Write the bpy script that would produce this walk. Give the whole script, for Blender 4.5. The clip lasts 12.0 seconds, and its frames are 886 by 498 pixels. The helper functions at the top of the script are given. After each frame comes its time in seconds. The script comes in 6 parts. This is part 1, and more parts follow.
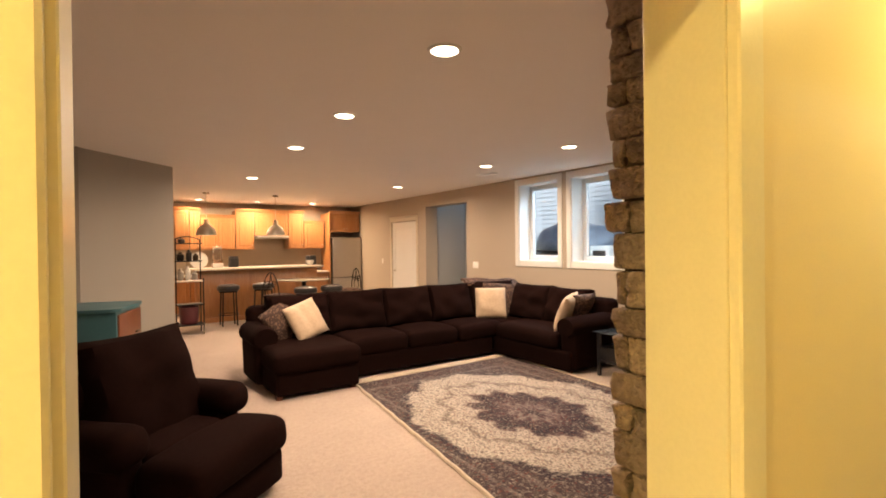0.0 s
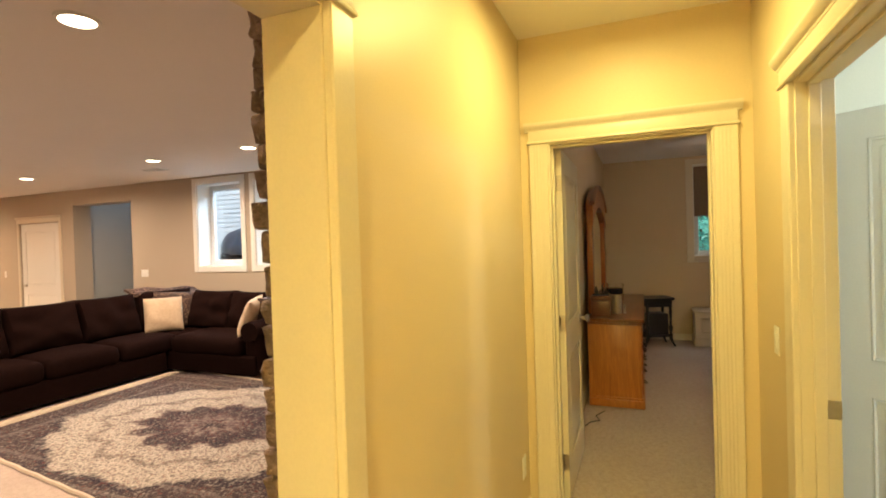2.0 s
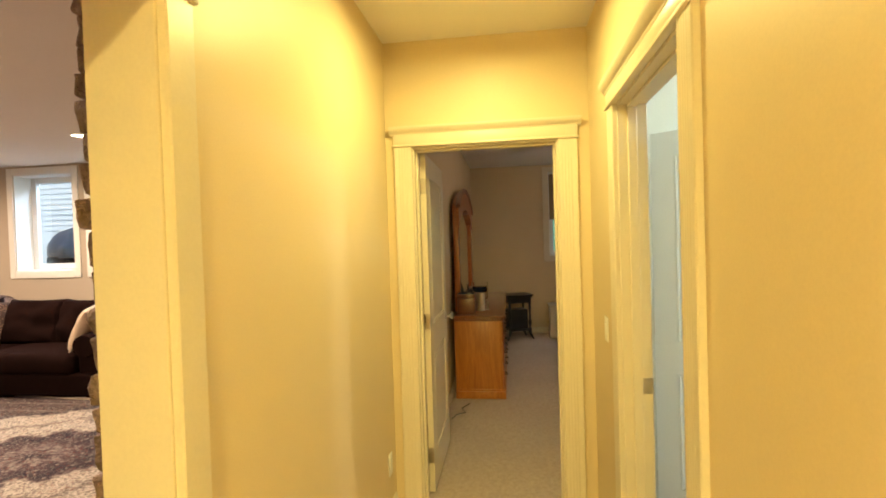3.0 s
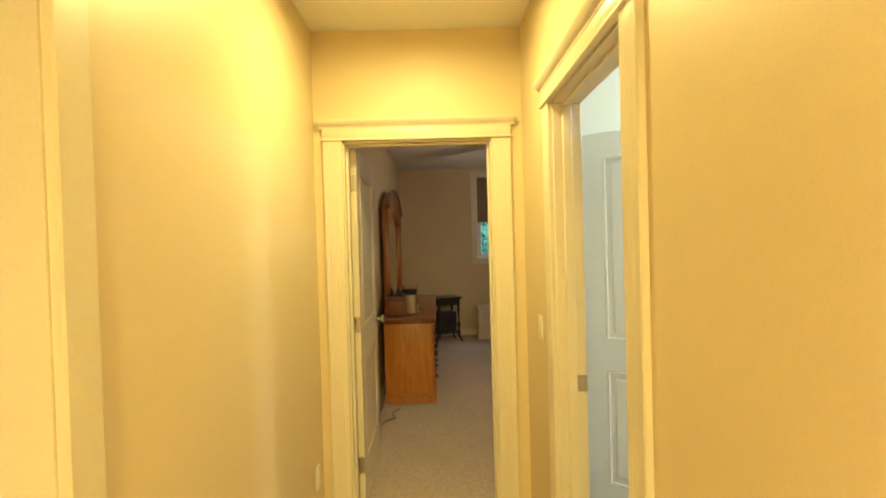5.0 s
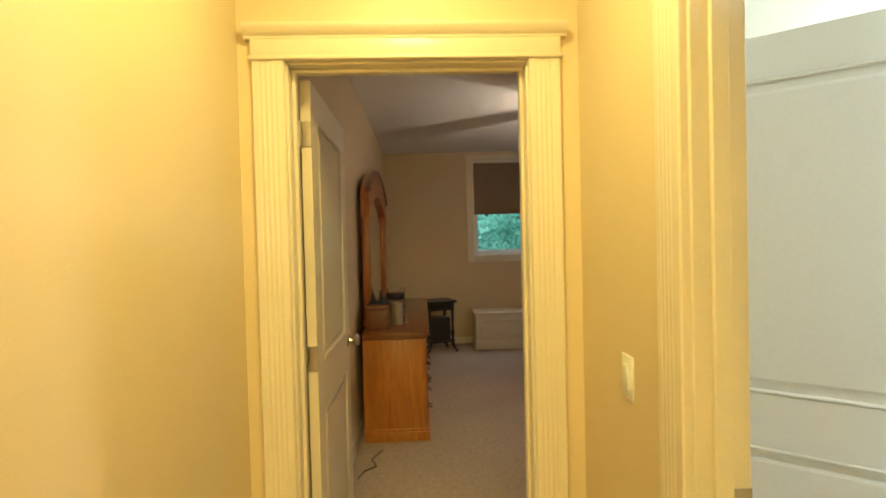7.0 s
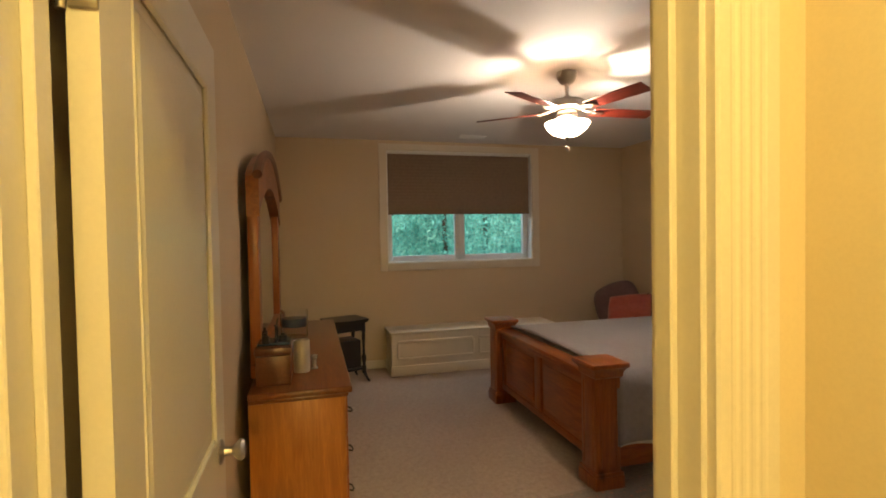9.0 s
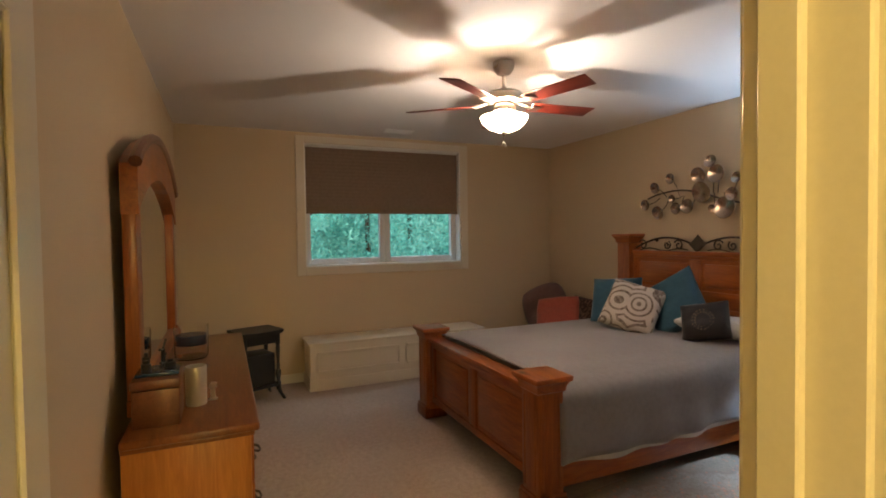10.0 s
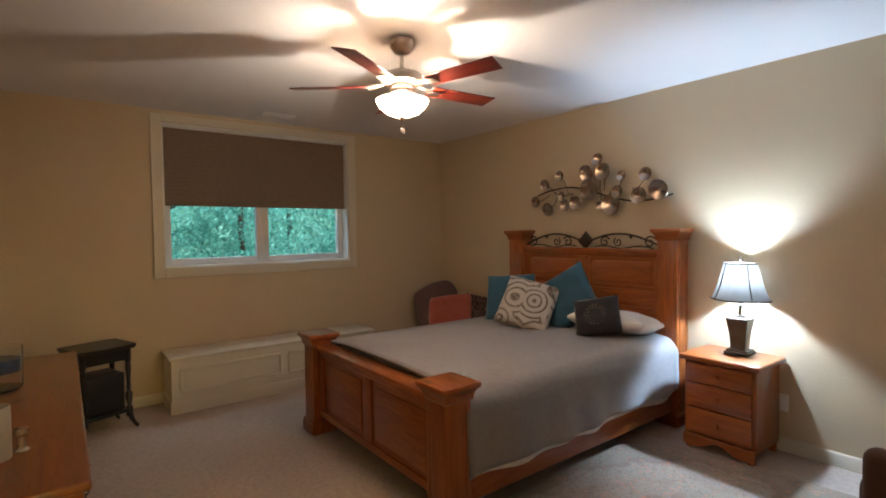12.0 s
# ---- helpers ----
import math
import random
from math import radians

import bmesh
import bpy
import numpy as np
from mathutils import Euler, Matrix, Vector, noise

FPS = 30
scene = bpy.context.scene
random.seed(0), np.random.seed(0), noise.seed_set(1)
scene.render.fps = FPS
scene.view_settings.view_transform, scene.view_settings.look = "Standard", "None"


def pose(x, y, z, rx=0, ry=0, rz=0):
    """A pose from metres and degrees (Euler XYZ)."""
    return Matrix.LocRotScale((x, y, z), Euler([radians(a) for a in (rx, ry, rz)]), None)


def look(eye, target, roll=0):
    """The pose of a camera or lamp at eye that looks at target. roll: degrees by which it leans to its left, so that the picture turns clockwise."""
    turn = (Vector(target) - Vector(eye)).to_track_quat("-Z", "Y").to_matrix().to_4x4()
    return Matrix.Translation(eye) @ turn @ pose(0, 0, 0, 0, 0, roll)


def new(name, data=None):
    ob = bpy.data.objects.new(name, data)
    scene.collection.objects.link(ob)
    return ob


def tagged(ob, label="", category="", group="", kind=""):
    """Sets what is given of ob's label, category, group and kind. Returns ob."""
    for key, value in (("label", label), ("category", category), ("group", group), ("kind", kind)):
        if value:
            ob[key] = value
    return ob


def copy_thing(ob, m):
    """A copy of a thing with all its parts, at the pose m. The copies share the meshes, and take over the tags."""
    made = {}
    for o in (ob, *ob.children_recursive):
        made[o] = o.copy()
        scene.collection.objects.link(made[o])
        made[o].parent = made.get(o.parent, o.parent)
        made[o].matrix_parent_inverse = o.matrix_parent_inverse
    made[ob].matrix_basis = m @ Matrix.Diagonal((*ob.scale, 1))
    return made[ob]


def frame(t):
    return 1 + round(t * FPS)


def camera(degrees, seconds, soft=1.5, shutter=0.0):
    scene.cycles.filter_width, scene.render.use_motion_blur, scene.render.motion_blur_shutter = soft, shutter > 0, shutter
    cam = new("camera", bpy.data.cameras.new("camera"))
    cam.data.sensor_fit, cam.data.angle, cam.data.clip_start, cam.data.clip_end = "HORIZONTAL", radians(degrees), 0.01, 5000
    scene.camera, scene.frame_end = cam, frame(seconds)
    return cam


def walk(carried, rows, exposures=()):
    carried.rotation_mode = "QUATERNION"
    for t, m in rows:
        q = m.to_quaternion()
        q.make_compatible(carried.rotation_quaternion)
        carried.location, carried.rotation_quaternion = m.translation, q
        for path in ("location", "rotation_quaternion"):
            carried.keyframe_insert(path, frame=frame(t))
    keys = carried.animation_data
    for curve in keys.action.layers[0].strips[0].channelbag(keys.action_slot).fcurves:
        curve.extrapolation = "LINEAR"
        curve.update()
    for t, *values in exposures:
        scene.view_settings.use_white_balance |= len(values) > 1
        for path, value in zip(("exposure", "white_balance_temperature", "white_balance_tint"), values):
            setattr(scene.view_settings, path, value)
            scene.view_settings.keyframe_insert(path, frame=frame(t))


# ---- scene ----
cam = camera(83.5, 12.0, soft=1.8)
PATH = [
    (0, (0.016, 0.116, 1.542), (1.132, 1.775, 1.527), -0.7),
    (0.5, (0.016, 0.103, 1.525), (1.3, 1.637, 1.515), -1.1),
    (1, (0.021, 0.052, 1.52), (1.522, 1.374, 1.507), -1.5),
    (1.5, (0.032, -0.017, 1.518), (1.735, 1.032, 1.501), -1.7),
    (2, (0.015, -0.066, 1.516), (1.87, 0.682, 1.49), -1.8),
    (2.5, (0.004, -0.105, 1.519), (1.946, 0.372, 1.484), -1.9),
    (3, (0.002, -0.125, 1.515), (1.984, 0.142, 1.477), -1.8),
    (3.5, (0.007, -0.126, 1.516), (2.002, 0.004, 1.474), -1.9),
    (5.5, (0.186, -0.052, 1.472), (2.185, -0.101, 1.436), -1.6),
    (6, (0.47, -0.027, 1.455), (2.468, -0.095, 1.408), -1.7),
    (6.5, (0.789, -0.036, 1.449), (2.787, -0.108, 1.406), -1.6),
    (8.5, (1.996, 0.072, 1.476), (3.971, -0.239, 1.431), -0.5),
    (9, (2.209, 0.115, 1.509), (4.142, -0.397, 1.459), -1.0),
    (9.5, (2.405, 0.085, 1.53), (4.292, -0.573, 1.472), -0.8),
    (10, (2.551, 0.054, 1.525), (4.379, -0.754, 1.47), -0.8),
    (10.5, (2.683, 0.014, 1.514), (4.438, -0.944, 1.467), -0.7),
    (11, (2.772, 0.008, 1.547), (4.445, -1.087, 1.483), -0.8),
    (11.5, (2.832, -0.002, 1.545), (4.449, -1.178, 1.476), -0.7),
    (12, (2.863, -0.017, 1.511), (4.451, -1.231, 1.441), -0.7),
]
EXPOSURES = [(0.0, 0.1, 6500, 10), (2.0, 0.14, 6480, 8), (3.5, 0.30, 6450, 6), (6.0, 0.28, 6480, 7), (6.7, 0.2, 6500, 8), (8.5, 0.36, 6700, 11), (9.0, 0.28, 6800, 14), (9.6, 0.22, 6600, 15), (10.2, 0.26, 6450, 14), (12.0, 0.28, 6350, 14)]
walk(cam, [(t, look(eye, target, roll)) for t, eye, target, roll in PATH], EXPOSURES)

# ---- plan: metres, x along the hall, y towards the family room ----
CEIL = 2.63
YL, YL2 = 0.556, 0.716          # hall wall to the family room
YR, YR2 = -0.565, -0.68         # hall wall to the bathroom
XD, XD2 = 2.76, 2.862            # wall with the bedroom door
DOOR_Y0, DOOR_Y1, DOOR_H = -0.387, 0.394, 2.03
OP_X0, OP_X1 = -0.011, 0.906    # cased opening to the family room
BX0, BX1 = 1.312, 2.075         # bathroom door
BED_X1, BED_Y0, BED_Y1 = 7.93, -3.85, 0.47
FAM_X1, FAM_Y1 = 5.664, 13.1

# ---- world, sun ----
world = bpy.data.worlds.new("world")
scene.world = world
world.use_nodes = True
wn = world.node_tree
sky = wn.nodes.new("ShaderNodeTexSky")
sky.sky_type, sky.sun_disc, sky.sun_elevation, sky.sun_rotation = "NISHITA", False, radians(33), radians(-75)
wn.nodes["Background"].inputs[1].default_value = 0.15
wn.links.new(sky.outputs[0], wn.nodes["Background"].inputs[0])


def lamp(name, kind, m, watts, colour, size=0.1, **more):
    data = bpy.data.lights.new(name, kind)
    data.energy, data.color = watts, colour
    if kind == "AREA":
        data.shape, data.size = "DISK", size
        data.spread = radians(more.get("spread", 160))
        if "size_y" in more:
            data.shape, data.size_y = "RECTANGLE", more["size_y"]
    elif kind == "SUN":
        data.angle = size
    else:
        data.shadow_soft_size = size
    ob = new(name, data)
    ob.matrix_world = m
    return ob


lamp("sun", "SUN", look((-30, 8, 20), (0, 0, 0)), 5.0, (1, 0.96, 0.90), radians(12))
HALL_C, CAN_C, FAN_C, TABLE_C, BATH_C = (1, 0.80, 0.28), (1, 0.73, 0.52), (1, 0.86, 0.70), (0.56, 0.77, 1.0), (0.92, 0.97, 0.90)
lamp("hall_light", "AREA", pose(2.0, 0.0, 2.545), 20, HALL_C, 0.26, spread=180)
lamp("hall_light_entry", "AREA", pose(-1.5, -0.05, 2.545), 104, HALL_C, 0.16, spread=180)
CANS = [(1.58, 2.40), (1.65, 3.98), (1.72, 5.50), (1.88, 8.18), (4.34, 5.46), (4.30, 3.93), (4.44, 8.16)]
KITCHEN_CANS = [(1.68, 12.3), (2.94, 12.3), (4.26, 12.3)]
for cx, cy in CANS:
    lamp("can_light", "AREA", pose(cx, cy, CEIL - 0.03), 46, CAN_C, 0.14, spread=170)
for cx, cy in KITCHEN_CANS:
    lamp("kitchen_can_light", "AREA", pose(cx, cy, CEIL - 0.03), 58, (1, 0.70, 0.44), 0.14, spread=170)
PENDANTS = [(1.60, 10.75), (2.93, 10.75)]
for cx, cy in PENDANTS:
    lamp("pendant_light_bulb", "POINT", pose(cx, cy, 1.86), 30, (1, 0.72, 0.44), 0.04)
FAN = (5.335, -1.62)
for ang, watts in ((0.6, 6), (3.4, 38)):
    lamp("fan_bulb", "POINT", pose(FAN[0] + 0.03 * math.cos(ang), FAN[1] + 0.03 * math.sin(ang), 2.256), watts, FAN_C, 0.012)
TABLE_LAMP = (4.32, -3.69)
lamp("table_lamp_bulb", "POINT", pose(TABLE_LAMP[0], TABLE_LAMP[1], 1.175), 94, TABLE_C, 0.03)
lamp("bathroom_vanity_light", "POINT", pose(2.13, -2.15, 2.2), 40, BATH_C, 0.07)
# Unseen second lamp, added to brighten the face of the inner bathroom door.
lamp("bathroom_fill_lamp", "AREA", pose(1.1, -2.0, 2.5), 26, BATH_C, 0.3)
# Added lamps outside, above the view, that brighten the windows in place of sky.
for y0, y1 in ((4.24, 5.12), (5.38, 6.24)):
    lamp("sky_fill_lamp", "AREA", look((FAM_X1 + 1.15, (y0 + y1) / 2, 3.35), (FAM_X1 - 0.2, (y0 + y1) / 2, 1.2)), 55, (0.55, 0.78, 1.0), 0.9, size_y=0.9)
lamp("sky_fill_lamp", "AREA", look((BED_X1 + 1.1, -1.65, 3.3), (BED_X1 - 0.2, -1.65, 1.2)), 22, (0.62, 0.86, 1.0), 1.6, size_y=0.8)
# Unseen lamp added to brighten the stairwell, which has no window.
lamp("stair_fill_lamp", "AREA", look((6.4, 8.3, 4.8), (6.4, 8.3, 1.2)), 30, (0.6, 0.78, 1.0), 0.9)


# ---- materials ----
def node_mat(name):
    m = bpy.data.materials.new(name)
    m.use_nodes = True
    t = m.node_tree
    return m, t, t.nodes["Principled BSDF"]


def add(t, kind, **values):
    n = t.nodes.new(kind)
    for k, v in values.items():
        n.inputs[k.replace("_", " ")].default_value = v
    return n


def coords(t, scale=(1, 1, 1), rot=(0, 0, 0)):
    c = t.nodes.new("ShaderNodeTexCoord")
    m = t.nodes.new("ShaderNodeMapping")
    m.inputs["Scale"].default_value, m.inputs["Rotation"].default_value = scale, rot
    t.links.new(c.outputs["Object"], m.inputs["Vector"])
    return m.outputs[0]


def ramp(t, fac, stops, interp="LINEAR"):
    r = t.nodes.new("ShaderNodeValToRGB")
    r.color_ramp.interpolation = interp
    e = r.color_ramp.elements
    while len(e) < len(stops):
        e.new(0.5)
    for el, (p, c) in zip(e, stops):
        el.position, el.color = p, (*c, 1)
    t.links.new(fac, r.inputs[0])
    return r.outputs[0]


def mixc(t, fac, a, b, blend="MIX"):
    m = t.nodes.new("ShaderNodeMix")
    m.data_type, m.blend_type = "RGBA", blend
    for sock, v in ((m.inputs[0], fac), (m.inputs[6], a), (m.inputs[7], b)):
        if isinstance(v, (int, float)):
            sock.default_value = v
        elif isinstance(v, tuple):
            sock.default_value = (*v, 1)
        else:
            t.links.new(v, sock)
    return m.outputs[2]


def noise_tex(t, vec, scale, detail=4, rough=0.6):
    n = add(t, "ShaderNodeTexNoise", Scale=scale, Detail=detail, Roughness=rough)
    t.links.new(vec, n.inputs["Vector"])
    return n.outputs[0]


def bump(t, b, height, strength, distance=0.01):
    n = add(t, "ShaderNodeBump", Strength=strength, Distance=distance)
    t.links.new(height, n.inputs["Height"])
    t.links.new(n.outputs[0], b.inputs["Normal"])


def plain(name, c1, c2=None, rough=0.5, grain=40, big=2.5, bumps=0.15, metal=0.0, spec=0.5, dist=0.004, jitter=0.0):
    """A surface with fine grain and broad mottling between two close colours."""
    m, t, b = node_mat(name)
    c2 = c2 or tuple(v * 0.88 for v in c1)
    v = coords(t)
    fine, broad = noise_tex(t, v, grain, 3), noise_tex(t, v, big, 3)
    col = mixc(t, broad, c1, c2)
    col = mixc(t, ramp(t, fine, [(0.35, (0, 0, 0)), (0.7, (0.35, 0.35, 0.35))]), col, tuple(x * 0.9 for x in c2))
    if jitter:
        o = t.nodes.new("ShaderNodeObjectInfo")
        k = ramp(t, o.outputs["Random"], [(0, (1 - jitter,) * 3), (1, (1 + jitter * 0.5,) * 3)])
        col = mixc(t, 1.0, col, k, "MULTIPLY")
    t.links.new(col, b.inputs["Base Color"])
    rr = ramp(t, broad, [(0.3, (rough * 0.9,) * 3), (0.7, (min(1, rough * 1.12),) * 3)])
    t.links.new(rr, b.inputs["Roughness"])
    b.inputs["Metallic"].default_value, b.inputs["Specular IOR Level"].default_value = metal, spec
    if bumps:
        bump(t, b, fine, bumps, dist)
    return m


def wood(name, light, dark, axis="x", rough=0.35, knots=True, scale=1.0):
    """Varnished timber: stretched grain along one axis, plain-sawn rings and a few knots."""
    m, t, b = node_mat(name)
    s = {"x": (0.9, 9, 9), "y": (9, 0.9, 9), "z": (9, 9, 0.9)}[axis]
    v = coords(t, tuple(k * scale for k in s))
    warp = noise_tex(t, v, 1.3, 4)
    w = add(t, "ShaderNodeTexNoise", Scale=3.2, Detail=6, Roughness=0.65, Distortion=1.2)
    t.links.new(v, w.inputs["Vector"])
    fine = noise_tex(t, coords(t, tuple(k * 9 * scale for k in s)), 2.0, 3)
    col = ramp(t, w.outputs[0], [(0.30, dark), (0.5, tuple((a + c) / 2 for a, c in zip(light, dark))), (0.68, light)])
    col = mixc(t, ramp(t, fine, [(0.4, (0, 0, 0)), (0.7, (0.4, 0.4, 0.4))]), col, dark)
    col = mixc(t, ramp(t, warp, [(0.4, (0, 0, 0)), (0.7, (0.45,) * 3)]), col, tuple(x * 0.75 for x in light))
    if knots:
        ks = {"x": (2.2, 4.5, 4.5), "y": (4.5, 2.2, 4.5), "z": (4.5, 4.5, 2.2)}[axis]
        vo = add(t, "ShaderNodeTexVoronoi", Scale=0.85, Randomness=1.0)
        t.links.new(coords(t, ks), vo.inputs["Vector"])
        k = ramp(t, vo.outputs["Distance"], [(0.03, (1, 1, 1)), (0.10, (0.25,) * 3), (0.15, (0, 0, 0))])
        col = mixc(t, k, col, tuple(x * 0.28 for x in dark))
    t.links.new(col, b.inputs["Base Color"])
    b.inputs["Roughness"].default_value = rough
    b.inputs["Coat Weight"].default_value, b.inputs["Coat Roughness"].default_value = 0.4, 0.2
    bump(t, b, fine, 0.12, 0.002)
    return m


def cloth(name, c1, c2, rough=0.95, weave=260, bumps=0.35, sheen=0.2, spec=0.2):
    m, t, b = node_mat(name)
    v = coords(t)
    fine, mid, broad = noise_tex(t, v, weave, 2), noise_tex(t, v, 28, 3), noise_tex(t, v, 3.2, 3)
    col = mixc(t, broad, c1, c2)
    col = mixc(t, ramp(t, mid, [(0.4, (0, 0, 0)), (0.75, (0.4,) * 3)]), col, tuple(x * 0.7 for x in c2))
    t.links.new(col, b.inputs["Base Color"])
    b.inputs["Roughness"].default_value, b.inputs["Sheen Weight"].default_value = rough, sheen
    b.inputs["Specular IOR Level"].default_value = spec
    h = mixc(t, 0.5, fine, mid)
    bump(t, b, h, bumps, 0.006)
    return m


def glow(name, colour, strength):
    m, t, b = node_mat(name)
    b.inputs["Base Color"].default_value = (*colour, 1)
    b.inputs["Emission Color"].default_value, b.inputs["Emission Strength"].default_value = (*colour, 1), strength
    b.inputs["Roughness"].default_value = 0.3
    return m


def glass_mat(name, colour=(1, 1, 1), rough=0.02):
    m, t, b = node_mat(name)
    b.inputs["Base Color"].default_value = (*colour, 1)
    b.inputs["Transmission Weight"].default_value, b.inputs["Roughness"].default_value = 1.0, rough
    b.inputs["IOR"].default_value = 1.45
    return m


def carpet_mat(name, c1, c2, c3):
    m, t, b = node_mat(name)
    v = coords(t)
    tuft, clump, broad = noise_tex(t, v, 170, 3, 0.7), noise_tex(t, v, 30, 5, 0.75), noise_tex(t, v, 1.6, 4)
    col = mixc(t, ramp(t, broad, [(0.35, (0, 0, 0)), (0.65, (1, 1, 1))]), c1, c2)
    col = mixc(t, ramp(t, clump, [(0.42, (0, 0, 0)), (0.66, (0.75,) * 3)]), col, c3)
    col = mixc(t, ramp(t, tuft, [(0.45, (0, 0, 0)), (0.75, (0.6,) * 3)]), col, tuple(x * 0.6 for x in c3))
    t.links.new(col, b.inputs["Base Color"])
    b.inputs["Roughness"].default_value, b.inputs["Specular IOR Level"].default_value = 1.0, 0.1
    b.inputs["Sheen Weight"].default_value = 0.15
    bump(t, b, mixc(t, 0.5, tuft, clump), 0.6, 0.012)
    return m


M_HALL = plain("hall_paint", (0.66, 0.55, 0.36), (0.64, 0.53, 0.34), rough=0.46, grain=160, bumps=0.06, big=1.2)
M_BEDWALL = plain("bedroom_paint", (0.60, 0.48, 0.315), (0.58, 0.46, 0.30), rough=0.55, grain=160, bumps=0.06, big=1.2)
M_FAMWALL = plain("family_paint", (0.44, 0.38, 0.30), (0.42, 0.36, 0.285), rough=0.6, grain=160, bumps=0.06, big=1.2)
M_GREYWALL = plain("grey_paint", (0.34, 0.315, 0.275), (0.32, 0.30, 0.26), rough=0.6, grain=160, bumps=0.06, big=1.2)
M_STAIRWALL = plain("stair_paint", (0.42, 0.42, 0.40), (0.40, 0.40, 0.38), rough=0.6, grain=160, bumps=0.06)
M_BATHWALL = plain("bath_paint", (0.66, 0.68, 0.62), (0.64, 0.66, 0.60), rough=0.5, grain=160, bumps=0.06)
M_CEIL = plain("ceiling_paint", (0.80, 0.77, 0.75), (0.78, 0.75, 0.73), rough=0.8, grain=220, bumps=0.12)
M_TRIM = plain("trim_paint", (0.67, 0.61, 0.49), (0.645, 0.585, 0.47), rough=0.32, grain=120, bumps=0.04)
M_WHITE = plain("white_paint", (0.78, 0.78, 0.75), (0.75, 0.75, 0.72), rough=0.38, grain=120, bumps=0.04)
M_CARPET = carpet_mat("beige_carpet", (0.50, 0.41, 0.345), (0.45, 0.365, 0.305), (0.335, 0.265, 0.22))
M_PINE = wood("honey_pine", (0.46, 0.130, 0.021), (0.20, 0.044, 0.008), "z")
M_PINE_X = wood("honey_pine_x", (0.46, 0.130, 0.021), (0.20, 0.044, 0.008), "x")
M_PINE_Y = wood("honey_pine_y", (0.46, 0.130, 0.021), (0.20, 0.044, 0.008), "y")
# Yellower pine, lightened further for the hall light on the dresser's end.
M_DRESSER = wood("golden_pine_lit", (0.58, 0.225, 0.040), (0.33, 0.105, 0.016), "z")
# Pine of the dresser top, darkened in its colour to stand for shade.
M_DRESSERTOP = wood("shaded_pine_top", (0.26, 0.085, 0.022), (0.14, 0.040, 0.010), "x", rough=0.28)
M_CAB = wood("oak_cabinet", (0.42, 0.20, 0.075), (0.28, 0.115, 0.038), "z", knots=False)
M_SOFA = cloth("dark_chenille", (0.0135, 0.0058, 0.0048), (0.0085, 0.0036, 0.0030), sheen=0.0, spec=0.03)
M_IRON = plain("black_iron", (0.015, 0.013, 0.012), rough=0.45, metal=0.6, bumps=0.1)
M_DARK = plain("black_plastic", (0.018, 0.017, 0.018), rough=0.35, bumps=0.03)
M_NICKEL = plain("brushed_nickel", (0.55, 0.51, 0.45), (0.48, 0.44, 0.39), rough=0.28, metal=1.0, bumps=0.03, grain=90)
M_STEEL = plain("stainless_steel", (0.50, 0.47, 0.43), (0.45, 0.42, 0.39), rough=0.32, metal=0.9, bumps=0.02, grain=60)
M_GLASS = glass_mat("window_glass")


# ---- builders ----
def box(bm, lo, hi, bev=0.0, seg=2, m=None):
    """A block from corner to corner, with rounded edges."""
    c = Vector([(a + b) / 2 for a, b in zip(lo, hi)])
    s = [abs(b - a) for a, b in zip(lo, hi)]
    mat = Matrix.Translation(c) @ Matrix.Diagonal((*s, 1))
    r = bmesh.ops.create_cube(bm, size=1, matrix=mat)
    vs = r["verts"]
    if bev:
        es = list({e for v in vs for e in v.link_edges})
        b = bmesh.ops.bevel(bm, geom=es, offset=min(bev, min(s) * 0.45), segments=seg, profile=0.5, affect="EDGES", clamp_overlap=True)
        vs = list({v for f in b["faces"] for v in f.verts} | {v for v in vs if v.is_valid})
    if m is not None:
        bmesh.ops.transform(bm, matrix=m, verts=vs)
    return vs


def lathe(bm, profile, n=24, centre=(0, 0, 0), square=False, closed=False):
    """A turned shape: (radius, height) from bottom to top."""
    rings = []
    for r, z in profile:
        ring = []
        for i in range(n):
            a = 2 * math.pi * (i + 0.5) / n
            k = 1.0
            if square:
                k = 1 / max(abs(math.cos(a)), abs(math.sin(a)))
                k = 1 + (k - 1) * 0.88
            ring.append(bm.verts.new((centre[0] + r * k * math.cos(a), centre[1] + r * k * math.sin(a), centre[2] + z)))
        rings.append(ring)
    for a, b in zip(rings, rings[1:]):
        for i in range(n):
            bm.faces.new((a[i], a[(i + 1) % n], b[(i + 1) % n], b[i]))
    if closed:
        for i in range(n):
            bm.faces.new((rings[-1][i], rings[-1][(i + 1) % n], rings[0][(i + 1) % n], rings[0][i]))
        return rings
    if profile[0][0] > 1e-4:
        bm.faces.new(rings[0][::-1])
    if profile[-1][0] > 1e-4:
        bm.faces.new(rings[-1])
    return rings


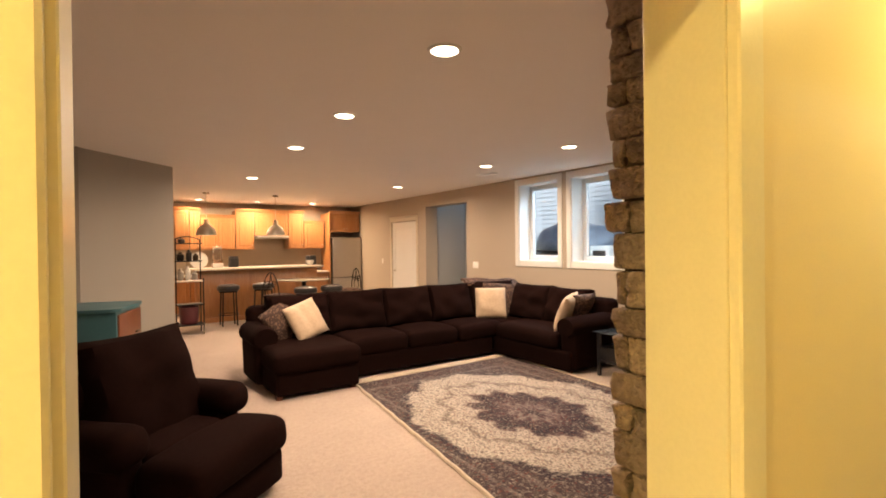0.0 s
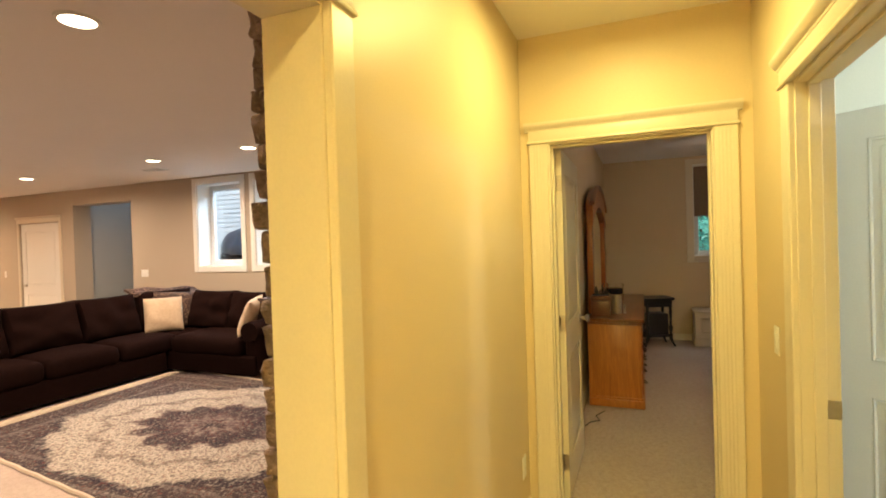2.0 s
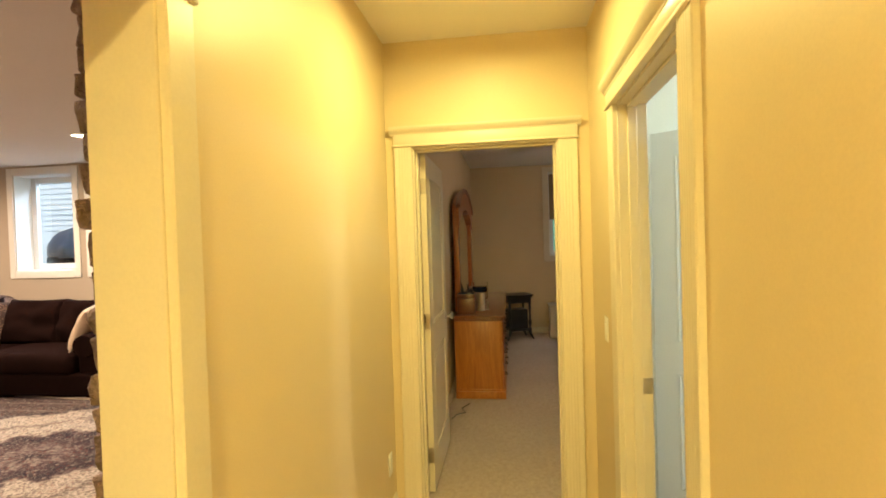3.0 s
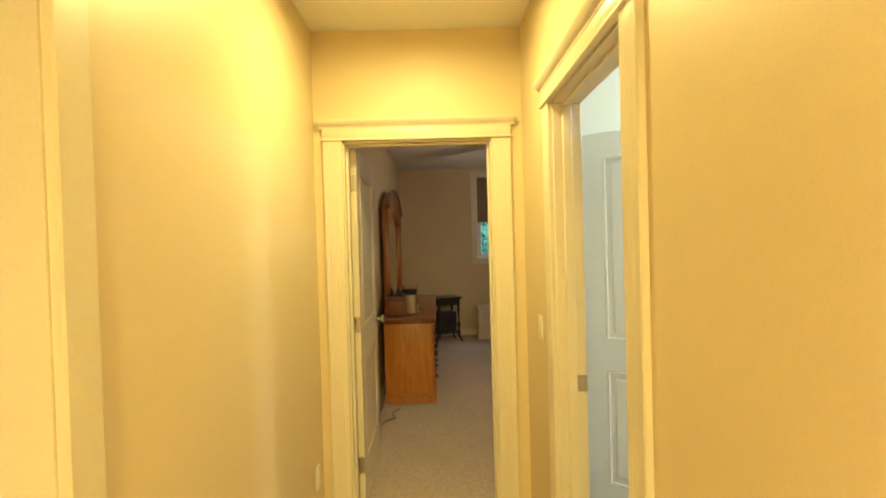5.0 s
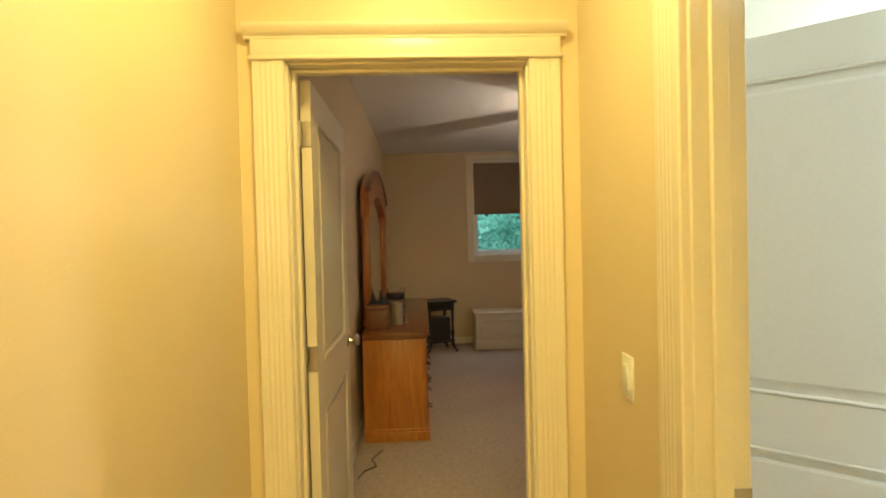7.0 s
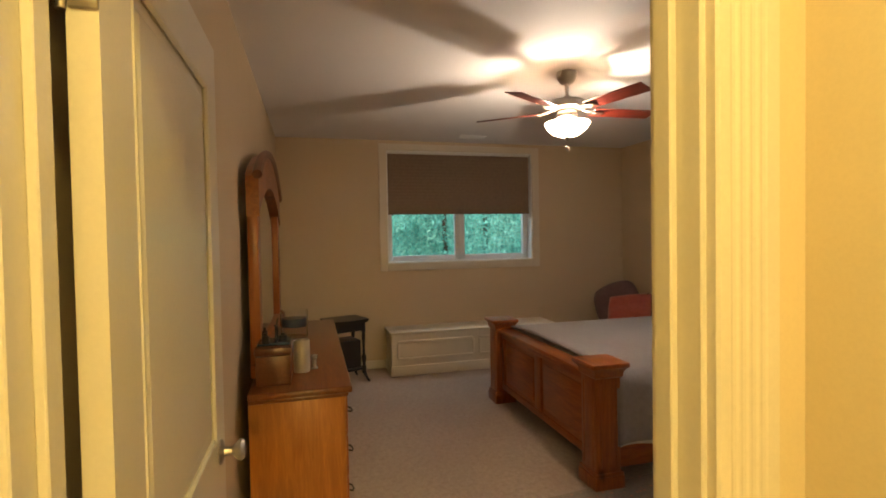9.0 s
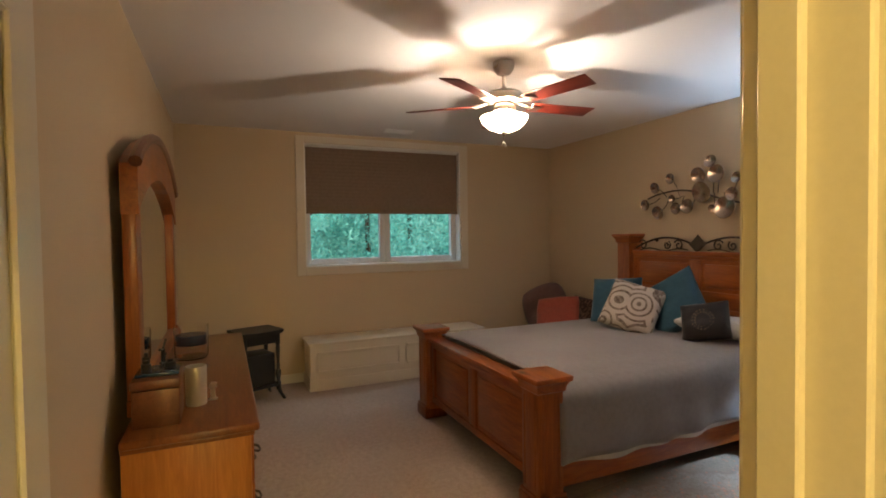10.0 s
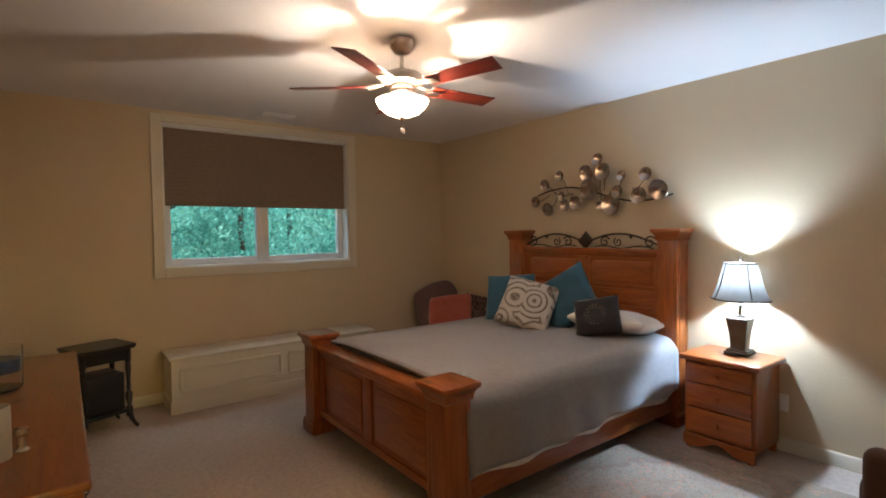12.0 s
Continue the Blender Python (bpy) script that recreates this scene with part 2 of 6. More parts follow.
def tube(bm, pts, r, n=8, taper=1.0):
    """A round bar through points."""
    pts = [Vector(p) for p in pts]
    rings = []
    for i, p in enumerate(pts):
        d = (pts[min(i + 1, len(pts) - 1)] - pts[max(i - 1, 0)]).normalized()
        up = Vector((0, 0, 1)) if abs(d.z) < 0.9 else Vector((1, 0, 0))
        u = d.cross(up).normalized()
        w = d.cross(u).normalized()
        rr = r * (1 + (taper - 1) * i / max(1, len(pts) - 1))
        rings.append([bm.verts.new(p + (u * math.cos(2 * math.pi * k / n) + w * math.sin(2 * math.pi * k / n)) * rr) for k in range(n)])
    for a, b in zip(rings, rings[1:]):
        for k in range(n):
            bm.faces.new((a[k], a[(k + 1) % n], b[(k + 1) % n], b[k]))
    bm.faces.new(rings[0][::-1])
    bm.faces.new(rings[-1])


def sweep(bm, profile, length, m):
    """A moulding: a closed profile in (y, z) drawn along x."""
    a = [bm.verts.new(m @ Vector((0, y, z))) for y, z in profile]
    b = [bm.verts.new(m @ Vector((length, y, z))) for y, z in profile]
    n = len(profile)
    for i in range(n):
        bm.faces.new((a[i], a[(i + 1) % n], b[(i + 1) % n], b[i]))
    bm.faces.new(a[::-1])
    bm.faces.new(b)


def puff(bm, size, m, crown=0.35, n=14, power=3.0, lumps=0.0, seed=0.0, thin=0.12, corner=0.0):
    """A stuffed cushion: a pillowed slab, thin at its rim and full in the middle."""
    sx, sy, sz = size
    top, low = {}, {}
    for i in range(n + 1):
        for j in range(n + 1):
            u, v = 2 * i / n - 1, 2 * j / n - 1
            k = (1 - abs(u) ** power) * (1 - abs(v) ** power)
            h = thin + (1 - thin) * k ** crown
            pinch = 1 - 0.05 * (1 - abs(u) ** 2) * abs(v) ** 4 - 0.05 * (1 - abs(v) ** 2) * abs(u) ** 4
            lump = lumps * noise.noise(Vector((u * 1.9 + seed, v * 1.9, seed * 3)))
            pinch *= 1 - corner * (u * v) ** 2
            x, y = u * sx / 2 * pinch, v * sy / 2 * pinch
            top[i, j] = bm.verts.new(m @ Vector((x, y, sz / 2 * h * (1 + lump))))
            low[i, j] = bm.verts.new(m @ Vector((x, y, -sz / 2 * h * (1 - lump))))
    for i in range(n):
        for j in range(n):
            bm.faces.new((top[i, j], top[i + 1, j], top[i + 1, j + 1], top[i, j + 1]))
            bm.faces.new((low[i, j], low[i, j + 1], low[i + 1, j + 1], low[i + 1, j]))
    for i in range(n):
        bm.faces.new((low[i, 0], low[i + 1, 0], top[i + 1, 0], top[i, 0]))
        bm.faces.new((low[i + 1, n], low[i, n], top[i, n], top[i + 1, n]))
        bm.faces.new((low[0, i + 1], low[0, i], top[0, i], top[0, i + 1]))
        bm.faces.new((low[n, i], low[n, i + 1], top[n, i + 1], top[n, i]))


def finish(name, bm, material, smooth=True):
    bmesh.ops.recalc_face_normals(bm, faces=bm.faces)
    me = bpy.data.meshes.new(name)
    bm.to_mesh(me)
    bm.free()
    me.materials.append(material)
    if smooth:
        me.shade_smooth()
        me.set_sharp_from_angle(angle=radians(38))
    return me


def part(name, bm, material, parent, label="", smooth=True):
    ob = new(name, finish(name, bm, material, smooth))
    ob.parent = parent
    if label:
        ob["label"] = label
    return ob


def solid(name, bm, material, label="", category="", group="", kind="", smooth=True, m=None):
    ob = tagged(new(name, finish(name, bm, material, smooth)), label, category, group, kind)
    if m is not None:
        ob.matrix_world = m
    return ob


def thing(name, label, category, m, group=""):
    ob = tagged(new(name), label, category, group)
    ob.empty_display_size = 0.1
    ob.matrix_world = m
    return ob


def block(lo, hi, bev=0.0, seg=2):
    bm = bmesh.new()
    box(bm, lo, hi, bev, seg)
    return bm


def wall(name, axis, p0, p1, a0, a1, material, holes=(), z0=0.0, z1=CEIL, label=""):
    """A wall of real thickness p0..p1 along an axis, with holes (a0, a1, z0, z1) through it."""
    bm = bmesh.new()
    cuts = sorted({a0, a1, *[h[0] for h in holes], *[h[1] for h in holes]})
    for s, e in zip(cuts, cuts[1:]):
        zs = [(z0, z1)]
        for h in holes:
            if h[0] <= s and e <= h[1]:
                zs = [(lo, hi) for lo, hi in ((z0, h[2]), (h[3], z1)) if hi - lo > 1e-3]
        for lo, hi in zs:
            if axis == "x":
                box(bm, (s, p0, lo), (e, p1, hi))
            else:
                box(bm, (p0, s, lo), (p1, e, hi))
    bmesh.ops.remove_doubles(bm, verts=bm.verts, dist=1e-5)
    seen = {}
    for f in list(bm.faces):
        seen.setdefault(frozenset(f.verts), []).append(f)
    dup = [f for fs in seen.values() if len(fs) > 1 for f in fs]
    bmesh.ops.delete(bm, geom=dup, context="FACES_ONLY")
    return solid(name, bm, material, label, "wall", kind="structure", smooth=False)


# ---- large structure ----
bm = bmesh.new()
box(bm, (-2.4, -4.3, -0.12), (8.14, 0.72, 0))
box(bm, (-2.4, 0.72, -0.12), (6.85, 13.4, 0))
solid("floor", bm, M_CARPET, "beige cut-pile carpet through hall and rooms", "floor", kind="structure", smooth=False)
bm = bmesh.new()
box(bm, (-2.4, -4.3, CEIL), (8.14, 0.72, CEIL + 0.12))
box(bm, (-2.4, 0.72, CEIL), (5.962, 13.4, CEIL + 0.12))
solid("ceiling", bm, M_CEIL, "smooth painted ceiling", "ceiling", kind="structure", smooth=False)
wall("wall_hall_family", "x", YL, YL2 - 0.02, -2.2, XD, M_HALL, [(OP_X0 - 0.016, OP_X1 + 0.016, 0, 2.046)], label="warm painted hall wall with a cased opening")
wall("wall_family_south", "x", YL2 - 0.02, YL2, -2.2, FAM_X1, M_FAMWALL, [(OP_X0 - 0.016, OP_X1 + 0.016, 0, 2.046)], label="taupe painted wall behind the stone")
wall("wall_hall_bath", "x", YR2 + 0.02, YR, -2.2, XD, M_HALL, [(BX0 - 0.016, BX1 + 0.016, 0, 2.046)], label="warm painted hall wall with the bathroom door")
wall("wall_bath_north", "x", YR2, YR2 + 0.02, 0.2, XD, M_BATHWALL, [(BX0 - 0.016, BX1 + 0.016, 0, 2.046)], label="pale bathroom wall")
wall("wall_hall_door", "y", XD, XD2 - 0.02, YR2, YL2, M_HALL, [(DOOR_Y0 - 0.016, DOOR_Y1 + 0.016, 0, 2.046)], label="warm painted wall round the bedroom door")
wall("wall_bedroom_door", "y", XD2 - 0.02, XD2, BED_Y0, BED_Y1, M_BEDWALL, [(DOOR_Y0 - 0.016, DOOR_Y1 + 0.016, 0, 2.046)], label="beige bedroom wall with the door")
wall("wall_hall_end", "y", -2.3, -2.2, YR2, YL2, M_HALL, label="warm painted end of the hall")
wall("wall_bedroom_left", "x", BED_Y1, YL2 - 0.02, XD2, 8.06, M_BEDWALL, label="beige painted bedroom wall")
BW = (-2.56, -0.74, 1.21, 2.52)
wall("wall_bedroom_window", "y", BED_X1, BED_X1 + 0.22, BED_Y0 - 0.15, BED_Y1, M_BEDWALL, [BW], label="beige painted wall with a two-light window")
wall("wall_bedroom_head", "x", BED_Y0 - 0.15, BED_Y0, 2.6, BED_X1, M_BEDWALL, label="beige painted wall behind the bed")
wall("wall_bath_far", "x", -3.1, -3.0, 0.2, XD, M_BATHWALL, label="pale bathroom wall")
wall("wall_bath_side", "y", 0.1, 0.2, -3.1, YR2, M_BATHWALL, label="pale bathroom wall")
wall("wall_bath_east", "y", XD - 0.02, XD, -3.1, YR2, M_BATHWALL, label="pale bathroom wall")
wall("wall_bedroom_core", "y", XD, XD2 - 0.02, -3.85, YR2, M_BEDWALL, label="beige partition")
FW = [(4.24, 5.12, 1.27, 2.52), (5.38, 6.24, 1.27, 2.52)]
STAIR = (7.70, 9.17, 0.0, 2.37)
FDOOR = (9.56, 10.70, 0.0, 2.10)
wall("wall_family_window", "y", FAM_X1, FAM_X1 + 0.30, YL2, FAM_Y1, M_FAMWALL, [*FW, STAIR, FDOOR], label="taupe wall with two windows, a stair opening and a door")
wall("wall_kitchen", "x", FAM_Y1, FAM_Y1 + 0.15, -2.2, FAM_X1 + 0.30, M_FAMWALL, label="taupe kitchen wall")
wall("wall_family_left", "x", 6.60, 6.75, -2.2, -0.24, M_GREYWALL, label="grey-taupe painted wall")
wall("wall_family_west", "y", -2.3, -2.2, YL2, 6.75, M_FAMWALL, label="grey-taupe painted wall")
wall("wall_nook", "y", 0.60, 0.74, 7.66, FAM_Y1, M_FAMWALL, label="grey-taupe painted wall")
bm = bmesh.new()
box(bm, (0, 0, 0), (1.39, 0.14, CEIL))
solid("wall_diagonal", bm, M_GREYWALL, "grey-taupe wall set at an angle", "wall", kind="structure", smooth=False, m=pose(-0.243, 6.645, 0, 0, 0, 45.5))
wall("wall_stair_far", "y", 6.75, 6.85, 7.3, 9.34, M_STAIRWALL, z1=5.0, label="grey stairwell wall")
wall("wall_stair_north", "x", 9.22, 9.34, 5.97, 6.75, M_STAIRWALL, z1=5.0, label="grey stairwell wall")
wall("wall_stair_south", "x", 7.30, 7.42, 5.97, 6.75, M_STAIRWALL, z1=5.0, label="grey stairwell wall")
solid("ceiling_stair", block((5.9, 7.2, 5.0), (6.9, 9.5, 5.1)), M_CEIL, "white stairwell ceiling", "ceiling", kind="structure", smooth=False)
wall("wall_stair_head", "y", 5.964, 6.04, 7.3, 9.34, M_STAIRWALL, z0=2.75, z1=5.0, label="grey stairwell wall")

# ---- more materials ----
def rug_mat(name, centre, half, field, border, accent, medal, fleck_mix=0.28, rim=(1.19, 1.92)):
    """A woven carpet: speckled border, pale field and an oval medallion with scalloped rims."""
    m, t, b = node_mat(name)
    c = t.nodes.new("ShaderNodeTexCoord")
    mp = t.nodes.new("ShaderNodeMapping")
    mp.inputs["Location"].default_value = (-centre[0] / half[0], -centre[1] / half[1], 0)
    mp.inputs["Scale"].default_value = (1 / half[0], 1 / half[1], 1)
    t.links.new(c.outputs["Object"], mp.inputs["Vector"])
    v = coords(t)
    big, mid, fine = noise_tex(t, v, 4.5, 3), noise_tex(t, v, 17, 3), noise_tex(t, v, 90, 2)
    gr = t.nodes.new("ShaderNodeVectorMath")
    gr.operation = "LENGTH"
    t.links.new(mp.outputs[0], gr.inputs[0])

    def math2(op, a, bb):
        n = t.nodes.new("ShaderNodeMath")
        n.operation = op
        for s, q in zip(n.inputs, (a, bb)):
            if isinstance(q, (int, float)):
                s.default_value = q
            else:
                t.links.new(q, s)
        return n.outputs[0]

    sp = t.nodes.new("ShaderNodeSeparateXYZ")
    t.links.new(mp.outputs[0], sp.inputs[0])
    turn = math2("ARCTAN2", sp.outputs[1], sp.outputs[0])
    lobes = math2("MULTIPLY", math2("COSINE", math2("MULTIPLY", turn, 12.0), 0.0), 0.024)
    arms = math2("MULTIPLY", math2("COSINE", math2("MULTIPLY", turn, 4.0), 0.0), -0.018)
    wob = math2("ADD", gr.outputs["Value"], math2("MULTIPLY", math2("SUBTRACT", mid, 0.5), 0.13))
    wob = math2("ADD", math2("ADD", wob, lobes), arms)
    wob = math2("ADD", wob, math2("MULTIPLY", math2("SUBTRACT", big, 0.5), 0.14))
    soft_medal = tuple((p + 2 * q) / 3 for p, q in zip(field, medal))
    zone = ramp(t, wob, [(0.0, accent), (0.05, medal), (0.10, soft_medal), (0.13, medal), (0.25, accent), (0.29, medal), (0.325, field), (0.43, field), (0.46, soft_medal), (0.49, field), (0.63, field), (0.665, accent), (0.71, border), (1.0, border)], "LINEAR")
    edge = math2("MAXIMUM", math2("MULTIPLY", math2("ABSOLUTE", sp.outputs[0], 0.0), half[0] / rim[0]), math2("MULTIPLY", math2("ABSOLUTE", sp.outputs[1], 0.0), half[1] / rim[1]))
    band = ramp(t, edge, [(0.0, (0, 0, 0)), (0.76, (0, 0, 0)), (0.77, (1, 1, 1)), (0.79, (1, 1, 1)), (0.80, (0, 0, 0)), (0.93, (0, 0, 0)), (0.94, (1, 1, 1)), (0.96, (1, 1, 1)), (0.97, (0, 0, 0))])
    zone = mixc(t, mixc(t, 0.3, (0, 0, 0), band), zone, tuple(0.6 * k for k in field))
    curl = add(t, "ShaderNodeTexNoise", Scale=11.0, Detail=2.0, Roughness=0.5, Distortion=2.2)
    t.links.new(v, curl.inputs["Vector"])
    stem = ramp(t, curl.outputs[0], [(0.43, (0, 0, 0)), (0.455, (1, 1, 1)), (0.47, (1, 1, 1)), (0.495, (0, 0, 0)), (0.57, (0, 0, 0)), (0.59, (1, 1, 1)), (0.61, (0, 0, 0))])
    pale = ramp(t, wob, [(0.30, (0, 0, 0)), (0.33, (1, 1, 1)), (0.62, (1, 1, 1)), (0.67, (0, 0, 0))])
    thread = mixc(t, pale, tuple(0.6 * k for k in field), tuple(0.7 * k for k in medal))
    col = mixc(t, mixc(t, 0.42, stem, (0, 0, 0)), zone, thread)
    vo = add(t, "ShaderNodeTexVoronoi", Scale=42.0, Randomness=1.0)
    t.links.new(v, vo.inputs["Vector"])
    fleck = ramp(t, vo.outputs["Distance"], [(0.40, (1, 1, 1)), (0.52, (0, 0, 0))])
    sep = t.nodes.new("ShaderNodeSeparateColor")
    t.links.new(vo.outputs["Color"], sep.inputs[0])
    pick = ramp(t, sep.outputs[0], [(0.0, accent), (0.30, tuple(0.7 * k for k in field)), (0.42, medal), (0.58, tuple(0.45 * k for k in field)), (0.66, (border[0] * 2.4, border[1] * 1.0, border[2] * 0.7)), (0.80, border)], "CONSTANT")
    col = mixc(t, mixc(t, fleck_mix, fleck, (0, 0, 0)), col, pick)
    col = mixc(t, ramp(t, fine, [(0.4, (0, 0, 0)), (0.7, (0.35,) * 3)]), col, tuple(k * 0.5 for k in border))
    t.links.new(col, b.inputs["Base Color"])
    b.inputs["Roughness"].default_value, b.inputs["Specular IOR Level"].default_value = 1.0, 0.1
    bump(t, b, mixc(t, 0.5, fine, mid), 0.4, 0.006)
    return m


def swirl_mat(name, base, line, scale=4.6, rings=30):
    """Linen printed with rough concentric rings."""
    m, t, b = node_mat(name)
    v = coords(t)
    vo = add(t, "ShaderNodeTexVoronoi", Scale=scale, Randomness=1.0)
    t.links.new(v, vo.inputs["Vector"])
    k = t.nodes.new("ShaderNodeMath")
    k.operation = "SINE"
    s = t.nodes.new("ShaderNodeMath")
    s.operation = "MULTIPLY_ADD"
    s.inputs[1].default_value, s.inputs[2].default_value = rings, 0
    t.links.new(vo.outputs["Distance"], s.inputs[0])
    t.links.new(s.outputs[0], k.inputs[0])
    rough = noise_tex(t, v, 40, 3)
    fac = ramp(t, k.outputs[0], [(0.30, (0, 0, 0)), (0.55, (1, 1, 1))])
    col = mixc(t, fac, base, mixc(t, ramp(t, rough, [(0.35, (0, 0, 0)), (0.75, (0.6,) * 3)]), line, base))
    t.links.new(col, b.inputs["Base Color"])
    b.inputs["Roughness"].default_value = 0.9
    bump(t, b, noise_tex(t, v, 240, 2), 0.3, 0.004)
    return m


M_SPREAD = cloth("grey_coverlet", (0.29, 0.275, 0.28), (0.26, 0.245, 0.25), weave=320, bumps=0.25, sheen=0.3)
M_SHEET = cloth("white_sheet", (0.70, 0.68, 0.66), (0.64, 0.62, 0.60), bumps=0.2)
M_TEAL = cloth("teal_satin", (0.038, 0.115, 0.165), (0.026, 0.085, 0.13), rough=0.6, bumps=0.2)
M_SWIRL = swirl_mat("swirl_print", (0.49, 0.43, 0.365), (0.11, 0.075, 0.055))
M_BLACKPILLOW = cloth("charcoal_satin", (0.022, 0.017, 0.018), (0.015, 0.012, 0.013), rough=0.5)
M_CORAL = cloth("coral_linen", (0.50, 0.13, 0.09), (0.42, 0.10, 0.07))
M_MAUVE = cloth("mauve_plush", (0.20, 0.12, 0.11), (0.15, 0.09, 0.085))
M_CREAM = cloth("cream_corduroy", (0.52, 0.40, 0.28), (0.46, 0.35, 0.24))
M_FLORAL = swirl_mat("brown_brocade", (0.045, 0.024, 0.018), (0.17, 0.10, 0.065), 21.0, 11)
M_BLADE = wood("rosewood_blade", (0.21, 0.030, 0.016), (0.10, 0.014, 0.009), "x", knots=False, rough=0.3)
M_SHADE = cloth("taupe_cellular_shade", (0.24, 0.175, 0.125), (0.225, 0.165, 0.118), bumps=0.06)
M_LAMPBASE = plain("mottled_bronze", (0.055, 0.045, 0.035), (0.12, 0.095, 0.07), rough=0.4, grain=45, big=14, bumps=0.5, metal=0.3)
M_BRONZE = plain("antique_bronze", (0.05, 0.035, 0.025), (0.08, 0.055, 0.035), rough=0.45, metal=0.7, bumps=0.2)
M_DISC = plain("hammered_silver", (0.60, 0.50, 0.42), (0.30, 0.23, 0.18), rough=0.24, grain=60, big=9, metal=0.95, bumps=0.35)
M_BROWNCLOTH = cloth("brown_upholstery", (0.10, 0.05, 0.032), (0.075, 0.037, 0.024))
M_CHERRY = wood("cherry_box", (0.20, 0.065, 0.028), (0.11, 0.03, 0.014), "x", knots=False)
M_MIRROR = plain("mirror_silver", (0.85, 0.86, 0.85), (0.84, 0.85, 0.84), rough=0.02, metal=1.0, bumps=0)
M_VINYL = plain("white_vinyl", (0.72, 0.73, 0.72), (0.69, 0.70, 0.69), rough=0.4, bumps=0.02)
M_SATIN = plain("satin_aluminium", (0.62, 0.59, 0.54), (0.56, 0.53, 0.49), rough=0.34, metal=0.45, bumps=0.02, grain=60)
M_CHINA = plain("white_china", (0.72, 0.70, 0.66), rough=0.2, bumps=0)
M_BLUEGLASS = plain("blue_glaze", (0.02, 0.05, 0.10), rough=0.15, bumps=0)
M_STONE = plain("stacked_stone", (0.50, 0.365, 0.29), (0.17, 0.115, 0.09), rough=0.9, grain=55, big=16, bumps=1.0, dist=0.03, jitter=0.35)
M_BOWL = glow("frosted_bowl", (1.0, 0.84, 0.64), 24.0)
tt = M_BOWL.node_tree
clear = add(tt, "ShaderNodeBsdfTransparent", Color=(1.0, 0.90, 0.78, 1))
mx = add(tt, "ShaderNodeMixShader", Fac=0.5)
tt.links.new(tt.nodes["Principled BSDF"].outputs[0], mx.inputs[1])
tt.links.new(clear.outputs[0], mx.inputs[2])
tt.links.new(mx.outputs[0], tt.nodes["Material Output"].inputs["Surface"])
M_CANGLOW = glow("can_lens", (1.0, 0.80, 0.55), 14.0)
M_BULB = glow("bulb", (1.0, 0.78, 0.5), 18.0)
mm, tt, bb = node_mat("lampshade_fabric")
M_LSHADE = mm
tr = add(tt, "ShaderNodeBsdfTranslucent", Color=(0.026, 0.0245, 0.0225, 1))
df = add(tt, "ShaderNodeBsdfDiffuse", Color=(0.55, 0.54, 0.52, 1))
mx = add(tt, "ShaderNodeMixShader", Fac=0.5)
wv = add(tt, "ShaderNodeTexNoise", Scale=120.0)
tt.links.new(coords(tt, (1, 1, 0.05)), wv.inputs["Vector"])
bp = add(tt, "ShaderNodeBump", Strength=0.3, Distance=0.003)
tt.links.new(wv.outputs[0], bp.inputs["Height"])
tt.links.new(bp.outputs[0], df.inputs["Normal"])
tt.links.new(df.outputs[0], mx.inputs[1])
tt.links.new(tr.outputs[0], mx.inputs[2])
tt.links.new(mx.outputs[0], tt.nodes["Material Output"].inputs["Surface"])


# ---- trim: casings, jambs, baseboards ----
def at_wall(axis, p, sign, a, z=0.0):
    """A pose whose x runs along a wall and whose -y points into the room from the wall face p."""
    if axis == "x":
        return pose(a, p, z, 0, 0, 0) if sign < 0 else pose(a, p, z, 0, 0, 180)
    return pose(p, a, z, 0, 0, -90) if sign < 0 else pose(p, a, z, 0, 0, 90)


def fluted(width, thick, flute=0.0009):
    """Plan of a casing board with four shallow flutes on its face."""
    pts = [(0, 0)]
    n = 4
    pts.append((0, -thick * 0.8))
    pts.append((0.004, -thick))
    w = (width - 0.04) / n
    for i in range(n):
        a = 0.02 + i * w
        pts += [(a, -thick), (a + w * 0.25, -thick + flute), (a + w * 0.55, -thick + flute), (a + w * 0.8, -thick)]
    pts += [(width - 0.004, -thick), (width, -thick * 0.8), (width, 0)]
    return pts


def casing(axis, p, sign, a0, a1, top, material=None, width=0.105, label="painted fluted door casing with a crowned head", tip=0.02, flute=0.0009, thick=0.02):
    material = material or M_TRIM
    root = tagged(new("trim"), label, "door casing", kind="structure")
    root.matrix_world = at_wall(axis, p, sign, (a0 + a1) / 2)
    half = (a1 - a0) / 2 + 0.008
    for s in (-1, 1):
        bm = bmesh.new()
        plan = fluted(width, thick, flute)
        x0 = half if s > 0 else -half - width
        lo = [bm.verts.new((x0 + x, y, 0)) for x, y in plan]
        hi = [bm.verts.new((x0 + x, y, top + 0.008)) for x, y in plan]
        for i in range(len(plan)):
            j = (i + 1) % len(plan)
            bm.faces.new((lo[i], lo[j], hi[j], hi[i]))
        bm.faces.new(lo[::-1])
        bm.faces.new(hi)
        part("side_casing", bm, material, root, smooth=False)
    w = half + width
    bm = bmesh.new()
    box(bm, (-w - 0.008, -0.03, top + 0.008), (w + 0.008, 0, top + 0.022), 0.005)
    box(bm, (-w, -0.022, top + 0.022), (w, 0, top + 0.080), 0.002)
    part("head_casing", bm, material, root)
    bm = bmesh.new()
    prof = [(0, 0), (-0.024, 0), (-0.026, 0.008), (-0.034, 0.014), (-0.046, 0.03), (-0.048, 0.036), (-0.048, 0.044), (0, 0.044)]
    sweep(bm, prof, 2 * (w + tip), pose(-w - tip, 0, top + 0.076))
    part("crown", bm, material, root)
    return root


